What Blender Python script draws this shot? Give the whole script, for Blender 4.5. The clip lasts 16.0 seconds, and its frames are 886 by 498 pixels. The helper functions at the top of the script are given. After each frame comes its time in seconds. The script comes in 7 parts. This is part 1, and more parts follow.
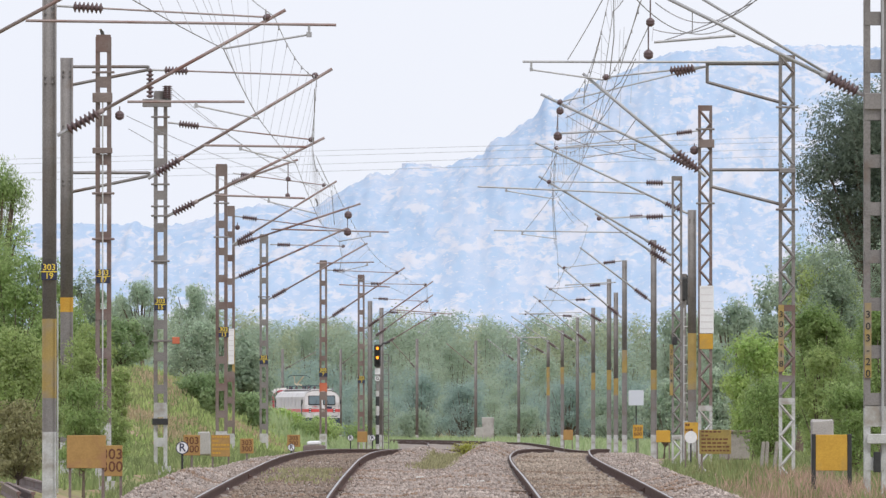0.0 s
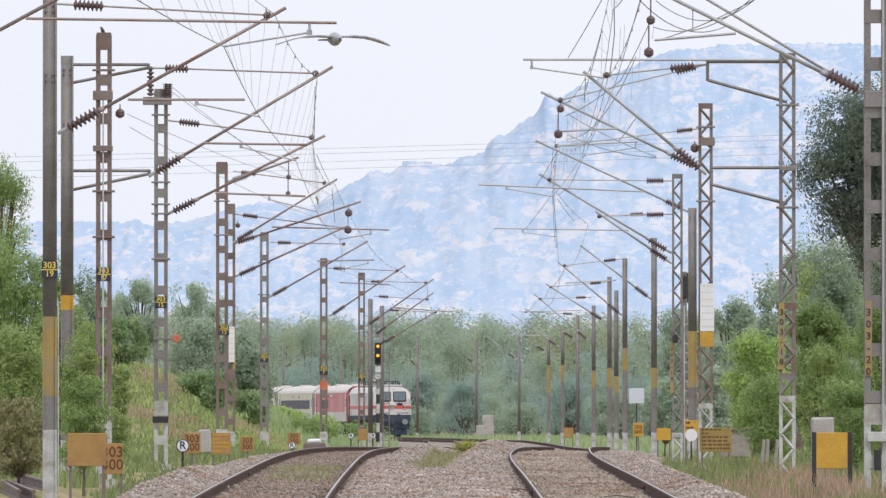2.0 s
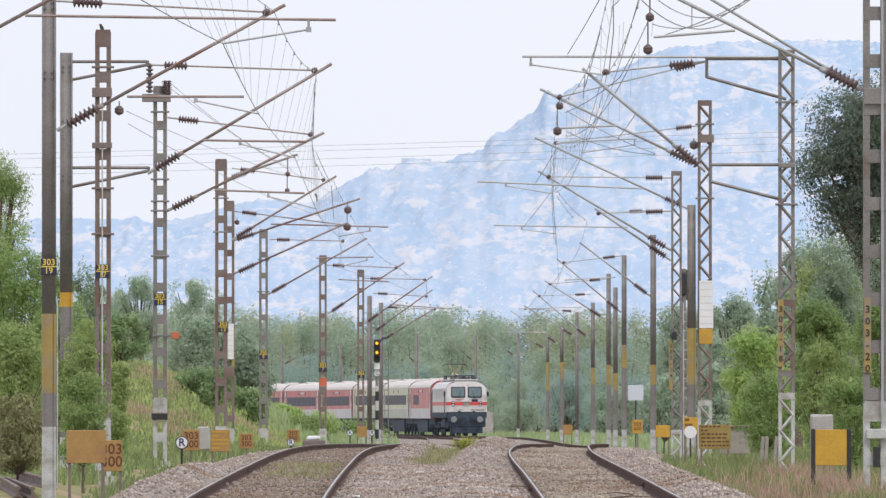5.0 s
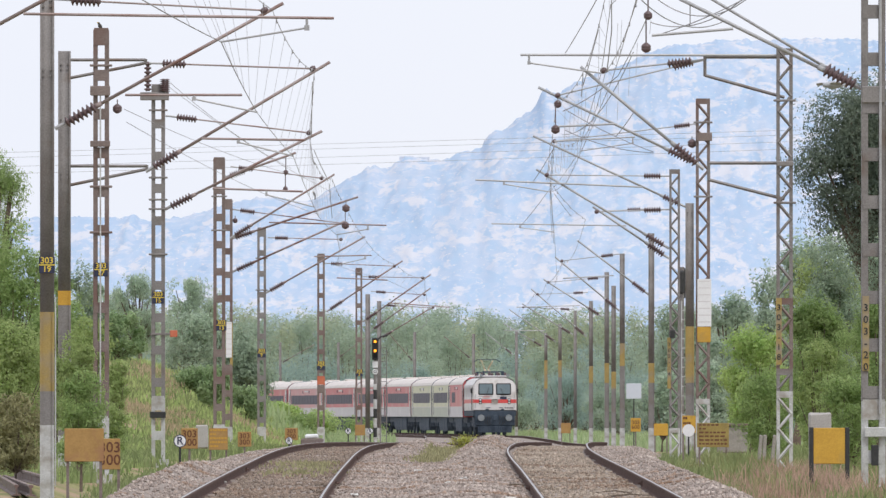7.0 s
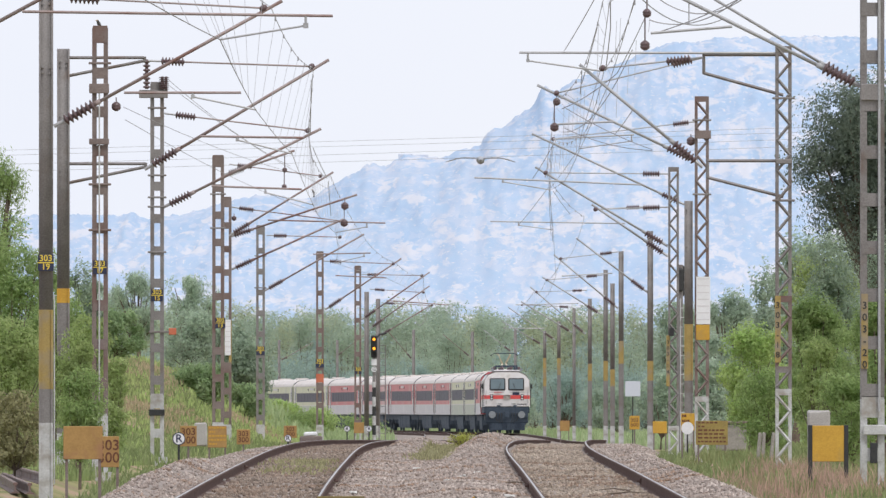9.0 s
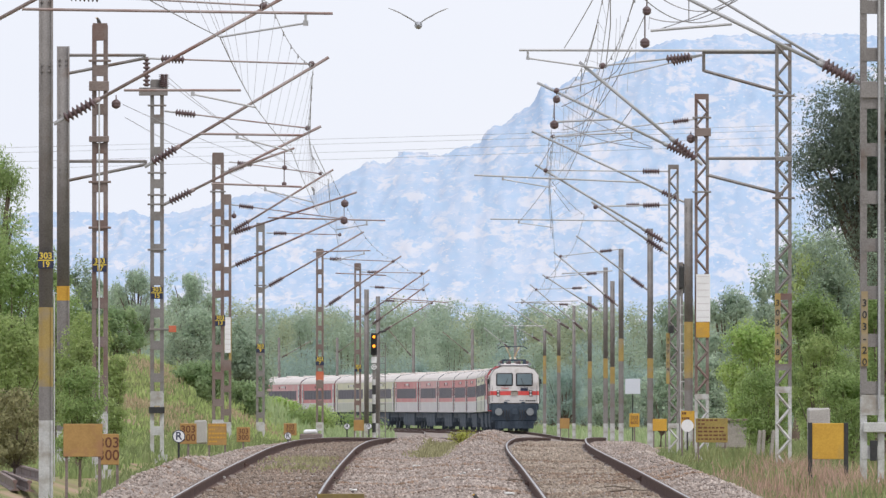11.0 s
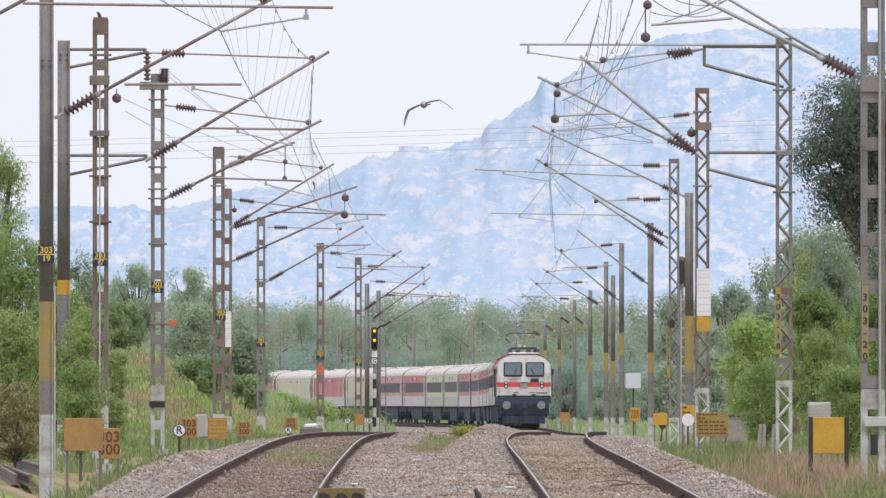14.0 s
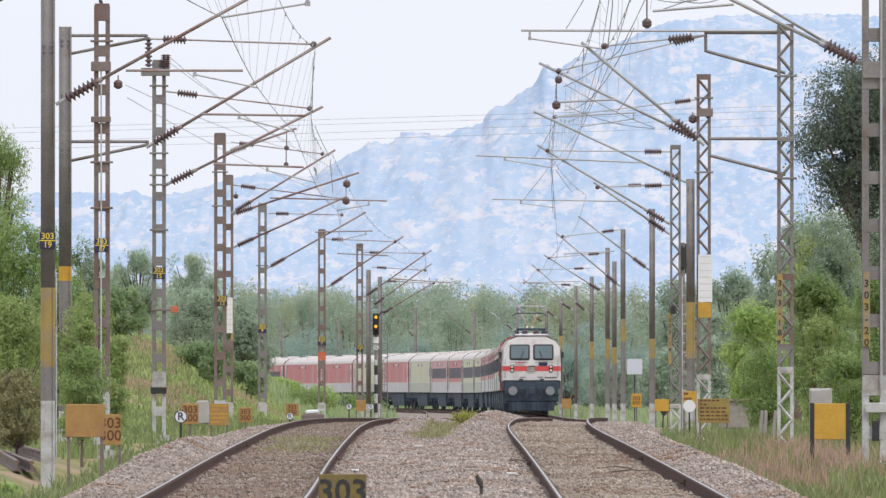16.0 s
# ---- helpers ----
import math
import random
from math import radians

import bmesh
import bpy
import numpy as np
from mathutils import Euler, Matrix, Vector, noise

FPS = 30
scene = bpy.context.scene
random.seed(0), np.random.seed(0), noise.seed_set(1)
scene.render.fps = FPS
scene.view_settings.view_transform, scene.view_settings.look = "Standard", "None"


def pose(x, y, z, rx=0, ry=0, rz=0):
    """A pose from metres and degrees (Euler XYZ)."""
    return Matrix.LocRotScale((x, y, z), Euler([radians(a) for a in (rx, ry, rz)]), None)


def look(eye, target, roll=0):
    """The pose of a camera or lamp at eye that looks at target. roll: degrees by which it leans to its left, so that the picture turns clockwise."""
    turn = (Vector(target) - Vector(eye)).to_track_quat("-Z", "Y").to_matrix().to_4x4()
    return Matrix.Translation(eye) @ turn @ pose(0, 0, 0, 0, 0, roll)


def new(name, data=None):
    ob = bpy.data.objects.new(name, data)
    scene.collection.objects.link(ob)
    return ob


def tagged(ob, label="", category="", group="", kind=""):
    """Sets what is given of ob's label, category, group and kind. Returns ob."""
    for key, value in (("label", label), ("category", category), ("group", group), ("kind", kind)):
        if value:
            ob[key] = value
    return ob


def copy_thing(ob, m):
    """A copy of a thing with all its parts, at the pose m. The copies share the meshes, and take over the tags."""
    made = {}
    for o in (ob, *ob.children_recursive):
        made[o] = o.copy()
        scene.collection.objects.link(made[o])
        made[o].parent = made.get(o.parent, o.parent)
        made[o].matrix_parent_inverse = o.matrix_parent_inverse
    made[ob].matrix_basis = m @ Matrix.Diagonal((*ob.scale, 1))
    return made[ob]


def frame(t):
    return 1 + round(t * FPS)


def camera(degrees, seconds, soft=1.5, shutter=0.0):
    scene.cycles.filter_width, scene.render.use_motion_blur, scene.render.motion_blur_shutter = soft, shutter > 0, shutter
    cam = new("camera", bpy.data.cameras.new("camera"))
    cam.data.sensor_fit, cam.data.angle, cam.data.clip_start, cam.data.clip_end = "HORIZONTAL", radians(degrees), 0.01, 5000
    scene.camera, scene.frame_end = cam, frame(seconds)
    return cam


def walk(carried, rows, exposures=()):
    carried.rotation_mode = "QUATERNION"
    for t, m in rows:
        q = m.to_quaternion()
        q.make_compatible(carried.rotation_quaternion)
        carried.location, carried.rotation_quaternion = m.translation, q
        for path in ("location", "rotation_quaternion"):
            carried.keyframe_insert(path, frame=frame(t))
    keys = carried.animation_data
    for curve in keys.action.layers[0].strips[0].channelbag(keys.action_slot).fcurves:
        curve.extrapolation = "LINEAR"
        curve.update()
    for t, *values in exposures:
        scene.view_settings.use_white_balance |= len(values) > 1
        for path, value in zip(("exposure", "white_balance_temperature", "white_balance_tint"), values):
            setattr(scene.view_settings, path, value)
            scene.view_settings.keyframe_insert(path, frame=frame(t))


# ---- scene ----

# The camera stands on a tripod between the tracks; y runs along the line, x to the right, z = 0 is the near rail head.
EYE = (0.0, 0.0, 1.53)
cam = camera(3.742, 16.0, soft=1.4)


def aim(turn, tilt):
    return pose(*EYE, 90 + tilt, 0, -turn)


ROWS = [
    (0, aim(-0.0000, 0.5658)),
    (0.5, aim(-0.0055, 0.5557)),
    (1, aim(-0.0085, 0.5578)),
    (1.5, aim(-0.0024, 0.5619)),
    (2, aim(-0.0018, 0.5569)),
    (2.5, aim(0.0028, 0.5548)),
    (3, aim(0.0031, 0.5503)),
    (3.5, aim(0.0040, 0.5512)),
    (4, aim(0.0015, 0.5499)),
    (6.5, aim(0.0063, 0.5379)),
    (7, aim(0.0096, 0.5372)),
    (7.5, aim(0.0103, 0.5312)),
    (8, aim(0.0097, 0.5299)),
    (8.5, aim(0.0130, 0.5299)),
    (9, aim(0.0143, 0.5276)),
    (11.5, aim(0.0150, 0.5153)),
    (12, aim(0.0200, 0.5113)),
    (12.5, aim(0.0127, 0.5017)),
    (13, aim(0.0090, 0.4990)),
    (13.5, aim(0.0133, 0.4960)),
    (14, aim(0.0123, 0.4927)),
    (14.5, aim(0.0150, 0.4893)),
    (15, aim(0.0126, 0.4877)),
    (15.5, aim(0.0070, 0.4777)),
    (16, aim(0.0063, 0.4342)),
]
walk(cam, ROWS)



def spline(knots, x):
    """Smooth curve through (x, value) knots, straight beyond the ends."""
    xs, vs = [k[0] for k in knots], [k[1] for k in knots]
    n = len(xs)
    s = [(vs[i + 1] - vs[i]) / (xs[i + 1] - xs[i]) for i in range(n - 1)]
    m = [s[0]] + [(s[i - 1] + s[i]) / 2 for i in range(1, n - 1)] + [s[-1]]
    if x <= xs[0]:
        return vs[0] + m[0] * (x - xs[0])
    if x >= xs[-1]:
        return vs[-1] + m[-1] * (x - xs[-1])
    i = max(j for j in range(n - 1) if xs[j] <= x)
    h = xs[i + 1] - xs[i]
    t = (x - xs[i]) / h
    return ((2 * t**3 - 3 * t**2 + 1) * vs[i] + (t**3 - 2 * t**2 + t) * h * m[i]
            + (3 * t**2 - 2 * t**3) * vs[i + 1] + (t**3 - t**2) * h * m[i + 1])


PROFILE = [(0, 0), (150, 0), (230, 0), (290, -0.03), (338, -0.13), (400, -0.42), (500, -0.98), (600, -1.42), (714, -1.78), (810, -2.12),
           (906, -2.45), (960, -2.67), (1042, -2.9), (1094, -3.03), (1146, -3.23), (1250, -3.5), (1400, -3.6), (1700, -3.6)]
RIGHT = [(-60, 1.7), (141, 2.12), (216, 2.19), (268, 2.22), (290, 2.31), (314, 2.51), (338, 2.8), (400, 4.0), (460, 4.6), (560, 4.85), (714, 4.74),
         (810, 4.74), (906, 4.5), (960, 3.85), (1042, 0.26), (1094, -4.1), (1146, -10.15), (1200, -18.2), (1300, -37), (1500, -90)]
LEFT = [(-60, -2.3), (141, -2.3), (189, -2.44), (237, -2.53), (291, -2.55), (324, -2.38), (400, -1.0), (460, -0.25), (560, 0.15), (714, 0.05),
        (810, 0.0), (906, -0.3), (960, -1.0), (1042, -4.7), (1094, -9.1), (1146, -15.2), (1200, -23.3), (1300, -42), (1500, -95)]


def level(y):
    return spline(PROFILE, min(y, 1690))


def right_x(y):
    return spline(RIGHT, y)


def left_x(y):
    return spline(LEFT, y)

# ---- daylight: a bright, thinly overcast sky ----
world = bpy.data.worlds.new("hazy_sky")
scene.world = world
world.use_nodes = True
wn = world.node_tree
wn.nodes.clear()
w_out = wn.nodes.new("ShaderNodeOutputWorld")
w_bg = wn.nodes.new("ShaderNodeBackground")
w_sky = wn.nodes.new("ShaderNodeTexSky")
w_sky.sky_type = "NISHITA"
w_sky.sun_disc = False
w_sky.sun_elevation, w_sky.sun_rotation = radians(58), radians(150)
w_sky.dust_density, w_sky.air_density = 4.0, 1.0
w_mix = wn.nodes.new("ShaderNodeMix")
w_mix.data_type = "RGBA"
w_mix.inputs["Factor"].default_value = 0.93
w_noise = wn.nodes.new("ShaderNodeTexNoise")
w_noise.inputs["Scale"].default_value = 9.0
w_noise.inputs["Detail"].default_value = 3.0
w_ramp = wn.nodes.new("ShaderNodeValToRGB")
w_ramp.color_ramp.elements[0].position, w_ramp.color_ramp.elements[1].position = 0.35, 0.7
w_ramp.color_ramp.elements[0].color = (9.15, 9.5, 10.5, 1)
w_ramp.color_ramp.elements[1].color = (9.6, 9.85, 10.6, 1)
wn.links.new(w_noise.outputs["Fac"], w_ramp.inputs["Fac"])
wn.links.new(w_sky.outputs["Color"], w_mix.inputs["A"])
wn.links.new(w_ramp.outputs["Color"], w_mix.inputs["B"])
wn.links.new(w_mix.outputs["Result"], w_bg.inputs["Color"])
w_bg.inputs["Strength"].default_value = 0.1
wn.links.new(w_bg.outputs["Background"], w_out.inputs["Surface"])
sun = new("sun", bpy.data.lights.new("sun", "SUN"))
sun.data.energy, sun.data.angle, sun.data.color = 1.6, radians(12), (1.0, 0.96, 0.9)
sun.matrix_world = look((0, 0, 0), (-math.sin(radians(150)) * math.cos(radians(58)), -math.cos(radians(150)) * math.cos(radians(58)), -math.sin(radians(58))))

# ---- materials ----


def material(name, low, high, scale=3.0, rough=0.8, metal=0.0, bump=0.2, fine=40.0, coat=None, per_object=0.0, stretch=None, spec=None):
    """Two tones mixed by coarse and fine noise, with relief. coat: (colour, amount) of dirt or rust in patches."""
    m = bpy.data.materials.new(name)
    m.use_nodes = True
    nt = m.node_tree
    bs = nt.nodes["Principled BSDF"]
    geo = nt.nodes.new("ShaderNodeTexCoord")
    src = geo.outputs["Object"]
    if stretch:
        mp = nt.nodes.new("ShaderNodeMapping")
        mp.inputs["Scale"].default_value = stretch
        nt.links.new(src, mp.inputs["Vector"])
        src = mp.outputs["Vector"]
    n1 = nt.nodes.new("ShaderNodeTexNoise")
    n1.inputs["Scale"].default_value, n1.inputs["Detail"].default_value = scale, 4.0
    n2 = nt.nodes.new("ShaderNodeTexNoise")
    n2.inputs["Scale"].default_value, n2.inputs["Detail"].default_value = fine, 3.0
    for n in (n1, n2):
        nt.links.new(src, n.inputs["Vector"])
    add = nt.nodes.new("ShaderNodeMath")
    add.operation = "MULTIPLY_ADD"
    add.inputs[1].default_value, add.inputs[2].default_value = 0.5, 0.0
    nt.links.new(n2.outputs["Fac"], add.inputs[0])
    half = nt.nodes.new("ShaderNodeMath")
    half.operation = "MULTIPLY_ADD"
    half.inputs[1].default_value = 0.5
    nt.links.new(n1.outputs["Fac"], half.inputs[0])
    nt.links.new(add.outputs[0], half.inputs[2])
    ramp = nt.nodes.new("ShaderNodeValToRGB")
    ramp.color_ramp.elements[0].position, ramp.color_ramp.elements[1].position = 0.36, 0.64
    ramp.color_ramp.elements[0].color, ramp.color_ramp.elements[1].color = (*low, 1), (*high, 1)
    nt.links.new(half.outputs[0], ramp.inputs["Fac"])
    colour = ramp.outputs["Color"]
    if coat:
        n3 = nt.nodes.new("ShaderNodeTexNoise")
        n3.inputs["Scale"].default_value, n3.inputs["Detail"].default_value = scale * 0.6, 6.0
        nt.links.new(src, n3.inputs["Vector"])
        r3 = nt.nodes.new("ShaderNodeValToRGB")
        r3.color_ramp.elements[0].position, r3.color_ramp.elements[1].position = 0.62 - coat[1] * 0.3, 0.72 - coat[1] * 0.2
        nt.links.new(n3.outputs["Fac"], r3.inputs["Fac"])
        mx = nt.nodes.new("ShaderNodeMix")
        mx.data_type = "RGBA"
        nt.links.new(r3.outputs["Color"], mx.inputs["Factor"])
        nt.links.new(colour, mx.inputs["A"])
        mx.inputs["B"].default_value = (*coat[0], 1)
        colour = mx.outputs["Result"]
    if per_object:
        info = nt.nodes.new("ShaderNodeNewGeometry")
        hsv = nt.nodes.new("ShaderNodeHueSaturation")
        mr = nt.nodes.new("ShaderNodeMapRange")
        mr.inputs["To Min"].default_value, mr.inputs["To Max"].default_value = 1 - per_object, 1 + per_object
        nt.links.new(info.outputs["Random Per Island"], mr.inputs["Value"])
        nt.links.new(mr.outputs["Result"], hsv.inputs["Value"])
        nt.links.new(colour, hsv.inputs["Color"])
        colour = hsv.outputs["Color"]
    nt.links.new(colour, bs.inputs["Base Color"])
    bs.inputs["Roughness"].default_value, bs.inputs["Metallic"].default_value = rough, metal
    if spec is not None:
        bs.inputs["Specular IOR Level"].default_value = spec
    if bump:
        bp = nt.nodes.new("ShaderNodeBump")
        bp.inputs["Strength"].default_value, bp.inputs["Distance"].default_value = bump, 0.02
        nt.links.new(half.outputs[0], bp.inputs["Height"])
        nt.links.new(bp.outputs["Normal"], bs.inputs["Normal"])
    return m


def glow(name, colour, strength):
    m = material(name, colour, colour, bump=0)
    bs = m.node_tree.nodes["Principled BSDF"]
    bs.inputs["Emission Color"].default_value = (*colour, 1)
    bs.inputs["Emission Strength"].default_value = strength
    return m


def leafy(name, low, high, scale=0.5, spread=0.22):
    """Leaves: thin, a little light passes through."""
    m = material(name, low, high, scale=scale, rough=0.6, bump=0, fine=5.0, per_object=spread, spec=0.25)
    nt = m.node_tree
    bs = nt.nodes["Principled BSDF"]
    tr = nt.nodes.new("ShaderNodeBsdfTranslucent")
    link = bs.inputs["Base Color"].links[0].from_socket
    nt.links.new(link, tr.inputs["Color"])
    mx = nt.nodes.new("ShaderNodeMixShader")
    mx.inputs[0].default_value = 0.6
    nt.links.new(bs.outputs[0], mx.inputs[1])
    nt.links.new(tr.outputs[0], mx.inputs[2])
    nt.links.new(mx.outputs[0], nt.nodes["Material Output"].inputs["Surface"])
    return m


M = {}
M["steel"] = material("galvanised_steel", (0.165, 0.15, 0.147), (0.265, 0.248, 0.244), scale=2.5, rough=0.62, bump=0.1, coat=((0.16, 0.12, 0.1), 0.25))
M["rusty"] = material("rusting_steel", (0.148, 0.113, 0.104), (0.26, 0.21, 0.195), scale=1.6, rough=0.8, bump=0.2, coat=((0.16, 0.09, 0.075), 0.4))
M["tube"] = material("weathered_tube", (0.25, 0.195, 0.185), (0.38, 0.315, 0.305), scale=2.0, rough=0.55, metal=0.2, bump=0.1, coat=((0.23, 0.135, 0.115), 0.45))
M["grey_tube"] = material("grey_tube", (0.34, 0.34, 0.35), (0.48, 0.48, 0.5), scale=2.0, rough=0.5, metal=0.2, bump=0.1)
M["porcelain"] = material("brown_porcelain", (0.095, 0.06, 0.063), (0.15, 0.1, 0.105), scale=6, rough=0.3, bump=0.0)
M["wire"] = material("catenary_wire", (0.22, 0.21, 0.22), (0.31, 0.3, 0.31), scale=5, rough=0.5, metal=0.4, bump=0)
M["fine_wire"] = material("dropper_wire", (0.42, 0.42, 0.46), (0.52, 0.52, 0.56), scale=5, rough=0.5, bump=0)
M["whitewash"] = material("whitewash", (0.42, 0.42, 0.42), (0.6, 0.6, 0.6), scale=5, rough=0.9, bump=0.2, coat=((0.33, 0.3, 0.27), 0.35))
M["yellow"] = material("yellow_paint", (0.5, 0.275, 0.035), (0.63, 0.37, 0.05), scale=3, rough=0.6, bump=0.05, coat=((0.38, 0.25, 0.08), 0.3))
M["ochre"] = material("faded_orange_paint", (0.33, 0.19, 0.062), (0.43, 0.255, 0.085), scale=4, rough=0.65, bump=0.05, coat=((0.33, 0.17, 0.08), 0.3))
M["mast_yellow"] = material("worn_yellow_band", (0.3, 0.215, 0.07), (0.43, 0.31, 0.11), scale=3, rough=0.75, bump=0.1, coat=((0.28, 0.24, 0.2), 0.4))
M["red_paint"] = material("red_band_paint", (0.5, 0.12, 0.06), (0.6, 0.18, 0.1), scale=4, rough=0.7, bump=0.05)
M["navy"] = material("navy_plate", (0.02, 0.025, 0.06), (0.035, 0.04, 0.09), scale=6, rough=0.5, bump=0)
M["black"] = material("black_paint", (0.02, 0.02, 0.022), (0.04, 0.04, 0.042), scale=8, rough=0.6, bump=0.05)
M["white"] = material("white_paint", (0.72, 0.72, 0.74), (0.82, 0.82, 0.84), scale=4, rough=0.6, bump=0.02)
M["ink_yellow"] = material("lettering_yellow", (0.75, 0.55, 0.05), (0.8, 0.6, 0.08), scale=9, rough=0.6, bump=0)
M["ink_brown"] = material("lettering_brown", (0.1, 0.035, 0.02), (0.16, 0.06, 0.03), scale=9, rough=0.7, bump=0)
M["ballast"] = material("ballast_bed", (0.2, 0.163, 0.142), (0.34, 0.288, 0.256), scale=1.2, rough=0.95, bump=0.9, fine=18)
M["stone"] = material("ballast_stone", (0.265, 0.213, 0.185), (0.49, 0.42, 0.38), scale=0.35, rough=0.9, bump=0.3, fine=9, per_object=0.32, coat=((0.3, 0.2, 0.14), 0.3))
M["rail_side"] = material("rail_rust", (0.085, 0.055, 0.048), (0.15, 0.1, 0.088), scale=2, rough=0.85, bump=0.3, spec=0.08)
M["rail_head"] = material("polished_rail_head", (0.28, 0.27, 0.27), (0.44, 0.43, 0.43), scale=0.8, rough=0.38, metal=0.5, bump=0.02, stretch=(1, 0.05, 1))
M["earth"] = material("grassy_earth", (0.16, 0.17, 0.05), (0.3, 0.27, 0.12), scale=0.25, rough=0.95, bump=0.5, fine=3, coat=((0.36, 0.24, 0.17), 0.4))
M["grass"] = leafy("grass_blades", (0.19, 0.26, 0.1), (0.34, 0.38, 0.19), scale=0.15, spread=0.3)
M["dry_grass"] = leafy("dry_flowering_grass", (0.42, 0.27, 0.21), (0.56, 0.4, 0.32), scale=0.4, spread=0.3)
M["leaf"] = leafy("bush_leaves", (0.255, 0.37, 0.135), (0.43, 0.53, 0.24), scale=0.4)
M["leaf_lime"] = leafy("young_leaves", (0.39, 0.54, 0.19), (0.6, 0.7, 0.31), scale=0.5)
M["leaf_dull"] = leafy("dusty_leaves", (0.31, 0.41, 0.15), (0.48, 0.56, 0.26), scale=0.4)
M["leaf_dark"] = leafy("dark_leaves", (0.29, 0.38, 0.28), (0.43, 0.51, 0.39), scale=0.4)
# leaf_mid: grey-green from a medium haze mixed into the leaf colour
M["leaf_mid"] = leafy("half_hazed_leaves", (0.39, 0.5, 0.39), (0.56, 0.64, 0.5), scale=0.2, spread=0.25)
# leaf_far tones: aerial haze painted into the leaf colour, paler and bluer
M["leaf_far"] = leafy("hazed_leaves", (0.37, 0.47, 0.38), (0.48, 0.56, 0.43), scale=0.05, spread=0.1)
M["leaf_far_dark"] = leafy("hazed_dark_leaves", (0.32, 0.44, 0.41), (0.42, 0.52, 0.47), scale=0.05, spread=0.1)
M["bark"] = material("bark", (0.1, 0.075, 0.055), (0.19, 0.15, 0.12), scale=6, rough=0.95, bump=0.6)
M["concrete"] = material("old_concrete", (0.33, 0.31, 0.3), (0.5, 0.48, 0.46), scale=2, rough=0.9, bump=0.3, coat=((0.22, 0.2, 0.18), 0.3))
# the yellowish far tone, with the same painted haze
M["leaf_far_gold"] = leafy("hazed_yellowish_leaves", (0.42, 0.49, 0.35), (0.54, 0.58, 0.41), scale=0.05, spread=0.1)
M["leaf_gold"] = leafy("yellow_weed_leaves", (0.4, 0.42, 0.1), (0.58, 0.57, 0.18), scale=2.0)
# far_wall: near-white with the blue of distance haze painted in
M["far_wall"] = material("hazed_pale_wall", (0.56, 0.6, 0.68), (0.64, 0.66, 0.72), scale=0.1, rough=0.9, bump=0)
# meadow: grass tone lightened to stand for haze beyond the crest
M["meadow"] = leafy("hazed_meadow_blades", (0.29, 0.41, 0.19), (0.47, 0.56, 0.32), scale=0.06, spread=0.2)
M["weed"] = leafy("olive_weeds", (0.29, 0.28, 0.14), (0.44, 0.42, 0.25), scale=0.8, spread=0.3)
M["old_yellow"] = material("soiled_yellow_paint", (0.15, 0.11, 0.03), (0.24, 0.175, 0.05), scale=4, rough=0.7, bump=0.1, coat=((0.16, 0.12, 0.06), 0.4))
M["litter"] = material("pale_litter", (0.6, 0.58, 0.56), (0.75, 0.74, 0.72), scale=8, rough=0.7, bump=0.1)
M["stone_brown"] = material("oily_brown_ballast_stone", (0.18, 0.138, 0.11), (0.335, 0.27, 0.222), scale=0.35, rough=0.9, bump=0.3, fine=9, per_object=0.3, coat=((0.24, 0.165, 0.12), 0.4))
M["stone_tan"] = material("dusty_tan_ballast_stone", (0.255, 0.205, 0.163), (0.45, 0.378, 0.31), scale=0.35, rough=0.9, bump=0.3, fine=9, per_object=0.3, coat=((0.24, 0.165, 0.12), 0.4))
M["bank_green"] = leafy("bank_grass_blades", (0.31, 0.43, 0.15), (0.46, 0.53, 0.24), scale=0.25, spread=0.3)
M["leaf_deep"] = leafy("deep_green_leaves", (0.155, 0.205, 0.165), (0.26, 0.31, 0.24), scale=0.4)

M["wall_stone"] = material("dark_rubble_wall", (0.25, 0.23, 0.21), (0.4, 0.37, 0.34), scale=4, rough=0.95, bump=0.6, coat=((0.15, 0.15, 0.1), 0.3))
# bank bushes: a little haze mixed into the green
M["leaf_bank"] = leafy("hazy_green_bank_leaves", (0.27, 0.39, 0.2), (0.44, 0.54, 0.31), scale=0.4)
M["board_ochre"] = material("dull_ochre_board", (0.25, 0.185, 0.05), (0.36, 0.275, 0.085), scale=4, rough=0.7, bump=0.05, coat=((0.2, 0.15, 0.06), 0.3))
M["bank_brown"] = leafy("dry_brown_bank_weeds", (0.42, 0.34, 0.22), (0.55, 0.45, 0.31), scale=0.4, spread=0.25)
M["olive_grass"] = leafy("olive_straw_grass", (0.19, 0.22, 0.09), (0.32, 0.33, 0.16), scale=0.5, spread=0.3)

# ---- mesh tools ----


def part(name, bm, mat, parent=None, label=""):
    me = bpy.data.meshes.new(name)
    bm.to_mesh(me)
    bm.free()
    for mt in (mat if isinstance(mat, (list, tuple)) else [mat]):
        me.materials.append(mt)
    ob = new(name, me)
    if parent:
        ob.parent = parent
    if label:
        tagged(ob, label)
    return ob


def add_part(name, mesh, parent, loc=(0, 0, 0), label=""):
    ob = new(name, mesh)
    ob.parent = parent
    ob.location = loc
    if label:
        tagged(ob, label)
    return ob


def root(name, label, category, loc=(0, 0, 0), group="", kind="", rz=0.0):
    ob = new(name)
    ob.location = loc
    ob.rotation_euler = (0, 0, rz)
    return tagged(ob, label, category, group, kind)


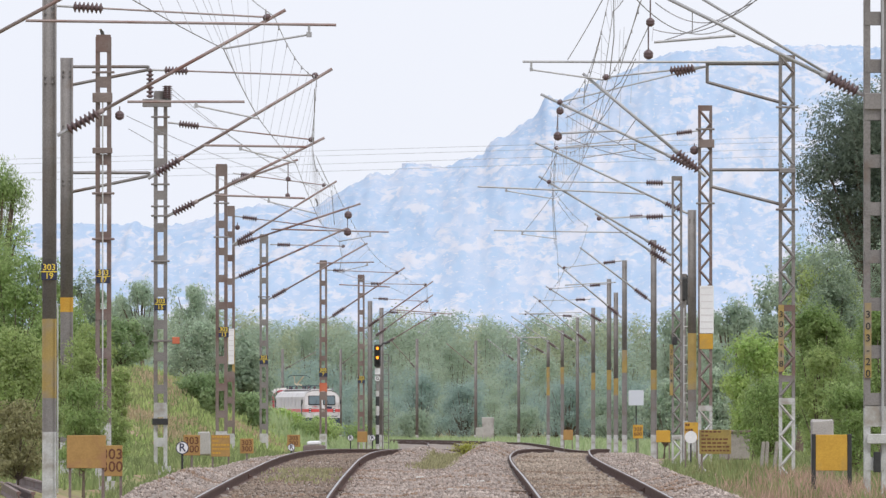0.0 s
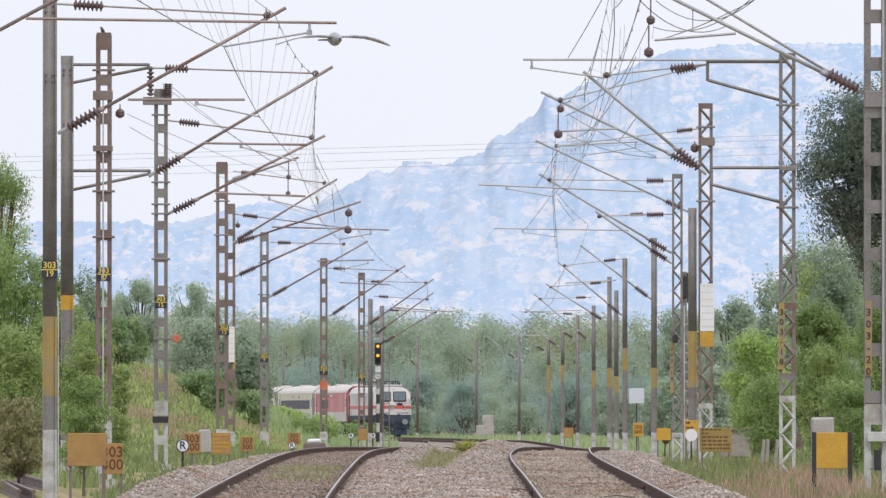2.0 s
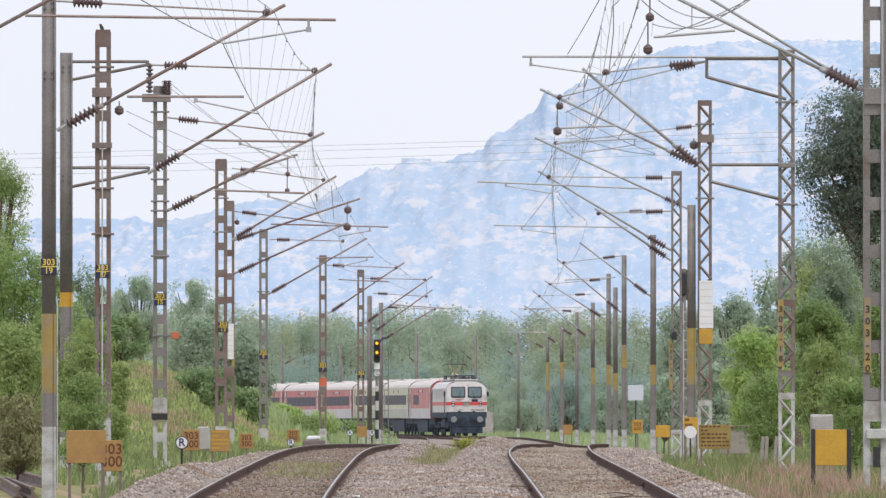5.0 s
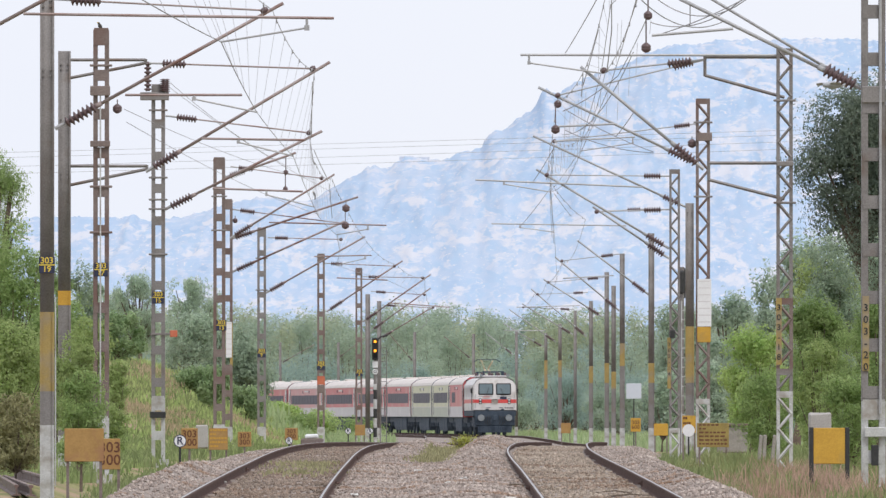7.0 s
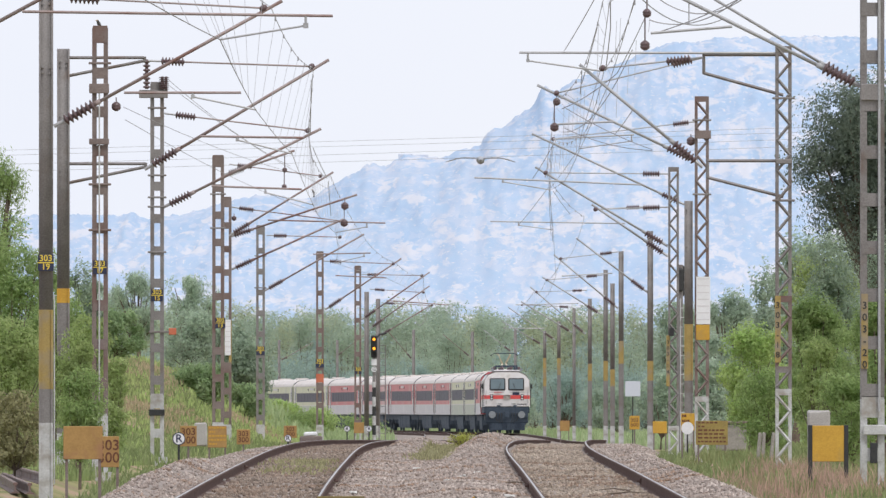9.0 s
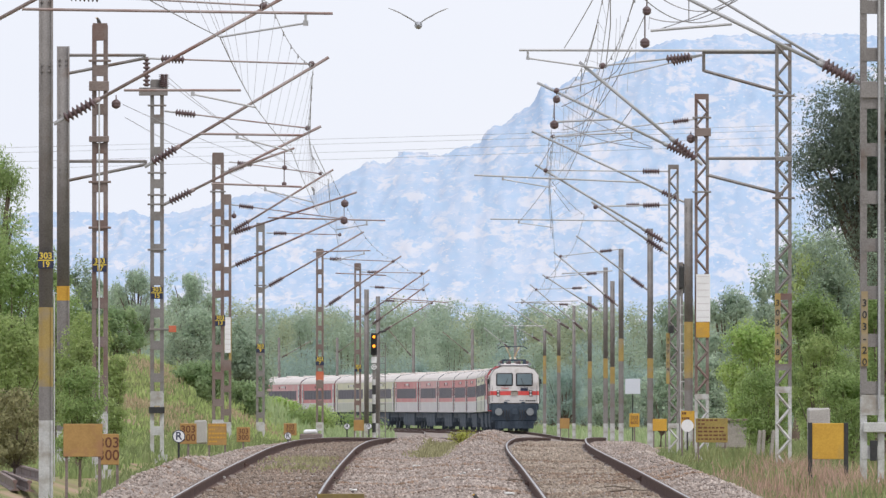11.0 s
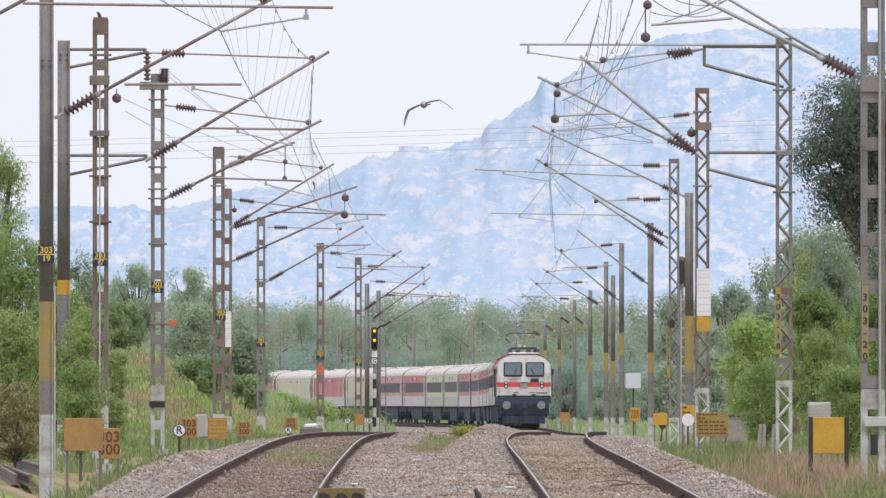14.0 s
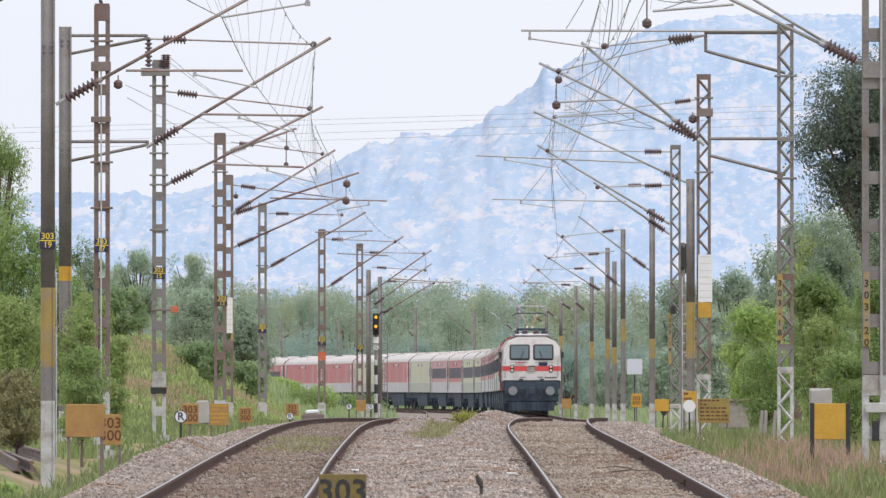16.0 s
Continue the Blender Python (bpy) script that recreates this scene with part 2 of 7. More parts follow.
def box(bm, x0, x1, y0, y1, z0, z1, bevel=0.0):
    vs = [bm.verts.new(p) for p in ((x0, y0, z0), (x1, y0, z0), (x1, y1, z0), (x0, y1, z0), (x0, y0, z1), (x1, y0, z1), (x1, y1, z1), (x0, y1, z1))]
    fs = [bm.faces.new([vs[i] for i in q]) for q in ((3, 2, 1, 0), (4, 5, 6, 7), (0, 1, 5, 4), (1, 2, 6, 5), (2, 3, 7, 6), (3, 0, 4, 7))]
    if bevel:
        es = list({e for f in fs for e in f.edges})
        bmesh.ops.bevel(bm, geom=es, offset=bevel, segments=1, affect="EDGES")
    return bm


def boxed(*a, bevel=0.0):
    return box(bmesh.new(), *a, bevel=bevel)


def tube(bm, pts, r, sides=6, r_end=None, cap=True):
    """A round bar along points."""
    pts = [Vector(p) for p in pts]
    rings = []
    for i, p in enumerate(pts):
        d = (pts[min(i + 1, len(pts) - 1)] - pts[max(i - 1, 0)]).normalized()
        side = d.cross(Vector((0, 0, 1)))
        if side.length < 1e-3:
            side = d.cross(Vector((1, 0, 0)))
        side.normalize()
        up = side.cross(d)
        rr = r if r_end is None else r + (r_end - r) * i / (len(pts) - 1)
        rings.append([bm.verts.new(p + (side * math.cos(a) + up * math.sin(a)) * rr) for a in (2 * math.pi * k / sides for k in range(sides))])
    for a, b in zip(rings, rings[1:]):
        for k in range(sides):
            bm.faces.new((a[k], a[(k + 1) % sides], b[(k + 1) % sides], b[k]))
    if cap:
        bm.faces.new(rings[0][::-1])
        bm.faces.new(rings[-1])
    return bm


def lathe(bm, a, b, profile, sides=12):
    """Rings along the line a to b: profile rows of (share of the way, radius)."""
    a, b = Vector(a), Vector(b)
    d = (b - a).normalized()
    side = d.cross(Vector((0, 1, 0.01))).normalized()
    up = side.cross(d)
    rings = []
    for s, r in profile:
        p = a.lerp(b, s)
        rings.append([bm.verts.new(p + (side * math.cos(q) + up * math.sin(q)) * r) for q in (2 * math.pi * k / sides for k in range(sides))])
    for ra, rb in zip(rings, rings[1:]):
        for k in range(sides):
            bm.faces.new((ra[k], ra[(k + 1) % sides], rb[(k + 1) % sides], rb[k]))
    bm.faces.new(rings[0][::-1])
    bm.faces.new(rings[-1])
    for f in bm.faces:
        f.smooth = len(f.verts) <= 4
    return bm


def sweep(bm, section, path_x, ys, lift=0.0, dx=0.0, mats=None):
    """A section of (x, z) points carried along the line."""
    rows = []
    for y in ys:
        x0, z0 = path_x(y) + dx, level(y) + lift
        rows.append([bm.verts.new((x0 + px, y, z0 + pz)) for px, pz in section])
    n = len(section)
    for a, b in zip(rows, rows[1:]):
        for k in range(n):
            f = bm.faces.new((a[k], a[(k + 1) % n], b[(k + 1) % n], b[k]))
            if mats:
                f.material_index = mats[k]
    return bm


def lettering(name, body, size, loc, mat, parent, depth=0.004, label="", spacing=1.0):
    """Block letters facing the camera's end of the line, centred on loc."""
    cu = bpy.data.curves.new(name, "FONT")
    cu.body, cu.size, cu.extrude, cu.align_x, cu.align_y = body, size, depth, "CENTER", "CENTER"
    cu.space_line = spacing
    cu.offset = size * 0.012
    cu.resolution_u = 3
    tmp = new(name, cu)
    me = bpy.data.meshes.new_from_object(tmp)
    bpy.data.objects.remove(tmp)
    me.materials.append(mat)
    ob = new(name, me)
    ob.parent = parent
    ob.location, ob.rotation_euler = loc, (radians(90), 0, 0)
    return tagged(ob, label) if label else ob

# ---- the land ----


def smooth(a, b, v):
    t = min(1, max(0, (v - a) / (b - a)))
    return t * t * (3 - 2 * t)


def ground_z(x, y):
    """The sheet of ground: the line's formation, a cutting bank on the left, gentle rolling beyond."""
    base = level(y) - 0.34
    out_l = left_x(min(y, 1150)) - 3.4 - x
    out_r = x - right_x(min(y, 1150)) - 3.2
    z = base
    bank = smooth(330, 395, y) * (1 - smooth(560, 900, y))
    if out_l > 0:
        z += bank * 3.4 * smooth(1.2, 8.5, out_l) + 0.5 * smooth(4, 14, out_l) * (1 - smooth(330, 420, y)) + 0.05 * noise.noise((x * 0.6, y * 0.12, 0))
    if out_r > 0:
        z += 0.45 * smooth(3, 9, out_r) * (1 - smooth(380, 500, y)) + 0.05 * noise.noise((x * 0.6, y * 0.12, 4))
    if out_l < 0.3 and out_r < 0.3:
        z -= 0.25
    if y > 900:
        z += 1.2 * smooth(900, 1400, y) * noise.noise((x * 0.004, y * 0.004, 1)) - 0.6 * smooth(10, 30, max(out_l, out_r)) * (1 - smooth(1300, 1700, y))
    return z


def grid_mesh(xs, ys, height):
    bm = bmesh.new()
    rows = [[bm.verts.new((x, y, height(x, y))) for x in xs] for y in ys]
    for a, b in zip(rows, rows[1:]):
        for k in range(len(xs) - 1):
            f = bm.faces.new((a[k], a[k + 1], b[k + 1], b[k]))
            f.smooth = True
    return bm


gx = [-2500, -1200, -600, -300, -150, -90, -60, -45, -35, -28] + [-24 + 0.75 * i for i in range(65)] + [26, 30, 36, 45, 60, 90, 150, 300, 600, 1200, 2500]
gy = [-300, -100, -30] + [6.0 * i for i in range(0, 130)] + [780 + 20 * i for i in range(50)] + [1800, 2000, 2400, 3000, 3600, 4300, 4900]
ground = part("ground", grid_mesh(gx, gy, ground_z), M["earth"])
tagged(ground, "uneven earth with green and dry grass", "ground", kind="structure")


def heap(x, y):
    """Extra ballast heaped between and beside the tracks."""
    mid = x - (left_x(y) + right_x(y)) / 2
    h = 0.34 * math.exp(-((mid - 0.98) / 0.48) ** 2) * smooth(215, 300, y) * (1 - smooth(330, 420, y))
    h += 0.26 * math.exp(-((mid + 0.72) / 0.36) ** 2) * smooth(255, 310, y) * (1 - smooth(325, 400, y))
    h += 0.15 * math.exp(-((mid - 0.35) / 0.7) ** 2) * (1 - smooth(200, 270, y))
    lef = x - left_x(y)
    h += 0.22 * math.exp(-((lef + 1.75) / 0.4) ** 2) * smooth(150, 200, y) * (1 - smooth(225, 270, y))
    rig = x - right_x(y)
    h += 0.12 * math.exp(-((rig - 1.75) / 0.4) ** 2) * smooth(120, 190, y) * (1 - smooth(260, 330, y))
    return h


def ballast_z(x, y):
    l, r = x - left_x(y), x - right_x(y)
    edge = max(-l, r)
    z = level(y) - 0.155
    inner = min(abs(l), abs(r))
    if edge > 1.55:
        z -= 0.42 * smooth(1.7, 3.1, edge)
    elif inner > 1.3:
        z -= 0.05 * smooth(1.3, 1.9, inner)
    return z + heap(x, y) + 0.025 * noise.noise((x * 3, y * 0.9, 0)) + 0.03 * noise.noise((x * 0.9, y * 0.2, 7))


bm = bmesh.new()
prev = None
for y in [-60 + 12 * i for i in range(14)] + [110 + 1.5 * i for i in range(210)] + [430 + 10 * i for i in range(95)]:
    a, b = left_x(y) - 3.3, right_x(y) + 3.3
    row = [bm.verts.new((a + (b - a) * k / 56, y, ballast_z(a + (b - a) * k / 56, y))) for k in range(57)]
    if prev:
        for k in range(56):
            bm.faces.new((prev[k], prev[k + 1], row[k + 1], row[k])).smooth = True
    prev = row
ballast = tagged(part("ballast_bed", bm, M["ballast"]), "grey-brown crushed stone ballast under two tracks", "ballast", kind="structure")


def stones(name, count, y0, y1, seed, label, mat, path=None):
    """path: the track whose rails they lie between; None for the rest."""
    rnd = random.Random(seed)
    verts, faces = [], []
    octa = [(1, 0, 0), (-1, 0, 0), (0, 1, 0), (0, -1, 0), (0, 0, 1), (0, 0, -1)]
    tri = [(0, 2, 4), (2, 1, 4), (1, 3, 4), (3, 0, 4), (2, 0, 5), (1, 2, 5), (3, 1, 5), (0, 3, 5)]
    while len(faces) < count * 8:
        y = y0 + (y1 - y0) * rnd.random() ** 1.25
        a, b = left_x(y) - 2.9, right_x(y) + 2.9
        x = a + (b - a) * rnd.random()
        if min(abs(abs(x - left_x(y)) - 0.86), abs(abs(x - right_x(y)) - 0.86)) < 0.09:
            continue
        if path and abs(x - path(y)) > 0.8 or not path and min(abs(x - left_x(y)), abs(x - right_x(y))) < 0.8:
            continue
        s = rnd.uniform(0.013, 0.036)
        z = ballast_z(x, y) + s * 0.35
        turn = Euler((rnd.uniform(0, 6), rnd.uniform(0, 6), rnd.uniform(0, 6))).to_matrix()
        k = len(verts)
        for p in octa:
            q = turn @ Vector([c * s * rnd.uniform(0.65, 1.25) for c in p])
            verts.append((x + q.x, y + q.y, z + q.z))
        faces.extend((k + i, k + j, k + l) for i, j, l in tri)
    me = bpy.data.meshes.new(name)
    me.from_pydata(verts, [], faces)
    me.materials.append(M[mat])
    return tagged(new(name, me), label, "stones", kind="stuff")


stones("ballast_stones", 56000, 125, 400, 3, "loose angular grey ballast stones beside the rails", "stone")
stones("ballast_stones", 13000, 125, 400, 4, "oily brown ballast stones between the rails of the empty track", "stone_brown", left_x)
stones("ballast_stones", 13000, 125, 400, 5, "tan ballast stones between the rails of the running track", "stone_tan", right_x)

RAIL = [(-0.075, -0.172), (0.075, -0.172), (0.075, -0.16), (0.012, -0.14), (0.01, -0.05), (0.034, -0.038), (0.034, -0.006), (0.026, 0), (-0.026, 0), (-0.034, -0.006), (-0.034, -0.038), (-0.01, -0.05), (-0.012, -0.14), (-0.075, -0.16)]
rail_y = [-60 + 20 * i for i in range(9)] + [125 + 3 * i for i in range(150)] + [580 + 10 * i for i in range(82)]
for path, word in ((left_x, "on the empty track"), (right_x, "on the running track")):
    for dx in (-0.838 - 0.036, 0.838 + 0.036):
        r = tagged(root("rail", "rusty steel rail with polished head, " + word, "rail", group="rails of the two tracks"))
        part("web_and_foot", sweep(bmesh.new(), RAIL, path, rail_y, 0, dx), M["rail_side"], r)
        part("running_head", sweep(bmesh.new(), [(-0.017, -0.003), (0.017, -0.003), (0.014, 0.0025), (-0.014, 0.0025)], path, rail_y, 0, dx), M["rail_head"], r, "shiny worn running surface")

def joint(y, path, dx):
    """A bolted fishplate on the rail's web."""
    f = root("fishplate", "bolted rusty fishplate at a rail joint", "fishplate", (path(y) + dx, y, level(y)), group="rail joints")
    bm = bmesh.new()
    for s in (-1, 1):
        box(bm, s * 0.022 - 0.012, s * 0.022 + 0.012, -0.3, 0.3, -0.13, -0.055, bevel=0.004)
    part("plate", bm, M["rail_side"], f)
    for k in range(4):
        part("bolt", lathe(bmesh.new(), (-0.07, -0.22 + 0.145 * k, -0.09), (0.07, -0.22 + 0.145 * k, -0.09), [(0, 0.018), (1, 0.018)], 6), M["rail_side"], f)


for y, path, dx in ((168, right_x, 0.874), (205, right_x, 0.874), (196, right_x, -0.874), (258, right_x, -0.874), (205, left_x, 0.874), (236, left_x, -0.874), (272, left_x, 0.874)):
    joint(y, path, dx)

# ---- the rocky hill beyond ----
RIDGE_LINE = [(-184.3, 47.6), (-133.1, 47.9), (-111.7, 48.6), (-98.9, 48.6), (-95.1, 48.1), (-92.9, 49.6), (-90.3, 47.9), (-81.8, 48.4), (-74.1, 49.6), (-68.1, 51.5), (-59.6, 53.5), (-56.2, 54.6), (-47.6, 54.4), (-39.9, 54.0), (-34.0, 57.1), (-28.8, 59.9), (-23.7, 62.6), (-20.8, 64.3), (-16.9, 63.1), (-13.5, 65.0), (-11.4, 66.3), (-6.6, 66.5), (-0.7, 65.8), (3.6, 67.0), (6.2, 68.7), (12.2, 69.8), (14.7, 73.9), (19.0, 75.6), (23.3, 78.8), (27.5, 81.7), (29.2, 84.1), (30.3, 86.5), (35.2, 86.5), (39.5, 89.2), (48.0, 92.8), (54.9, 95.4), (63.4, 98.8), (70.2, 101.2), (80.5, 101.6), (85.6, 102.7), (94.2, 102.2), (103.6, 102.9), (113.8, 102.9), (127.5, 102.6), (157.4, 99.3), (191.5, 93.3), (294.0, 66.0)]


def hill_rock():
    """Pale granite slabs and boulders among scrub, with the blue haze of distance painted in."""
    m = bpy.data.materials.new("hazed_granite_and_scrub")
    m.use_nodes = True
    nt = m.node_tree
    bs = nt.nodes["Principled BSDF"]
    co = nt.nodes.new("ShaderNodeTexCoord")
    mp = nt.nodes.new("ShaderNodeMapping")
    mp.inputs["Scale"].default_value = (1.1, 0.17, 1.5)
    nt.links.new(co.outputs["Object"], mp.inputs["Vector"])
    warp = nt.nodes.new("ShaderNodeTexNoise")
    warp.inputs["Scale"].default_value, warp.inputs["Detail"].default_value = 0.12, 5.0
    nt.links.new(mp.outputs["Vector"], warp.inputs["Vector"])
    bend = nt.nodes.new("ShaderNodeVectorMath")
    bend.operation = "MULTIPLY_ADD"
    bend.inputs[1].default_value = (7.0, 7.0, 7.0)
    nt.links.new(warp.outputs["Color"], bend.inputs[0])
    nt.links.new(mp.outputs["Vector"], bend.inputs[2])

    def patches(scale, detail, lo, hi, source):
        n = nt.nodes.new("ShaderNodeTexNoise")
        n.inputs["Scale"].default_value, n.inputs["Detail"].default_value, n.inputs["Roughness"].default_value = scale, detail, 0.58
        nt.links.new(source, n.inputs["Vector"])
        r = nt.nodes.new("ShaderNodeMapRange")
        r.inputs["From Min"].default_value, r.inputs["From Max"].default_value = lo, hi
        nt.links.new(n.outputs["Fac"], r.inputs["Value"])
        return r.outputs["Result"]

    def over(below, colour, factor):
        x = nt.nodes.new("ShaderNodeMix")
        x.data_type = "RGBA"
        x.inputs["B"].default_value = (*colour, 1)
        nt.links.new(factor, x.inputs["Factor"])
        if isinstance(below, tuple):
            x.inputs["A"].default_value = (*below, 1)
        else:
            nt.links.new(below, x.inputs["A"])
        return x.outputs["Result"]

    cells = nt.nodes.new("ShaderNodeTexVoronoi")
    cells.inputs["Scale"].default_value = 0.42
    nt.links.new(bend.outputs[0], cells.inputs["Vector"])
    bright = nt.nodes.new("ShaderNodeSeparateColor")
    nt.links.new(cells.outputs["Color"], bright.inputs["Color"])
    bould = nt.nodes.new("ShaderNodeMapRange")
    bould.inputs["From Min"].default_value, bould.inputs["From Max"].default_value = 0.62, 0.95
    bould.inputs["To Max"].default_value = 0.6
    nt.links.new(bright.outputs[0], bould.inputs["Value"])
    # rock and scrub tones are all blued and paled for the haze
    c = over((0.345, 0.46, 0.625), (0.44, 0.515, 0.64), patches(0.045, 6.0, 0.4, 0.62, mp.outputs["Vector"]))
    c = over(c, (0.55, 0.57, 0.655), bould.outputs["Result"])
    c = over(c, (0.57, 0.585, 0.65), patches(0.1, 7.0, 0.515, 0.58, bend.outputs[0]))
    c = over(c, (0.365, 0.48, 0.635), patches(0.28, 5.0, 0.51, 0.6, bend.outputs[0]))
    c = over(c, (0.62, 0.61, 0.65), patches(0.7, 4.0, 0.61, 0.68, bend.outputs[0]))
    nt.links.new(c, bs.inputs["Base Color"])
    bs.inputs["Roughness"].default_value = 0.95
    return m


rock = hill_rock()


def hill_z(x, y):
    near = smooth(3850, 4095, y)
    soft = sum(spline(RIDGE_LINE, x + d) for d in (-36, -24, -12, 0, 12, 24, 36)) / 7 if near < 1 else 0.0
    top = spline(RIDGE_LINE, x) * near + (1 - near) * (soft - 2.5)
    s = smooth(3350, 4100, y)
    back = smooth(4100, 4800, y)
    n = noise.fractal((x * 0.013, y * 0.006, 3), 0.9, 2.1, 6) * 8 + abs(noise.noise((x * 0.09, y * 0.03, 5))) * 5 + noise.noise((x * 0.3, y * 0.1, 9)) * 2 + 1
    crest = 0.6 * noise.noise((x * 0.2, 3, 0)) + 1.5 * abs(noise.noise((x * 0.33, 8, 0))) + 0.9 * abs(noise.noise((x * 0.8, 2, 6))) + 0.9
    return -6 + crest * smooth(4040, 4100, y) + (top + 6) * (s ** 1.15) - 60 * back + (n - 5.5) * s * 0.7 * (1 - 0.85 * smooth(3980, 4100, y))


hx = [-900, -700, -500, -400, -300, -240, -200, -170] + [-150 + 0.7 * i for i in range(430)] + [165, 200, 280, 360, 500, 700, 900]
hy = [3300 + 10 * i for i in range(82)] + [4150, 4300, 4500, 4800]
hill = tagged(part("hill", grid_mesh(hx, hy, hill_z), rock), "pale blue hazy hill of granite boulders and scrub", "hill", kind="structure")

# ---- overhead line: masts, cantilevers, wires ----


def shaft_i(pick, w, z0, z1, bolts=False):
    """Rolled H-section, its web across the line of sight. pick(name) gives the bmesh for a piece."""
    bm = pick("shaft")
    t, h, c = w * 0.12, w / 2, -w * 0.3
    outline = [(-h, -h), (-h + t, -h), (-h + t, c - 0.012), (h - t, c - 0.012), (h - t, -h), (h, -h), (h, h), (h - t, h), (h - t, c + 0.012), (-h + t, c + 0.012), (-h + t, h), (-h, h)]
    low, high = ([bm.verts.new((x, y, z)) for x, y in outline] for z in (z0, z1))
    for k in range(12):
        bm.faces.new((low[k], low[(k + 1) % 12], high[(k + 1) % 12], high[k]))
    bm.faces.new(low[::-1])
    bm.faces.new(high)
    z = z1 - 0.35
    while bolts and z > z0 + 0.3 and z > z1 - 3:
        for dx in (-0.25, 0.25):
            for dz in (0, 0.09):
                lathe(bm, (dx * w, -w * 0.3 - 0.005, z + dz), (dx * w, -w * 0.3 - 0.035, z + dz), [(0, 0.02), (1, 0.018)], 6)
        z -= 1.05


def shaft_batten(pick, w, z0, z1):
    """Two channels joined by batten plates."""
    c = w * 0.27
    for s in (-1, 1):
        bm = pick("channel")
        xo, xi, d = s * w / 2, s * (w / 2 - c), w * 0.45
        e = s * 0.012
        outline = [(xo, -d), (xo, d), (xi, d), (xi, d - 0.012), (xo - e, d - 0.012), (xo - e, -d + 0.012), (xi, -d + 0.012), (xi, -d)]
        low, high = ([bm.verts.new((px, py, pz)) for px, py in outline] for pz in (z0, z1))
        for k in range(8):
            bm.faces.new((low[k], low[(k + 1) % 8], high[(k + 1) % 8], high[k]))
        bm.faces.new(low[::-1])
        bm.faces.new(high)
        bmesh.ops.recalc_face_normals(bm, faces=bm.faces[-10:])
    z = z1 - 0.12
    first = True
    while z > z0 + 0.12:
        hh = 0.16 if first else 0.1
        for yy in (-w * 0.45 - 0.01, w * 0.45 - 0.004):
            box(pick("batten_plate"), -w / 2 + 0.012, w / 2 - 0.012, yy, yy + 0.014, z - hh, z + hh)
        first = False
        z -= 0.72
    if first:
        for yy in (-w * 0.45 - 0.01, w * 0.45):
            box(pick("batten_plate"), -w / 2 + 0.012, w / 2 - 0.012, yy, yy + 0.01, z0 + 0.02, z1 - 0.02)


def shaft_lace(pick, w, z0, z1):
    """Four angles with zigzag lacing."""
    c = w * 0.2
    for s in (-1, 1):
        x0, x1 = sorted((s * w / 2, s * (w / 2 - c)))
        for yy in (-w * 0.45, w * 0.45 - 0.012):
            box(pick("angle"), x0, x1, yy, yy + 0.012, z0, z1)
    for yy in (-w * 0.45, w * 0.45):
        box(pick("end_plate"), -w / 2, w / 2, yy - 0.008, yy + 0.008, z1 - 0.12, z1)
        z, s = z0 + 0.05, 1
        step = w * 0.95
        while z + step < z1:
            tube(pick("lacing_bar"), [(-s * w * 0.4, yy, z), (s * w * 0.4, yy, z + step)], 0.026, 4)
            z += step
            s = -s


SHAFT = {"i": shaft_i, "batten": shaft_batten, "lace": shaft_lace}
WORDS = {"i": "plain rolled-steel", "batten": "battened steel channel", "lace": "laced steel lattice"}


def raise_shaft(f, w, z0, z1, mat, m, more=()):
    """A stretch of shaft, each piece a part of the mast m."""
    pieces = []

    def pick(name):
        pieces.append((name, bmesh.new()))
        return pieces[-1][1]

    f(pick, w, z0, z1, *more)
    for name, bm in pieces:
        part(name, bm, mat, m)


def mast(kind, x, y, top, w=0.28, foot=None, bands=(), rust=False, sink=0.3):
    # foot: height at which the whitewash ends
    base = ground_z(x, y) - sink
    foot = 0.75 if foot is None else max(0.2, foot - base - sink)
    words = ("rust-streaked " if rust else "grey ") + WORDS[kind] + " overhead-line mast with a whitewashed foot"
    m = root("overhead_line_mast", words, "mast", (x, y, base), group="masts along the railway")
    f = SHAFT[kind]
    bm = bmesh.new()
    f(lambda name: bm, w, 0, sink + foot)
    box(bm, -w * 0.75, w * 0.75, -w * 0.75, w * 0.75, 0, sink + 0.05)
    part("foot", bm, M["whitewash"], m, "flaking whitewashed foot")
    z = sink + foot
    for b, t, mt in sorted(bands):
        if b - base > z:
            raise_shaft(f, w, z, b - base, M["rusty" if rust else "steel"], m)
        bm = bmesh.new()
        f(lambda name: bm, w * 1.02, b - base, t - base)
        part("painted_band", bm, M[mt], m, "worn painted band")
        z = t - base
    raise_shaft(f, w, z, top - base, M["rusty" if rust else "steel"], m, (True,) if kind == "i" else ())
    return m


def insulator(m, a, b, r, name="insulator"):
    n = 7
    prof = [(0, r * 0.35)]
    for k in range(n):
        s = (k + 0.5) / n
        prof += [(s - 0.5 / n + 0.01, r * 0.42), (s - 0.1 / n, r), (s + 0.12 / n, r * 0.95), (s + 0.3 / n, r * 0.42)]
    prof += [(1, r * 0.35)]
    return part(name, lathe(bmesh.new(), a, b, prof), M["porcelain"], m, "ribbed brown porcelain insulator")


